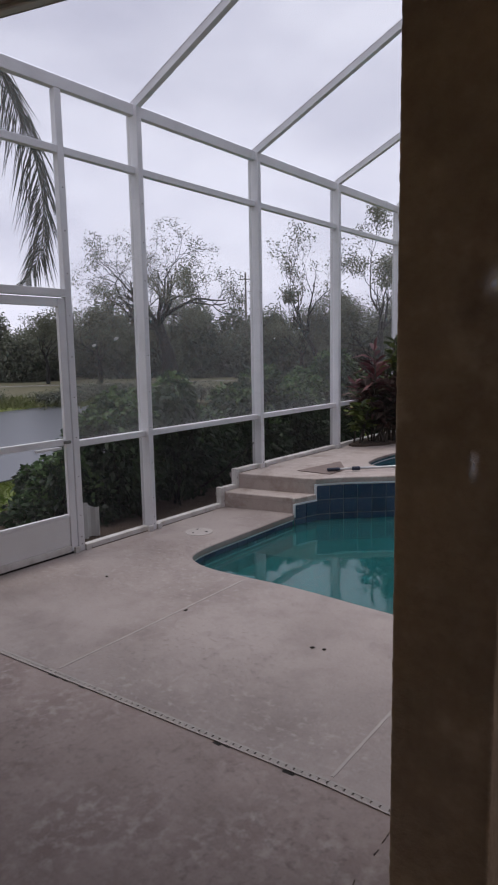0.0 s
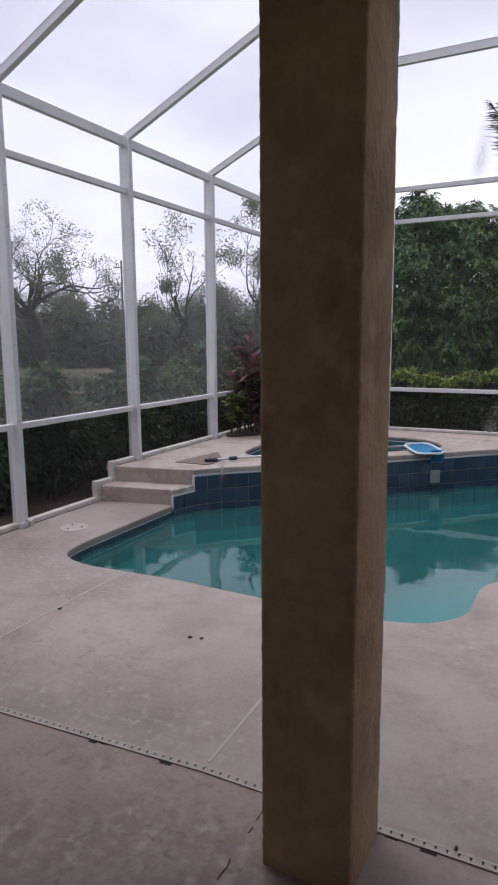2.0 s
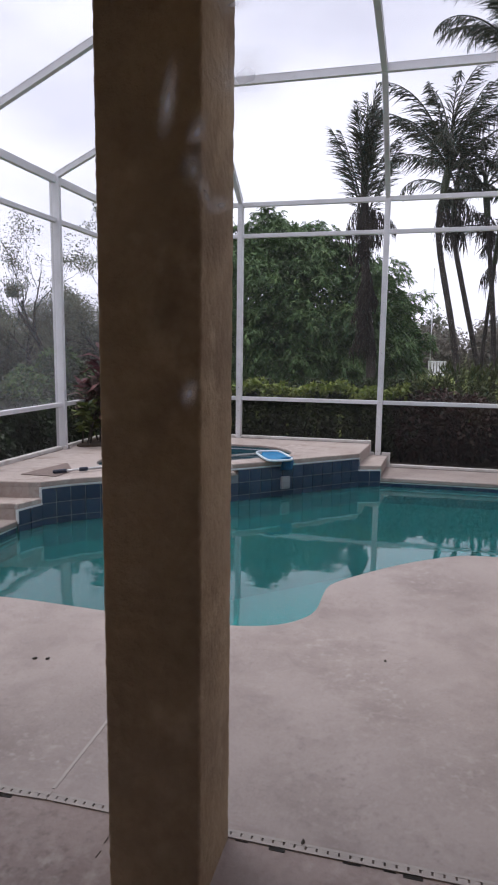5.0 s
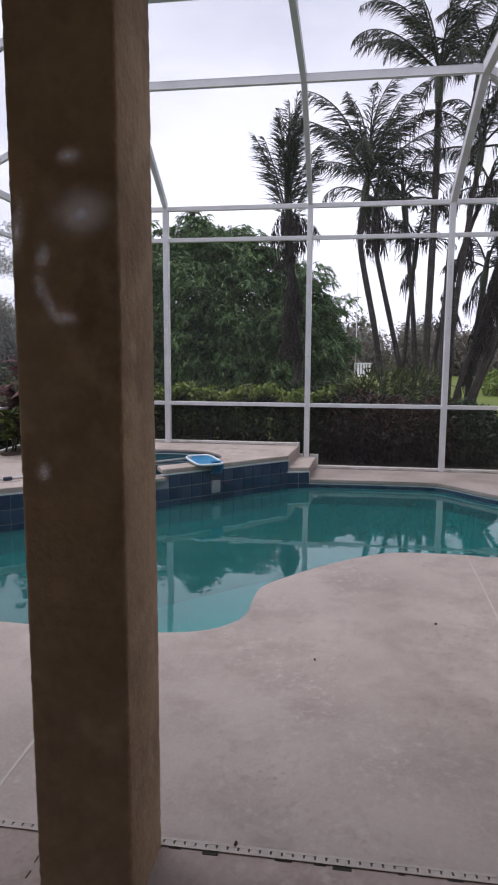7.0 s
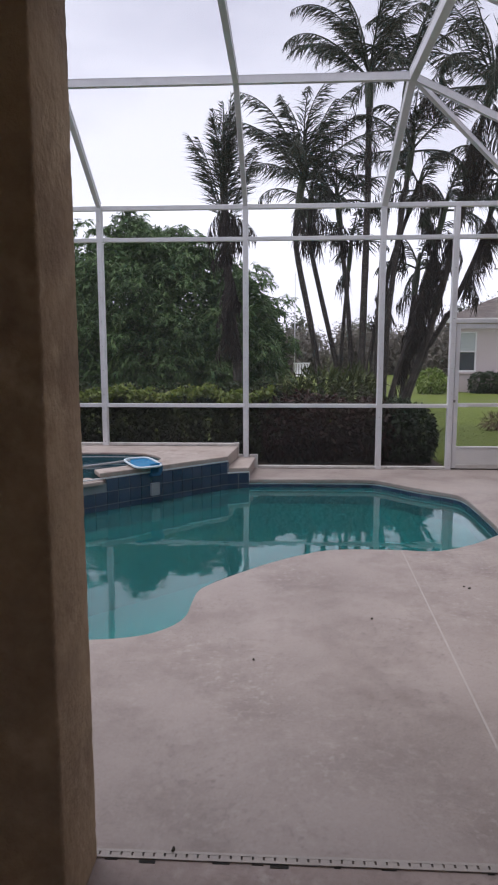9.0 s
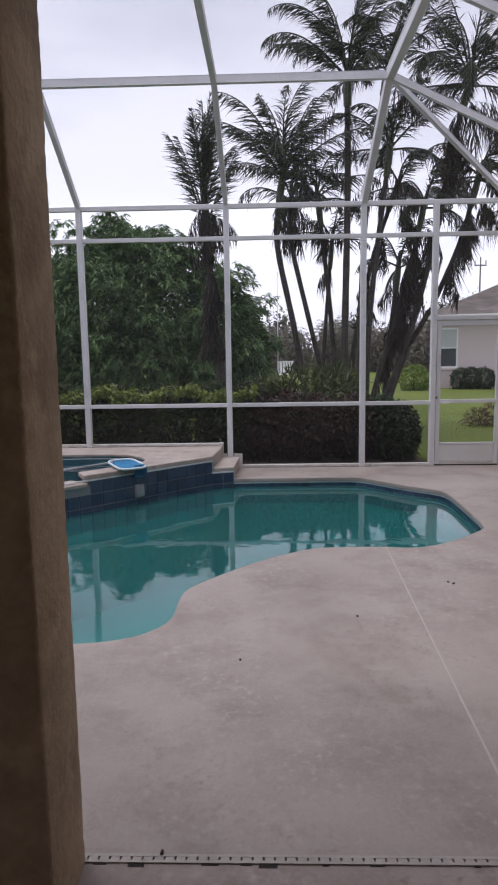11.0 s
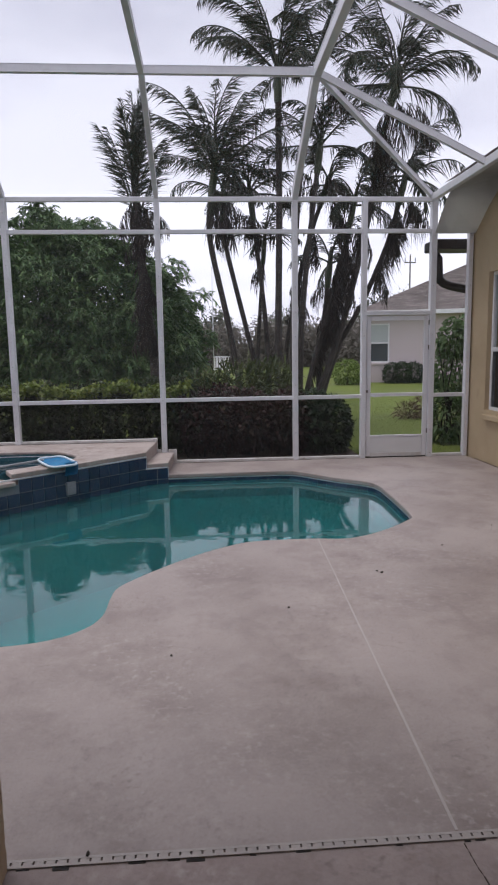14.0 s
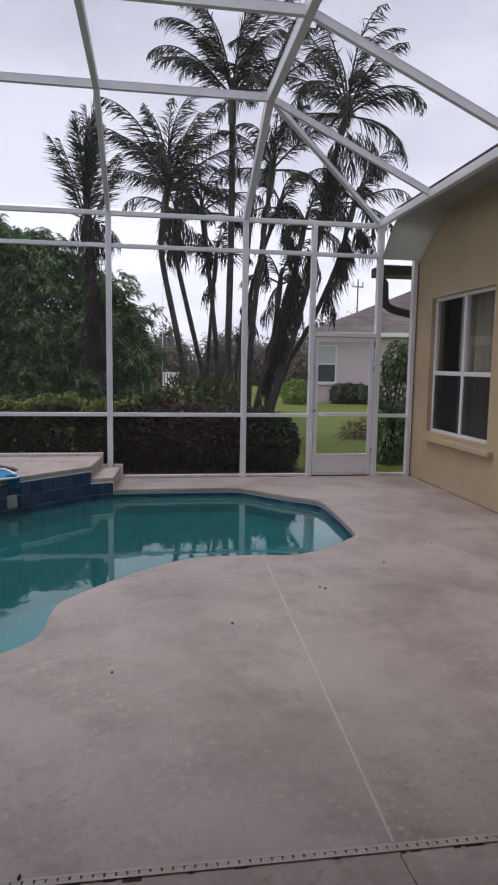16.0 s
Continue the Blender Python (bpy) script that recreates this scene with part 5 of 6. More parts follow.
def shell_points(lobes, n, inside=0.35):
    """Points mostly near the skin of a cluster of lobes, none deep within another lobe."""
    c = np.array([l[:3] for l in lobes], float)
    r = np.array([l[3:6] for l in lobes], float)
    w = (r.prod(1)) ** (2 / 3)
    pick = np.random.choice(len(lobes), n * 2, p=w / w.sum())
    d = rand_dirs(n * 2)
    rad = 1 - inside * np.random.uniform(0, 1, n * 2) ** 2 + np.random.normal(0, 0.05, n * 2)
    p = c[pick] + d * r[pick] * rad[:, None]
    q = ((p[:, None] - c[None]) / r[None])
    deep = (np.sqrt((q**2).sum(-1)) < 0.62).any(1)
    p, d = p[~deep][:n], d[~deep][:n]
    return p, d


def mound(name, lobes, n, mat, label, category, length, width, bend=0.5, twigs=8, group="", kind="", floor_z=None, whorl=1, core=None, seed=1, up=0.3, flat=None):
    """A shrub, hedge stretch or dense tree crown: woody stems, and leaves in tufts over a cluster of lobes."""
    rng(seed)
    base_z = floor_z if floor_z is not None else min(l[2] - l[5] for l in lobes)
    cx, cy = sum(l[0] for l in lobes) / len(lobes), sum(l[1] for l in lobes) / len(lobes)
    t = thing(name, (cx, cy, base_z), label, category, group, kind)
    bm, joined = bmesh.new(), []
    for l in lobes if twigs else ():
        for _ in range(max(1, twigs // len(lobes))):
            foot = Vector((l[0] + random.gauss(0, l[3] * 0.25), l[1] + random.gauss(0, l[4] * 0.25), base_z - 0.05))
            tip = Vector((l[0] + random.gauss(0, l[3] * 0.5), l[1] + random.gauss(0, l[4] * 0.5), l[2] + l[5] * random.uniform(0.1, 0.7)))
            mid = foot.lerp(tip, 0.5) + Vector((random.gauss(0, 0.05), random.gauss(0, 0.05), 0))
            rr = 0.012 + 0.012 * l[5]
            tube(bm, [foot, mid, tip], [rr, rr * 0.7, rr * 0.25], 5, cap=False)
            joined.append(foot)
    for a, c in zip(joined, joined[1:]):
        tube(bm, [a + Vector((0, 0, 0.02)), c + Vector((0, 0, 0.02))], [0.012, 0.012], 4, cap=False)
    if twigs:
        part("stem", bm, DARK_BARK, t, "woody stems")
    else:
        bm.free()
    p, d = shell_points(lobes, n)
    if floor_z is not None:
        ok = p[:, 2] > floor_z + 0.03
        p, d = p[ok], d[ok]
    m = len(p)
    if whorl > 1:
        p = np.repeat(p, whorl, 0)
        d = np.repeat(d, whorl, 0)
        m = len(p)
        hd = d * 0.6 + rand_dirs(m) * 0.85
        hd[:, 2] += 0.12
    else:
        hd = d * 0.7 + rand_dirs(m, up) * 0.8
    leaves("foliage", p, hd, length * np.random.uniform(0.65, 1.2, m), width, bend * np.random.uniform(0.5, 1.5, m), mat, t, flat=flat)
    return t


def rosettes(name, at, outward, blades, length, width, droop, mat, parent, label=""):
    """Leaf whorls at twig ends: each a ring of long leaves that fan out round its axis and hang at the tips."""
    n = len(at)
    axis = outward * 0.75 + np.array([0, 0, 0.55]) + np.random.normal(0, 0.25, (n, 3))
    axis /= np.linalg.norm(axis, axis=1, keepdims=True)
    u = np.cross(axis, np.random.normal(size=(n, 3)))
    u /= np.linalg.norm(u, axis=1, keepdims=True)
    v = np.cross(axis, u)
    size = np.random.uniform(0.75, 1.2, n)
    P, D, L, B = [], [], [], []
    for k in range(blades):
        a = 2 * math.pi * k / blades + np.random.normal(0, 0.25, n)
        rise = np.random.uniform(0.05, 0.65, n)[:, None]
        D.append(u * np.cos(a)[:, None] + v * np.sin(a)[:, None] + axis * rise)
        P.append(at + axis * np.random.uniform(-0.05, 0.03, n)[:, None])
        L.append(length * size * np.random.uniform(0.75, 1.15, n))
        B.append(droop * np.random.uniform(0.5, 1.5, n))
    return leaves(name, np.concatenate(P), np.concatenate(D), np.concatenate(L), width, np.concatenate(B), mat, parent, label, flat=0.35)


# hedge along the north screen: clipped green-gold stretch, then a darker reddish stretch
def hedge_lobes(x0, x1, y, top, depth, step, seed):
    random.seed(seed)
    out, x = [], x0
    while x < x1:
        h = top * random.uniform(0.95, 1.03)
        out.append((x, y + random.uniform(-0.05, 0.05), h * 0.5, step * 0.95, depth * random.uniform(0.9, 1.05), h * 0.52))
        x += step
    return out


mound("hedge", hedge_lobes(-4.6, 0.1, 9.15, 1.12, 0.5, 0.42, 3), 26000, HEDGE_LEAF, "clipped green and yellow hedge outside the screen", "hedge", 0.085, 0.045, 0.3, 60,
      "hedges by the enclosure", floor_z=-0.05, seed=4)
mound("hedge", hedge_lobes(0.3, 1.35, 9.05, 0.98, 0.55, 0.4, 5) + [(1.75, 9.05, 0.45, 0.42, 0.5, 0.5)], 9000, DARK_HEDGE_LEAF, "dark reddish-brown hedge stretch by the palms", "hedge", 0.10, 0.045, 0.4, 70,
      "hedges by the enclosure", floor_z=-0.05, seed=6)
mound("hedge", [(2.15, 9.05, 0.42, 0.35, 0.5, 0.5), (2.42, 9.0, 0.36, 0.3, 0.45, 0.48)], 4200, SHRUB_LEAF, "dark green end of the hedge beside the lawn", "hedge", 0.085, 0.045, 0.4, 24,
      "hedges by the enclosure", floor_z=-0.05, seed=7)
mound("low_palm_shrub", [(1.0, 10.3, 0.55, 0.7, 0.4, 0.75), (1.6, 10.5, 0.6, 0.5, 0.4, 0.75), (0.4, 10.4, 0.45, 0.5, 0.4, 0.7)], 2600, SPIKY_LEAF, "spiky dark green shrub at the palms' feet", "shrub",
      0.32, 0.035, 0.35, 20, floor_z=-0.05, seed=8, up=0.9)

rng(33)
n = 9500
gxs = np.random.uniform(-4.8, 0.2, n)
growth = np.stack([gxs, 9.15 + np.random.uniform(-0.5, 0.45, n), 1.0 + 0.04 * np.sin(gxs * 5.1) + 0.03 * np.sin(gxs * 13.7) + np.random.uniform(-0.10, 0.07, n)], 1)
hedge_main = bpy.data.objects["hedge"]
leaves("new_growth", growth, rand_dirs(n, 0.5), np.random.uniform(0.06, 0.095, n), 0.05, 0.3, GROWTH_LEAF, hedge_main, "bright yellow-green new growth", flat=0.6)

# dense shrubs west of the enclosure
for k, (lobes, n, lab) in enumerate([
        ([(-5.2, 2.5, -0.1, 0.42, 0.3, 0.36), (-5.15, 2.82, 0.08, 0.55, 0.38, 0.5)], 5200, "dark green shrub sloping down beside the pond"),
        ([(-5.05, 3.25, 0.40, 0.6, 0.42, 0.58), (-5.3, 3.75, 0.48, 0.7, 0.5, 0.62)], 7000, "dense dark green shrub outside the screen"),
        ([(-5.1, 4.2, 0.50, 0.65, 0.5, 0.62), (-5.4, 4.9, 0.30, 0.7, 0.55, 0.6)], 7500, "broad dark green shrub outside the screen"),
        ([(-5.2, 5.7, 0.33, 0.7, 0.55, 0.6), (-5.0, 6.5, 0.5, 0.65, 0.6, 0.62)], 7500, "leafy dark shrub behind the spa terrace"),
        ([(-5.1, 7.3, 0.55, 0.7, 0.6, 0.7), (-5.2, 8.2, 0.6, 0.8, 0.7, 0.75)], 7500, "tall green shrub at the enclosure's corner")]):
    random.seed(60 + k)
    for x, y, z, a, b, c in lobes[:]:
        lobes += [(x + random.uniform(-0.8, 0.8) * a, y + random.uniform(-1.0, 1.0) * b, z + c * random.uniform(0.45, 1.0), a * random.uniform(0.25, 0.45), b * random.uniform(0.3, 0.5), c * random.uniform(0.25, 0.45)) for _ in range(4)]
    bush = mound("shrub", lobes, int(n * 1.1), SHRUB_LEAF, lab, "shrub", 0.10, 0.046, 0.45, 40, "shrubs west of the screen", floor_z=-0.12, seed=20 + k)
    # upward-facing leaves get the lighter colour, top light painted in
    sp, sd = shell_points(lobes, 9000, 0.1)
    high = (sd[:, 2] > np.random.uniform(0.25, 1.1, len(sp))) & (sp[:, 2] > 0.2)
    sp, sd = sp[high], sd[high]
    leaves("new_growth", sp, sd * 0.5 + rand_dirs(len(sp), 0.7), np.random.uniform(0.05, 0.10, len(sp)), 0.042, 0.35, SHRUB_TOP_LEAF, bush, "upper leaves coloured lighter green as if lit from above")
mound("shrub", [(-5.75, 1.75, -0.15, 0.5, 0.45, 0.4), (-6.1, 2.3, -0.2, 0.5, 0.5, 0.4)], 3000, LIME_LEAF, "brighter green shrub on the pond bank", "shrub", 0.075, 0.035, 0.45, 24, "shrubs west of the screen", floor_z=-0.3, seed=31)

# planting in the terrace corner
bed = tagged(slab("planting_bed", [smooth_ring([(-3.98, 6.5), (-3.62, 6.7), (-3.45, 7.3), (-3.2, 7.75), (-3.2, 8.0), (-3.98, 8.0)], 3)], TOP - 0.01, TOP + 0.025, MULCH), "small mulch bed on the terrace corner", "planting bed", kind="structure")


def cane_plant(name, base, height, stems, mat, seed, label, leaf_len=0.34, width=0.07, spread_at=0.12):
    rng(seed)
    t = thing(name, base, label, "plant", "plants in the terrace corner")
    P, D = [], []
    for k in range(stems):
        top = Vector(base) + Vector((random.gauss(0, spread_at), random.gauss(0, spread_at), height * random.uniform(0.6, 1.0)))
        foot = Vector(base) + Vector((random.gauss(0, 0.05), random.gauss(0, 0.05), 0))
        bm = bmesh.new()
        tube(bm, [foot, foot.lerp(top, 0.5) + Vector((random.gauss(0, 0.03), random.gauss(0, 0.03), 0)), top], [0.013, 0.011, 0.008], 6)
        part("stem", bm, BARK, t, "slim brown cane")
        for j in range(46):
            f = random.uniform(0.35, 1.0)
            a = random.uniform(0, 6.28)
            P.append(foot.lerp(top, f))
            D.append((math.cos(a), math.sin(a), random.uniform(0.15, 1.1) * (0.4 + f)))
    n = len(P)
    leaves("foliage", np.array([tuple(p) for p in P]), np.array(D), leaf_len * np.random.uniform(0.6, 1.15, n), width, 0.45 * np.random.uniform(0.4, 1.4, n), mat, t, flat=0.5)
    return t


cane_plant("cordyline_plant", (-3.87, 6.8, TOP + 0.02), 1.3, 4, RED_LEAF, 40, "dark red cordyline in the mulch bed", 0.34, 0.06, 0.10)
cane_plant("croton_plant", (-3.5, 7.2, TOP + 0.02), 1.15, 7, CROTON_LEAF, 41, "dark croton with yellow-green leaves in the mulch bed", 0.24, 0.09, 0.17)
cane_plant("cordyline_plant", (-3.78, 7.4, TOP + 0.02), 1.0, 5, DARK_HEDGE_LEAF, 46, "bushy dark maroon cordyline against the screen", 0.36, 0.07, 0.17)
cane_plant("croton_plant", (-3.7, 7.06, TOP + 0.02), 1.5, 6, CROTON_LEAF, 42, "yellow and green croton in the mulch bed", 0.22, 0.085, 0.15)
cane_plant("croton_plant", (-3.88, 6.62, TOP + 0.02), 0.8, 3, CROTON_LEAF, 45, "low yellow-green croton in the mulch bed", 0.2, 0.08, 0.12)
cane_plant("croton_plant", (-3.72, 6.86, TOP + 0.02), 0.9, 7, DARK_HEDGE_LEAF, 43, "low dark croton in the mulch bed", 0.32, 0.075, 0.16)
cane_plant("croton_plant", (-3.35, 7.7, TOP + 0.02), 1.25, 6, SHRUB_LEAF, 44, "green leafy plant in the mulch bed", 0.22, 0.085, 0.2)

# mango tree behind the hedge
rng(50)
MANGO_MASS = [(-4.6, 16.2, 2.5, 1.6, 1.6, 2.0), (-3.4, 15.8, 3.2, 1.7, 1.6, 1.8), (-2.2, 16.0, 2.65, 1.6, 1.6, 1.8), (-1.1, 16.2, 2.2, 1.3, 1.4, 1.6), (-2.8, 15.4, 1.9, 1.6, 1.3, 1.5),
              (-5.6, 16.5, 2.2, 1.4, 1.4, 1.9), (-0.4, 16.4, 1.5, 0.9, 1.0, 1.3), (-4.2, 15.4, 1.6, 1.5, 1.2, 1.2), (-1.6, 15.5, 1.4, 1.1, 1.0, 1.1), (-3.0, 16.2, 3.9, 1.1, 1.1, 1.0)]
MANGO_MASS = [(0.25 + 1.2 * (x - 0.25), -1.05 + 1.2 * (y + 1.05), 1.59 + 1.2 * (z - 1.59), 1.2 * a, 1.2 * b, 1.2 * c) for x, y, z, a, b, c in MANGO_MASS]
clump_at, clump_way = shell_points(MANGO_MASS, 330, 0.15)
clump_size = np.random.uniform(0.42, 0.8, len(clump_at))
mango = thing("mango_tree", (-3.65, 19.4, 0), "dense rounded dark green mango tree behind the hedge", "tree")
tip_at, tip_way = [], []
for p, w, r in zip(clump_at, clump_way, clump_size):
    if p[2] < 0.35:
        continue
    for _ in range(25):
        d = np.random.normal(size=3) * np.array([1, 1, 0.7]) + w * 0.7 + np.array([0, 0, 0.75])
        d /= np.linalg.norm(d)
        tip_at.append(p + d * r * random.uniform(0.6, 1.0) * np.array([1, 1, 0.7]))
        tip_way.append(d)
rosettes("foliage", np.array(tip_at), np.array(tip_way), 9, 0.18, 0.046, 0.5, MANGO_LEAF, mango)
dark = mound("mango_shade", [(l[0], l[1] + 0.2, l[2], l[3] * 0.85, l[4] * 0.8, l[5] * 0.84) for l in MANGO_MASS], 34000, MANGO_LEAF, "inner leaves", "leaves", 0.3, 0.085, 0.4, 0, floor_z=0.05, seed=52)
for ob in list(dark.children):
    if ob.name.startswith("foliage"):
        ob.parent = mango
        ob.matrix_parent_inverse = placed(mango).inverted()
        ob.name = "inner_foliage"
    else:
        bpy.data.objects.remove(ob)
bpy.data.objects.remove(dark)
rng(51)
bm = bmesh.new()
MX, MY = -3.65, 19.4
for k in range(7):
    a = k * 0.9
    tube(bm, [(MX + 0.15 * math.cos(a), MY + 0.15 * math.sin(a), -0.1), (MX + 0.6 * math.cos(a), MY + 0.5 * math.sin(a), 0.9), (MX + 1.8 * math.cos(a), MY + 1.1 * math.sin(a), 2.6)], [0.17, 0.12, 0.05], 8)
part("trunk", bm, BARK, mango, "forked grey trunks")

# palms in the clump
PY = 12.0
palm([(-0.6, 12.6, -0.1), (-0.62, 12.6, 1.5), (-0.76, 12.55, 2.8), (-0.87, 12.5, 5.0)], 0.09, 14, 60, "upright palm with a shaggy skirt of dead fronds", 1.8, (1.22, 1.57), (-0.1, 0.6), 0.40, dead=6, skirt=38, limp=0.25, torn=0.1, shaft=False, skirt_from=0.5, drop=0.9)
palm([(1.3, PY + 0.3, -0.1), (0.95, PY + 0.2, 2.0), (0.6, PY, 3.7), (0.64, PY, 4.5)], 0.058, 17, 61, "slim leaning palm with arching fronds", 2.0, (0.45, 1.54), (0.7, 1.9), 0.42, dead=4)
palm([(1.75, PY + 0.5, -0.1), (1.5, PY + 0.4, 1.2), (0.92, PY + 0.3, 3.6), (0.86, PY + 0.3, 4.15)], 0.05, 8, 62, "short slim palm crossing behind its neighbour", 1.2, (0.0, 1.3), (1.2, 2.0), 0.36, dead=4, torn=0.2)
palm([(1.9, PY, -0.1), (1.93, PY, 2.0), (1.97, PY, 4.5), (1.96, PY, 6.3)], 0.066, 13, 63, "tall straight palm with long arching fronds", 2.4, (0.65, 1.5), (0.9, 2.1), 0.42, dead=2)
palm([(1.8, PY + 0.4, -0.1), (1.72, PY + 0.4, 2.0), (1.48, PY + 0.4, 4.2)], 0.05, 10, 64, "slim palm with thin hanging fronds", 1.3, (0.1, 1.4), (1.0, 1.9), 0.36, dead=4, torn=0.2)
palm([(2.55, PY + 0.2, -0.1), (2.85, PY + 0.2, 0.8), (3.32, PY + 0.2, 2.2), (3.8, PY + 0.2, 4.2), (4.0, PY + 0.1, 5.5), (4.12, PY, 6.1)], 0.062, 18, 65, "tall leaning palm with a heavy crown", 2.0, (0.1, 1.5), (1.0, 2.4), 0.42, dead=8, skirt=16, skirt_from=0.72)
palm([(2.35, PY, -0.1), (2.4, PY, 2.0), (2.55, PY, 3.6), (2.72, PY, 5.0)], 0.055, 10, 66, "slim palm amid the clump", 1.6, (0.1, 1.45), (1.0, 1.8), 0.35, dead=4, torn=0.2)
palm([(2.75, PY + 0.6, -0.1), (3.2, PY + 0.6, 1.4), (3.8, PY + 0.5, 2.6), (4.25, PY + 0.4, 3.7), (4.45, PY + 0.3, 4.5)], 0.055, 11, 67, "curved palm draped with dead fronds", 1.3, (-0.3, 1.2), (1.1, 2.0), 0.40, dead=4, skirt=16, torn=0.2, skirt_from=0.62, steep=True)
palm([(2.42, PY + 0.3, -0.1), (2.62, PY + 0.3, 1.0), (3.1, PY + 0.3, 2.6), (3.42, PY + 0.3, 4.0)], 0.05, 9, 68, "palm trunk hung thickly with dead fronds", 1.2, (0.0, 1.2), (1.3, 2.2), 0.40, dead=8, skirt=34, torn=0.15, skirt_from=0.6, steep=True)
palm([(2.1, PY + 0.8, -0.1), (2.2, PY + 0.8, 1.6), (2.55, PY + 0.7, 3.4), (2.9, PY + 0.7, 4.5)], 0.05, 5, 71, "slim palm behind with shredded fronds", 1.2, (0.0, 1.35), (1.1, 2.0), 0.36, dead=3, skirt=12, torn=0.3, steep=True)
palm([(2.85, PY + 0.9, -0.1), (2.95, PY + 0.9, 1.4), (3.1, PY + 0.9, 2.9)], 0.055, 7, 72, "short palm within the clump", 1.1, (0.0, 1.3), (1.2, 2.1), 0.34, dead=6, skirt=12, torn=0.3, steep=True)
palm([(1.55, PY + 1.0, -0.1), (1.6, PY + 1.0, 1.6), (1.72, PY + 0.9, 3.4)], 0.042, 7, 73, "thin palm trunk at the back of the clump", 1.0, (0.1, 1.3), (1.2, 2.0), 0.32, dead=2, torn=0.3)
palm([(2.2, PY - 0.2, -0.1), (2.2, PY - 0.2, 2.0), (2.32, PY - 0.2, 4.5), (2.6, PY - 0.2, 6.4)], 0.052, 8, 69, "tall palm at the heart of the clump", 1.9, (0.1, 1.47), (1.1, 2.0), 0.38, dead=2, torn=0.15)

# palm by the pond, whose long frond hangs before the west screen
rng(70)
pond_palm = thing("palm_tree", (-7.9, 2.2, -0.3), "grey-green palm with a long drooping frond by the pond", "palm tree")
bm = bmesh.new()
fine = smooth_ring3([(-7.9, 2.2, -0.4), (-7.8, 2.45, 2.6), (-7.47, 3.03, 6.02)], 6)
tube(bm, fine, [0.15 - 0.003 * k for k in range(len(fine))], 9)
part("trunk", bm, PALM_BARK, pond_palm, "grey ringed trunk")
out, ribs = [], bmesh.new()
frond((-7.464, 3.14, 6.1), 1.714, -0.825, 4.2, 1.668, out, 230, 0.46, 0.8, ribs, spread_out=0.85, twist=0.4, raised=False)
frond((-7.464, 3.08, 6.1), 2.4, 0.9, 2.4, 1.8, out, 46, 0.5, 0.7, ribs)
frond((-7.464, 3.08, 6.1), 3.7, 0.9, 2.4, 1.8, out, 46, 0.5, 0.7, ribs)
frond((-7.464, 3.08, 6.1), 5.2, 0.9, 2.0, 1.8, out, 46, 0.5, 0.7, ribs)
part("rib", ribs, PALM_SHAFT, pond_palm, "green midribs")
r = np.array([(*o[0], *o[1], o[2], o[3]) for o in out])
leaves("crown", r[:, :3], r[:, 3:6], r[:, 6], 0.023, r[:, 7], PALM_LEAF, pond_palm, "grey-green feathery fronds")

# half-bare trees across the pond
sparse_tree("oak_tree", (-31.1, 31.2, -0.6), 11.8, (-2.4, -2.0), 80, OAK_LEAF, 20, 0.13, 0.24, "spreading half-bare oak beyond the pond", limbs=10, depth=5, spread_angle=0.6, trunk=0.42, first=0.36, reach=0.29, lift=0.04, flare=2.4, limb=0.36, kids=2)
sparse_tree("bare_tree", (-20.3, 33.0, -0.5), 9.4, (-3.2, -0.6), 81, OAK_LEAF, 17, 0.14, 0.25, "slender storm-thinned tree beyond the pond", limbs=3, depth=5, spread_angle=0.42, trunk=0.17, first=0.28, reach=0.24, lift=0.28, flare=0.5, limb=0.6, kids=2)
sparse_tree("bare_tree", (-16.6, 32.8, -0.5), 9.0, (0.3, 0), 82, OAK_LEAF, 20, 0.14, 0.28, "leafy storm-thinned tree beyond the pond", limbs=4, depth=5, spread_angle=0.38, trunk=0.19, first=0.34, reach=0.22, flare=1.0, lift=0.2, kids=2)
sparse_tree("bare_tree", (-23.4, 35.0, -0.5), 6.0, (0.5, 0), 83, OAK_LEAF, 30, 0.14, 0.25, "low twiggy tree among the woods beyond the pond", limbs=4, depth=3, spread_angle=0.5, trunk=0.15, first=0.3, reach=0.27)
sparse_tree("bare_tree", (-36.5, 29.0, -0.5), 5.8, (0.3, 0), 84, OAK_LEAF, 30, 0.14, 0.25, "low leafy tree at the wood's edge beyond the pond", limbs=5, depth=3, spread_angle=0.5, trunk=0.16, first=0.3, reach=0.27)
for k, (x, y, h, lab) in enumerate(((-21.6, 36.0, 6.6, "twiggy grey tree rising over the woods"), (-19.0, 36.5, 6.2, "thin grey tree among the woods"), (-15.2, 36.5, 6.8, "leafy grey tree over the woods"),
                                    (-40.5, 27.5, 6.4, "dense low tree at the pond's far side"), (-34.6, 33.5, 6.0, "dark low tree beside the oak"))):
    sparse_tree("bare_tree", (x, y, -0.5), h, (random.uniform(-0.6, 0.6), 0), 130 + k, OAK_LEAF, 34, 0.14, 0.28, lab, limbs=5, depth=3, spread_angle=0.5, trunk=0.13, first=0.3, reach=0.27, limb=0.42)


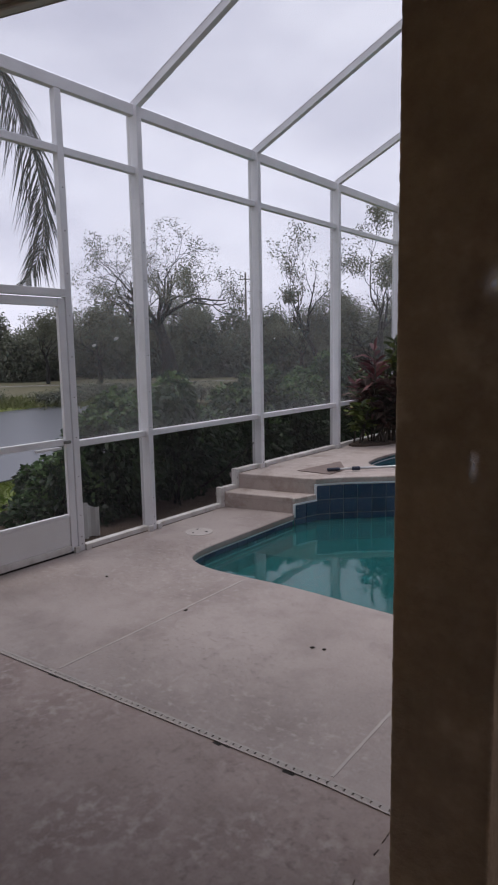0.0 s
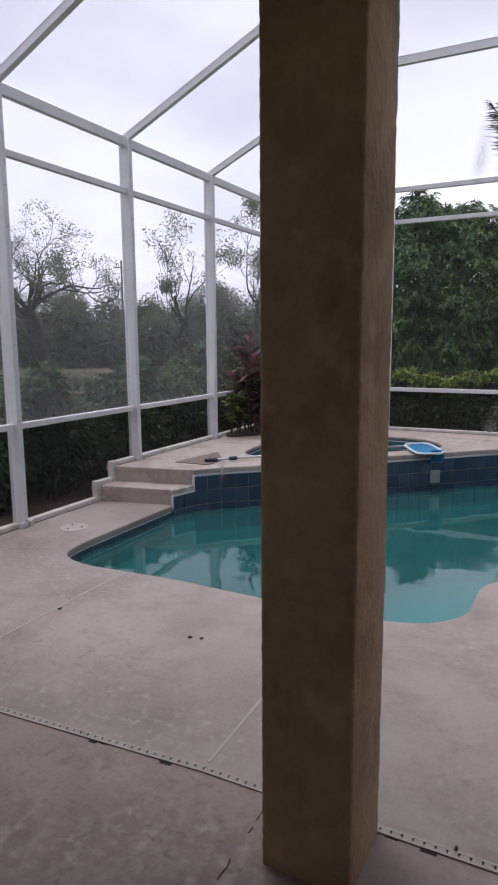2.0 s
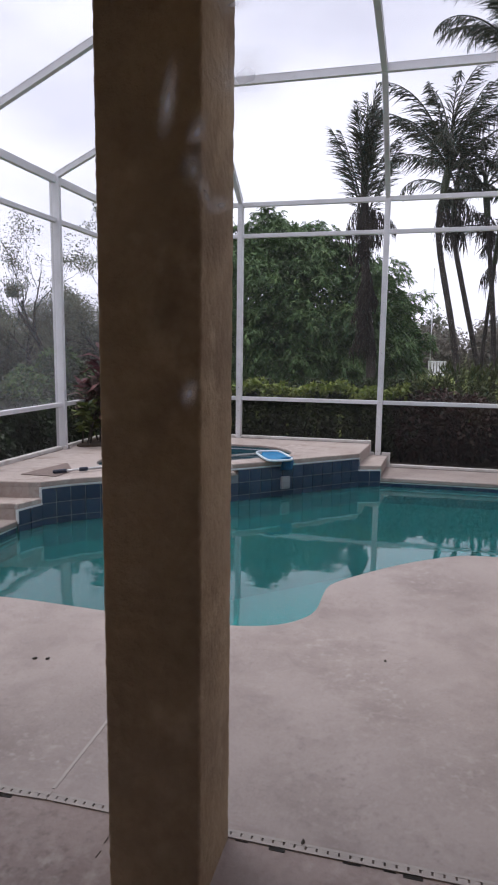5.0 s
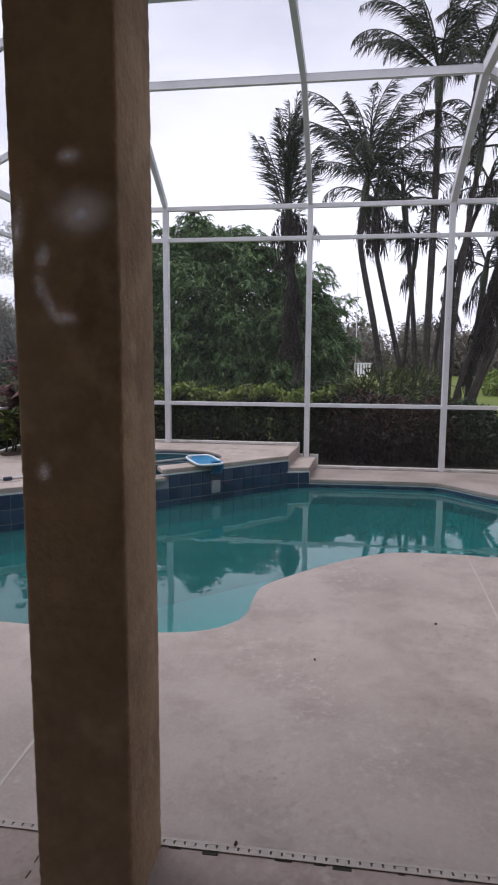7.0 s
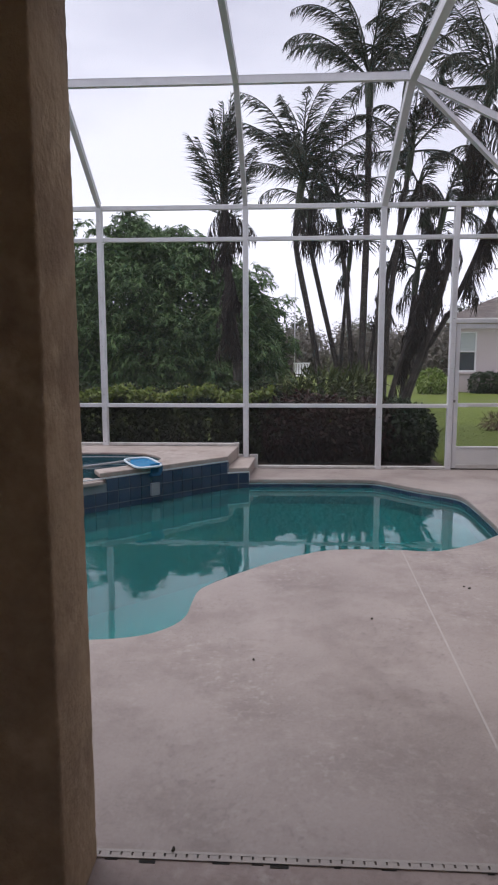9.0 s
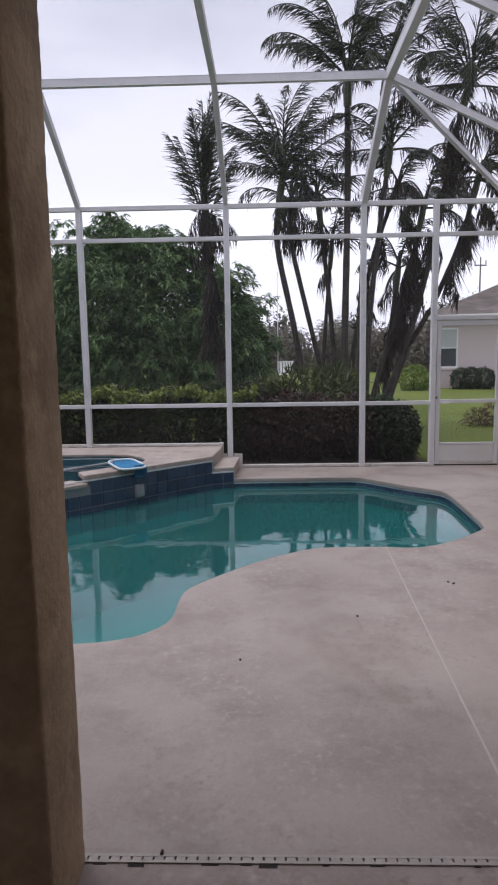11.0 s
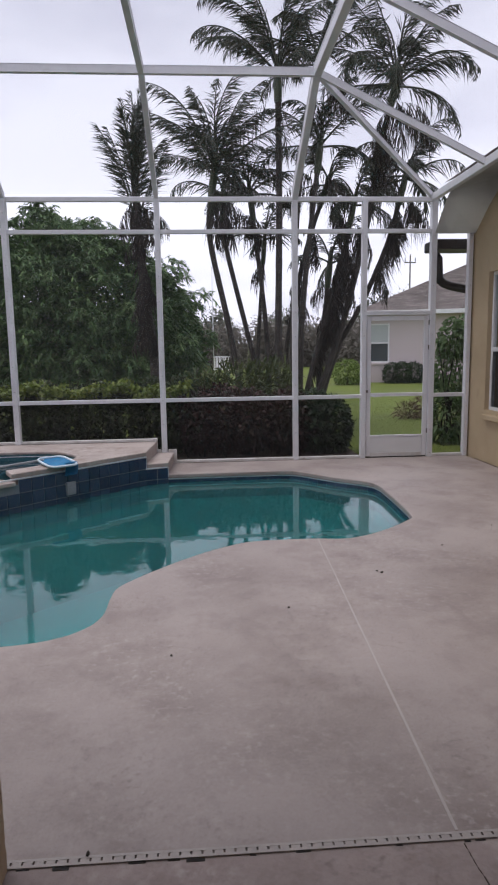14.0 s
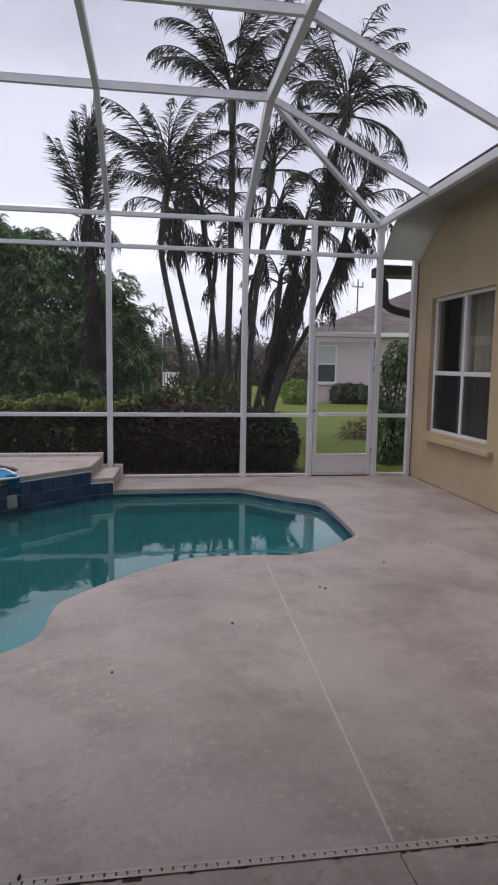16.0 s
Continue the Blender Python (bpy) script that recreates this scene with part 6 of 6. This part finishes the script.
# woods on the skyline
def woods(name, line, n, low, high, seed, label, deep=3.0, size=0.5, leaf=None, inner=None):
    rng(seed)
    lobes = []
    for (p, a) in along(line, 2.2):
        h = low + (high - low) * random.random() ** 1.6
        lobes.append((p.x + random.gauss(0, 1.0), p.y + random.gauss(0, 1.0), h * 0.42 - 0.6, random.uniform(1.6, 2.8), random.uniform(1.6, deep), h * 0.6))
    t = thing(name, (line[0][0], line[0][1], -0.5), label, "woods", kind="stuff")
    c, r = np.array([l[:3] for l in lobes]), np.array([l[3:6] for l in lobes])
    m = n // 2
    pick = np.random.randint(0, len(lobes), m)
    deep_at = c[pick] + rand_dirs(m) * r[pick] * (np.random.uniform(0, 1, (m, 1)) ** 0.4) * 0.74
    # inner leaves take the shade-darkened leaf colour unless another is passed
    leaves("thicket", deep_at, rand_dirs(m), size * 2.0 * np.random.uniform(0.6, 1.3, m), size * 1.3, 0.3, inner or SHADED_WOODS_LEAF, t, "leaves and twigs within the woods")
    p, d = shell_points([(*l[:3], l[3] * 0.88, l[4] * 0.88, l[5] * 0.9) for l in lobes], n, 0.3)
    p = p + np.random.normal(0, 0.14, p.shape)
    hd = d * 0.4 + rand_dirs(len(p), 0.2)
    leaves("foliage", p, hd, size * np.random.uniform(0.5, 1.3, len(p)), size * 0.5, 0.3, leaf or WOODS_LEAF, t, "dark grey-green foliage")


woods("woods", [(-62, 10), (-50, 27), (-41, 37), (-33, 44), (-24, 50), (-15, 56)], 90000, 3.0, 7.0, 90, "dark storm-battered woods beyond the pond", size=0.26)
woods("woods", [(-62, 24), (-46, 42), (-30, 54), (-12, 62), (2, 68), (16, 70), (34, 66), (50, 56)], 70000, 4.2, 7.4, 91, "dark distant line of trees", size=0.3)

woods("scrub", [(-28.6, 4), (-29.0, 12), (-27.5, 19.5), (-24.5, 22.0), (-19.5, 20.5), (-14, 23), (-9.5, 28), (-6, 33)], 24000, 0.35, 0.9, 93, "low dark scrub along the pond's far bank", deep=1.6, size=0.10)
woods("woods", [(-14, 46), (-6, 50), (4, 53), (13, 54), (24, 50)], 34000, 3.9, 5.3, 92, "brownish distant thicket behind the lawn", size=0.22, leaf=BROWN_WOODS, inner=BROWN_WOODS)

woods("woods", [(15, 56), (19, 57), (23, 56)], 9000, 6.6, 8.3, 94, "tree tops showing over the neighbouring roof", size=0.2)

# utility poles
def utility_pole(x, y, z0, z1, arm, label, turn=0.0, thick=0.11):
    t = thing("utility_pole", (x, y, z0), label, "utility pole", "utility poles")
    bm = bmesh.new()
    tube(bm, [(x, y, z0), (x, y, z1)], [thick, thick * 0.65], 8)
    part("pole", bm, WOOD_POLE, t)
    c, s = math.cos(turn), math.sin(turn)
    bm = bmesh.new()
    bar(bm, (x - c * arm, y - s * arm, z1 - 0.55), (x + c * arm, y + s * arm, z1 - 0.55), 0.07, 0.08)
    part("crossarm", bm, WOOD_POLE, t)
    for k in (-0.9, 0.9):
        bm = bmesh.new()
        tube(bm, [(x + c * arm * k, y + s * arm * k, z1 - 0.48), (x + c * arm * k, y + s * arm * k, z1 - 0.22)], [0.05, 0.04], 6)
        part("insulator", bm, SKIMMER_WHITE, t)


utility_pole(-33.5, 42.35, -0.6, 8.05, 0.45, "wooden utility pole beyond the pond", 0.6)
utility_pole(15.15, 45.0, -0.2, 7.9, 0.42, "wooden utility pole behind the neighbouring house", 0.1, 0.075)

# ---- neighbouring house ----
nb = thing("neighbour_house", (12, 32, 0), "pale pink stucco house with a grey-brown shingle hip roof", "house")
bm = bmesh.new()
nwx0, nwx1, nwz0, nwz1 = 7.86, 8.79, 0.83, 2.57
for lo, hi in (((7.75, 28.0, -0.1), (nwx0, 28.25, 2.95)), ((nwx1, 28.0, -0.1), (20, 28.25, 2.95)), ((nwx0, 28.0, -0.1), (nwx1, 28.25, nwz0)), ((nwx0, 28.0, nwz1), (nwx1, 28.25, 2.95)),
               ((7.75, 28.25, -0.1), (8.0, 40, 2.95))):
    box(bm, lo, hi)
part("wall", bm, PINK_STUCCO, nb)
bm = bmesh.new()
ez, ov = 3.1, 0.45
pv = [bm.verts.new(p) for p in ((7.75 - ov, 28 - ov, ez), (20, 28 - ov, ez), (20, 34, 5.75), (12.8, 34, 5.75), (7.75 - ov, 40, ez))]
bm.faces.new((pv[0], pv[1], pv[2], pv[3]))
bm.faces.new((pv[0], pv[3], pv[4]))
bmesh.ops.solidify(bm, geom=bm.faces[:], thickness=0.08)
roof = part("roof", bm, SHINGLE, nb, "weathered grey-brown shingle roof")
part("fascia", boxed((7.75 - ov - 0.02, 28 - ov - 0.03, 2.94), (20, 28 - ov + 0.01, 3.12), 0.01), WHITE_TRIM, nb, "white fascia")
part("soffit", boxed((7.75 - ov, 28 - ov + 0.012, 2.95), (20, 28.0, 2.98)), WHITE_TRIM, nb, "white soffit")
w = part("window", boxed((nwx0, 28.02, 1.68), (nwx1, 28.08, 1.75), 0.006), WHITE_TRIM, nb, "white single-hung window")
for lo, hi in (((nwx0, 28.0, nwz0), (nwx0 + 0.07, 28.08, nwz1)), ((nwx1 - 0.07, 28.0, nwz0), (nwx1, 28.08, nwz1)), ((nwx0 + 0.072, 28.0, nwz1 - 0.07), (nwx1 - 0.072, 28.08, nwz1)), ((nwx0 + 0.072, 28.0, nwz0), (nwx1 - 0.072, 28.08, nwz0 + 0.07))):
    part("frame", boxed(lo, hi, 0.006), WHITE_TRIM, w)
BLIND = material("pale_blind", [(0.40, 0.43, 0.43), (0.5, 0.53, 0.52)], scale=2, fine=20, rough=0.7, stretch_z=8)
GREY_GLASS = material("dim_window_glass", [(0.05, 0.06, 0.065), (0.09, 0.10, 0.105)], scale=1, rough=0.1, bump=0)
part("pane", boxed((nwx0 + 0.07, 28.05, 1.75), (nwx1 - 0.07, 28.06, nwz1 - 0.07)), BLIND, w, "pane with a pale blind behind")
part("pane", boxed((nwx0 + 0.07, 28.05, nwz0 + 0.07), (nwx1 - 0.07, 28.06, 1.68)), GREY_GLASS, w, "dark lower pane")
part("sill", boxed((nwx0 - 0.06, 27.93, nwz0 - 0.09), (nwx1 + 0.06, 28.02, nwz0), 0.01), PINK_STUCCO, w)

nb.matrix_basis = Matrix.Translation((7.75, 28, 0)) @ Matrix.Rotation(radians(-16), 4, "Z") @ Matrix.Translation((-7.75, -28, 0)) @ nb.matrix_basis
mound("bush", [(6.55, 26.6, 0.45, 0.6, 0.5, 0.6), (6.9, 26.7, 0.35, 0.35, 0.4, 0.5)], 1500, LIME_LEAF, "bright lime-green bush by the neighbouring house", "bush", 0.13, 0.07, 0.4, 10, "bushes on the lawn", floor_z=-0.07, seed=100)
mound("bush", [(8.7, 27.1, 0.35, 0.4, 0.4, 0.5), (9.2, 27.1, 0.37, 0.45, 0.4, 0.5), (9.75, 27.1, 0.36, 0.42, 0.4, 0.5)], 2600, SHRUB_LEAF, "dark clipped hedge under the neighbour's wall", "bush", 0.11, 0.06, 0.4, 12, "bushes on the lawn", floor_z=-0.07, seed=101)
mound("dry_plant", [(5.1, 13.4, 0.08, 0.25, 0.22, 0.2), (5.35, 13.5, 0.15, 0.2, 0.2, 0.22)], 420, DRY_LEAF, "dry reddish-brown plant on the lawn", "plant", 0.28, 0.02, 0.5, 6, floor_z=-0.09, seed=102, up=0.6)
mound("tall_shrub", [(4.6, 9.7, 0.45, 0.34, 0.35, 0.6), (4.78, 9.9, 1.15, 0.4, 0.35, 0.6), (4.62, 9.75, 1.7, 0.2, 0.25, 0.35), (5.0, 9.8, 1.75, 0.3, 0.3, 0.4)], 2600, SHRUB_TOP_LEAF, "tall green shrub beyond the screen by the house", "shrub", 0.12, 0.055, 0.45, 24, floor_z=-0.07, seed=103)

post = thing("thin_pole", (0.8, 24.0, -0.1), "thin pale pole standing on the far lawn", "pole")
part("shaft", tube(bmesh.new(), [(0.8, 24.0, -0.15), (0.8, 24.0, 4.6)], [0.022, 0.016], 8), POLE_ALU, post, smooth=True)
part("cap", disc(bmesh.new(), (0.8, 24.0, 4.59), 0.03, 0.04, 10), POLE_ALU, post)

# pale garden bench seat far across the lawn
seat = thing("garden_bench", (1.3, 32, 0), "white slatted garden bench far across the lawn", "bench")
for k in range(6):
    part("slat", boxed((0.9 + 0.14 * k, 32.0, 0.6), (1.0 + 0.14 * k, 32.04, 1.12), 0.005), WHITE_TRIM, seat)
part("top_rail", boxed((0.88, 31.98, 1.122), (1.74, 32.06, 1.18), 0.005), WHITE_TRIM, seat)
part("seat", boxed((0.88, 31.5, 0.5), (1.74, 32.05, 0.56), 0.005), WHITE_TRIM, seat)
for x in (0.92, 1.66):
    for y in (31.55, 31.98):
        part("leg", boxed((x, y, -0.08), (x + 0.05, y + 0.05, 0.498), 0.004), WHITE_TRIM, seat)

# ---- loose things on the terrace and deck ----
mat_ob = thing("rubber_mat", (-3.3, 4.8, TOP), "flat brown mat lying on the terrace", "mat")
slab("sheet", [[(-3.545, 4.587), (-3.15, 4.597), (-3.15, 4.92), (-3.437, 5.32)]], TOP + 0.001, TOP + 0.010, MAT_BROWN, mat_ob, nose=0.003)
net = thing("pool_skimmer_net", (-1.2, 6.0, TOP), "blue pool skimmer net with a white frame on a long pole", "pool net")
a, c = Vector((-3.24, 4.69, TOP + 0.03)), Vector((-1.48, 6.48, TOP + 0.04))
d = (c - a).normalized()
part("pole", tube(bmesh.new(), [a + d * 0.30, c], [0.014, 0.014], 12), POLE_ALU, net, "aluminium pole", smooth=True)
part("grip", tube(bmesh.new(), [a, a + d * 0.015, a + d * 0.13, a + d * 0.14], [0.014, 0.019, 0.019, 0.015], 12), POLE_GRIP, net, "dark navy grip", smooth=True)
part("inner_pole", tube(bmesh.new(), [a + d * 0.13, a + d * 0.32], [0.012, 0.012], 12), POLE_ALU, net, smooth=True)
part("clamp", tube(bmesh.new(), [a + d * 0.27, a + d * 0.28, a + d * 0.35, a + d * 0.36], [0.016, 0.022, 0.022, 0.016], 12), POLE_GRIP, net, "dark twist clamp", smooth=True)
NM = Matrix.Translation((-1.30, 6.37, TOP + 0.035)) @ Matrix.Rotation(math.atan2(-0.83, 0.55), 4, "Z") @ Matrix.Rotation(radians(4), 4, "Y")
oval = [(0.25 * math.copysign(abs(math.cos(t)) ** 0.45, math.cos(t)), 0.165 * math.copysign(abs(math.sin(t)) ** 0.45, math.sin(t))) for t in [2 * math.pi * k / 36 for k in range(36)]]
bm = bmesh.new()
ring = [NM @ Vector((x, y, 0)) for x, y in oval]
tube(bm, ring + ring[:1], [0.014] * 37, 8, cap=False)
part("rim", bm, NET_FRAME, net, "white plastic rim", smooth=True)
bm = bmesh.new()
levels = [(1.0, 0.0), (0.9, -0.012), (0.6, -0.028), (0.15, -0.026)]
loops = [[bm.verts.new(NM @ Vector((x * s, y * s, z + 0.008 * noise.noise(Vector((x * 9, y * 9, 2)))))) for x, y in oval] for s, z in levels]
for r0, r1 in zip(loops, loops[1:]):
    for j in range(36):
        bm.faces.new((r0[j], r0[(j + 1) % 36], r1[(j + 1) % 36], r1[j]))
bm.faces.new(loops[-1])
part("netting", bm, NET_BLUE, net, "bright blue netting", smooth=True)
bm = bmesh.new()
hang = [(-1.24, 6.27), (-1.20, 6.31), (-1.16, 6.345), (-1.12, 6.385)]
cols = []
for k, (x, y) in enumerate(hang):
    cols.append([bm.verts.new((x + 0.055 + 0.012 * math.sin(k * 2 + j), y - 0.055, TOP + 0.045 - 0.038 * j)) for j in range(5)])
for c0, c1 in zip(cols, cols[1:]):
    for j in range(4):
        bm.faces.new((c0[j], c1[j], c1[j + 1], c0[j + 1]))
bmesh.ops.solidify(bm, geom=bm.faces[:], thickness=0.02)
part("bag", bm, NET_BLUE, net, "blue net bag hanging over the coping", smooth=True)

guard = thing("plastic_edging", (-4.35, 2.48, -0.04), "bent piece of white corrugated plastic outside the screen", "edging")
line = [(-4.40 + 0.03 * math.sin(k * 1.3), 2.28 + 0.026 * k) for k in range(13)]
bm = ribbon(line, -0.06, 0.26)
for v in bm.verts:
    if v.co.z > 0.2:
        v.co.z += 0.035 * math.sin(v.co.y * 24)
bmesh.ops.solidify(bm, geom=bm.faces[:], thickness=0.006)
part("sheet", bm, WHITE_TRIM, guard)

rng(110)
for k, (x, y) in enumerate([(-2.47, 1.68), (-1.555, 1.705), (-1.49, 1.72), (-3.363, 1.8), (0.91, 2.742), (1.632, 3.331), (1.66, 3.30), (2.319, 3.871), (0.205, 2.17), (2.967, 4.387), (0.0, 0.82)]):
    t = thing("fallen_leaf", (x, y, 0.002), "small dark curled leaf scrap on the deck", "leaf", "leaf scraps on the deck")
    bm = bmesh.new()
    s = random.uniform(0.006, 0.010)
    r = bmesh.ops.create_icosphere(bm, subdivisions=2, radius=1.0)["verts"]
    turn = Matrix.Rotation(random.uniform(0, 3), 3, "Z")
    for v in r:
        q = Vector((v.co.x * s * 1.5, v.co.y * s * 0.8, max(0.0, v.co.z) * 0.009 + 0.004 * v.co.x**2))
        v.co = turn @ (q * (1 + 0.3 * noise.noise(v.co * 2 + Vector((k, 0, 0))))) + Vector((x, y, 0.001))
    part("blade", bm, DEAD_FROND, t)

# lawn blades near the enclosure and reeds on the pond bank
rng(120)
n = 16000
px, py = np.random.uniform(2.3, 7.5, n), 8.25 + 13 * np.random.uniform(0, 1, n) ** 1.6
base = np.stack([px, py, np.full(n, -0.075)], 1)
tagged(leaves("grass", base, rand_dirs(n, 1.6), np.random.uniform(0.03, 0.07, n), 0.007, 0.4, BLADE), "short green lawn grass", "grass", kind="stuff")
n = 9000
s = np.random.uniform(0, 1, n)
bank = np.stack([np.interp(s, [0, 0.25, 0.5, 0.75, 1], [-26.5, -28.2, -26.5, -19.5, -14.2]), np.interp(s, [0, 0.25, 0.5, 0.75, 1], [0, 13, 19.5, 19.5, 14.5])], 1) + np.random.normal(0, 0.8, (n, 2))
base = np.stack([bank[:, 0], bank[:, 1], [land(x, y) - 0.02 for x, y in bank]], 1)
tagged(leaves("reeds", base, rand_dirs(n, 2.2), np.random.uniform(0.3, 0.9, n), 0.05, 0.35, REED), "green and straw reeds on the pond bank", "reeds", kind="stuff")
n = 7000
bank = np.stack([np.random.uniform(-11.5, -5.5, n), np.random.uniform(-1, 9, n)], 1)
base = np.stack([bank[:, 0], bank[:, 1], [land(x, y) - 0.02 for x, y in bank]], 1)
tagged(leaves("bank_grass", base, rand_dirs(n, 1.8), np.random.uniform(0.08, 0.3, n), 0.025, 0.4, BLADE), "rough grass on the near pond bank", "grass", kind="stuff")


# ---- pool tiles, piece by piece ----
def tile_mesh(w, h, d=0.008):
    bm = boxed((-w / 2, -d, 0), (w / 2, 0, h))
    top = [f for f in bm.faces if f.normal.y < -0.9][0]
    bmesh.ops.inset_region(bm, faces=[top], thickness=0.004, depth=0.0015)
    return mesh_of("tile", bm, BLUE_TILE)


TILE = 0.147
SQUARE, LOW = tile_mesh(TILE - 0.008, TILE - 0.008), tile_mesh(TILE - 0.003, 0.128)


def lay(line, rows, mesh_used, z0, skip=None):
    for p, a in along(line, TILE, TILE / 2):
        for r in range(rows):
            z = z0 + r * TILE
            if skip and skip(p, z):
                continue
            ob = new("tile", mesh_used)
            ob.parent = pool
            ob.matrix_parent_inverse = placed(pool).inverted()
            ob.matrix_basis = pose(p.x, p.y, z, 0, 0, math.degrees(a))
    return


lay(offset_line(raised_line[1:-1], 0.003), 4, SQUARE, TOP - 0.07 - 4 * TILE, lambda p, z: -2.28 < p.x < -1.66 and z > 0.1)
lay(offset_line(RAISED[:2], 0.003), 2, SQUARE, STEP - 0.06 - 2 * TILE)
lay(offset_line(RAISED[9:], 0.003), 2, SQUARE, STEP - 0.06 - 2 * TILE)
lay(offset_line(front, -0.003)[::-1], 2, LOW, -0.195 - TILE)
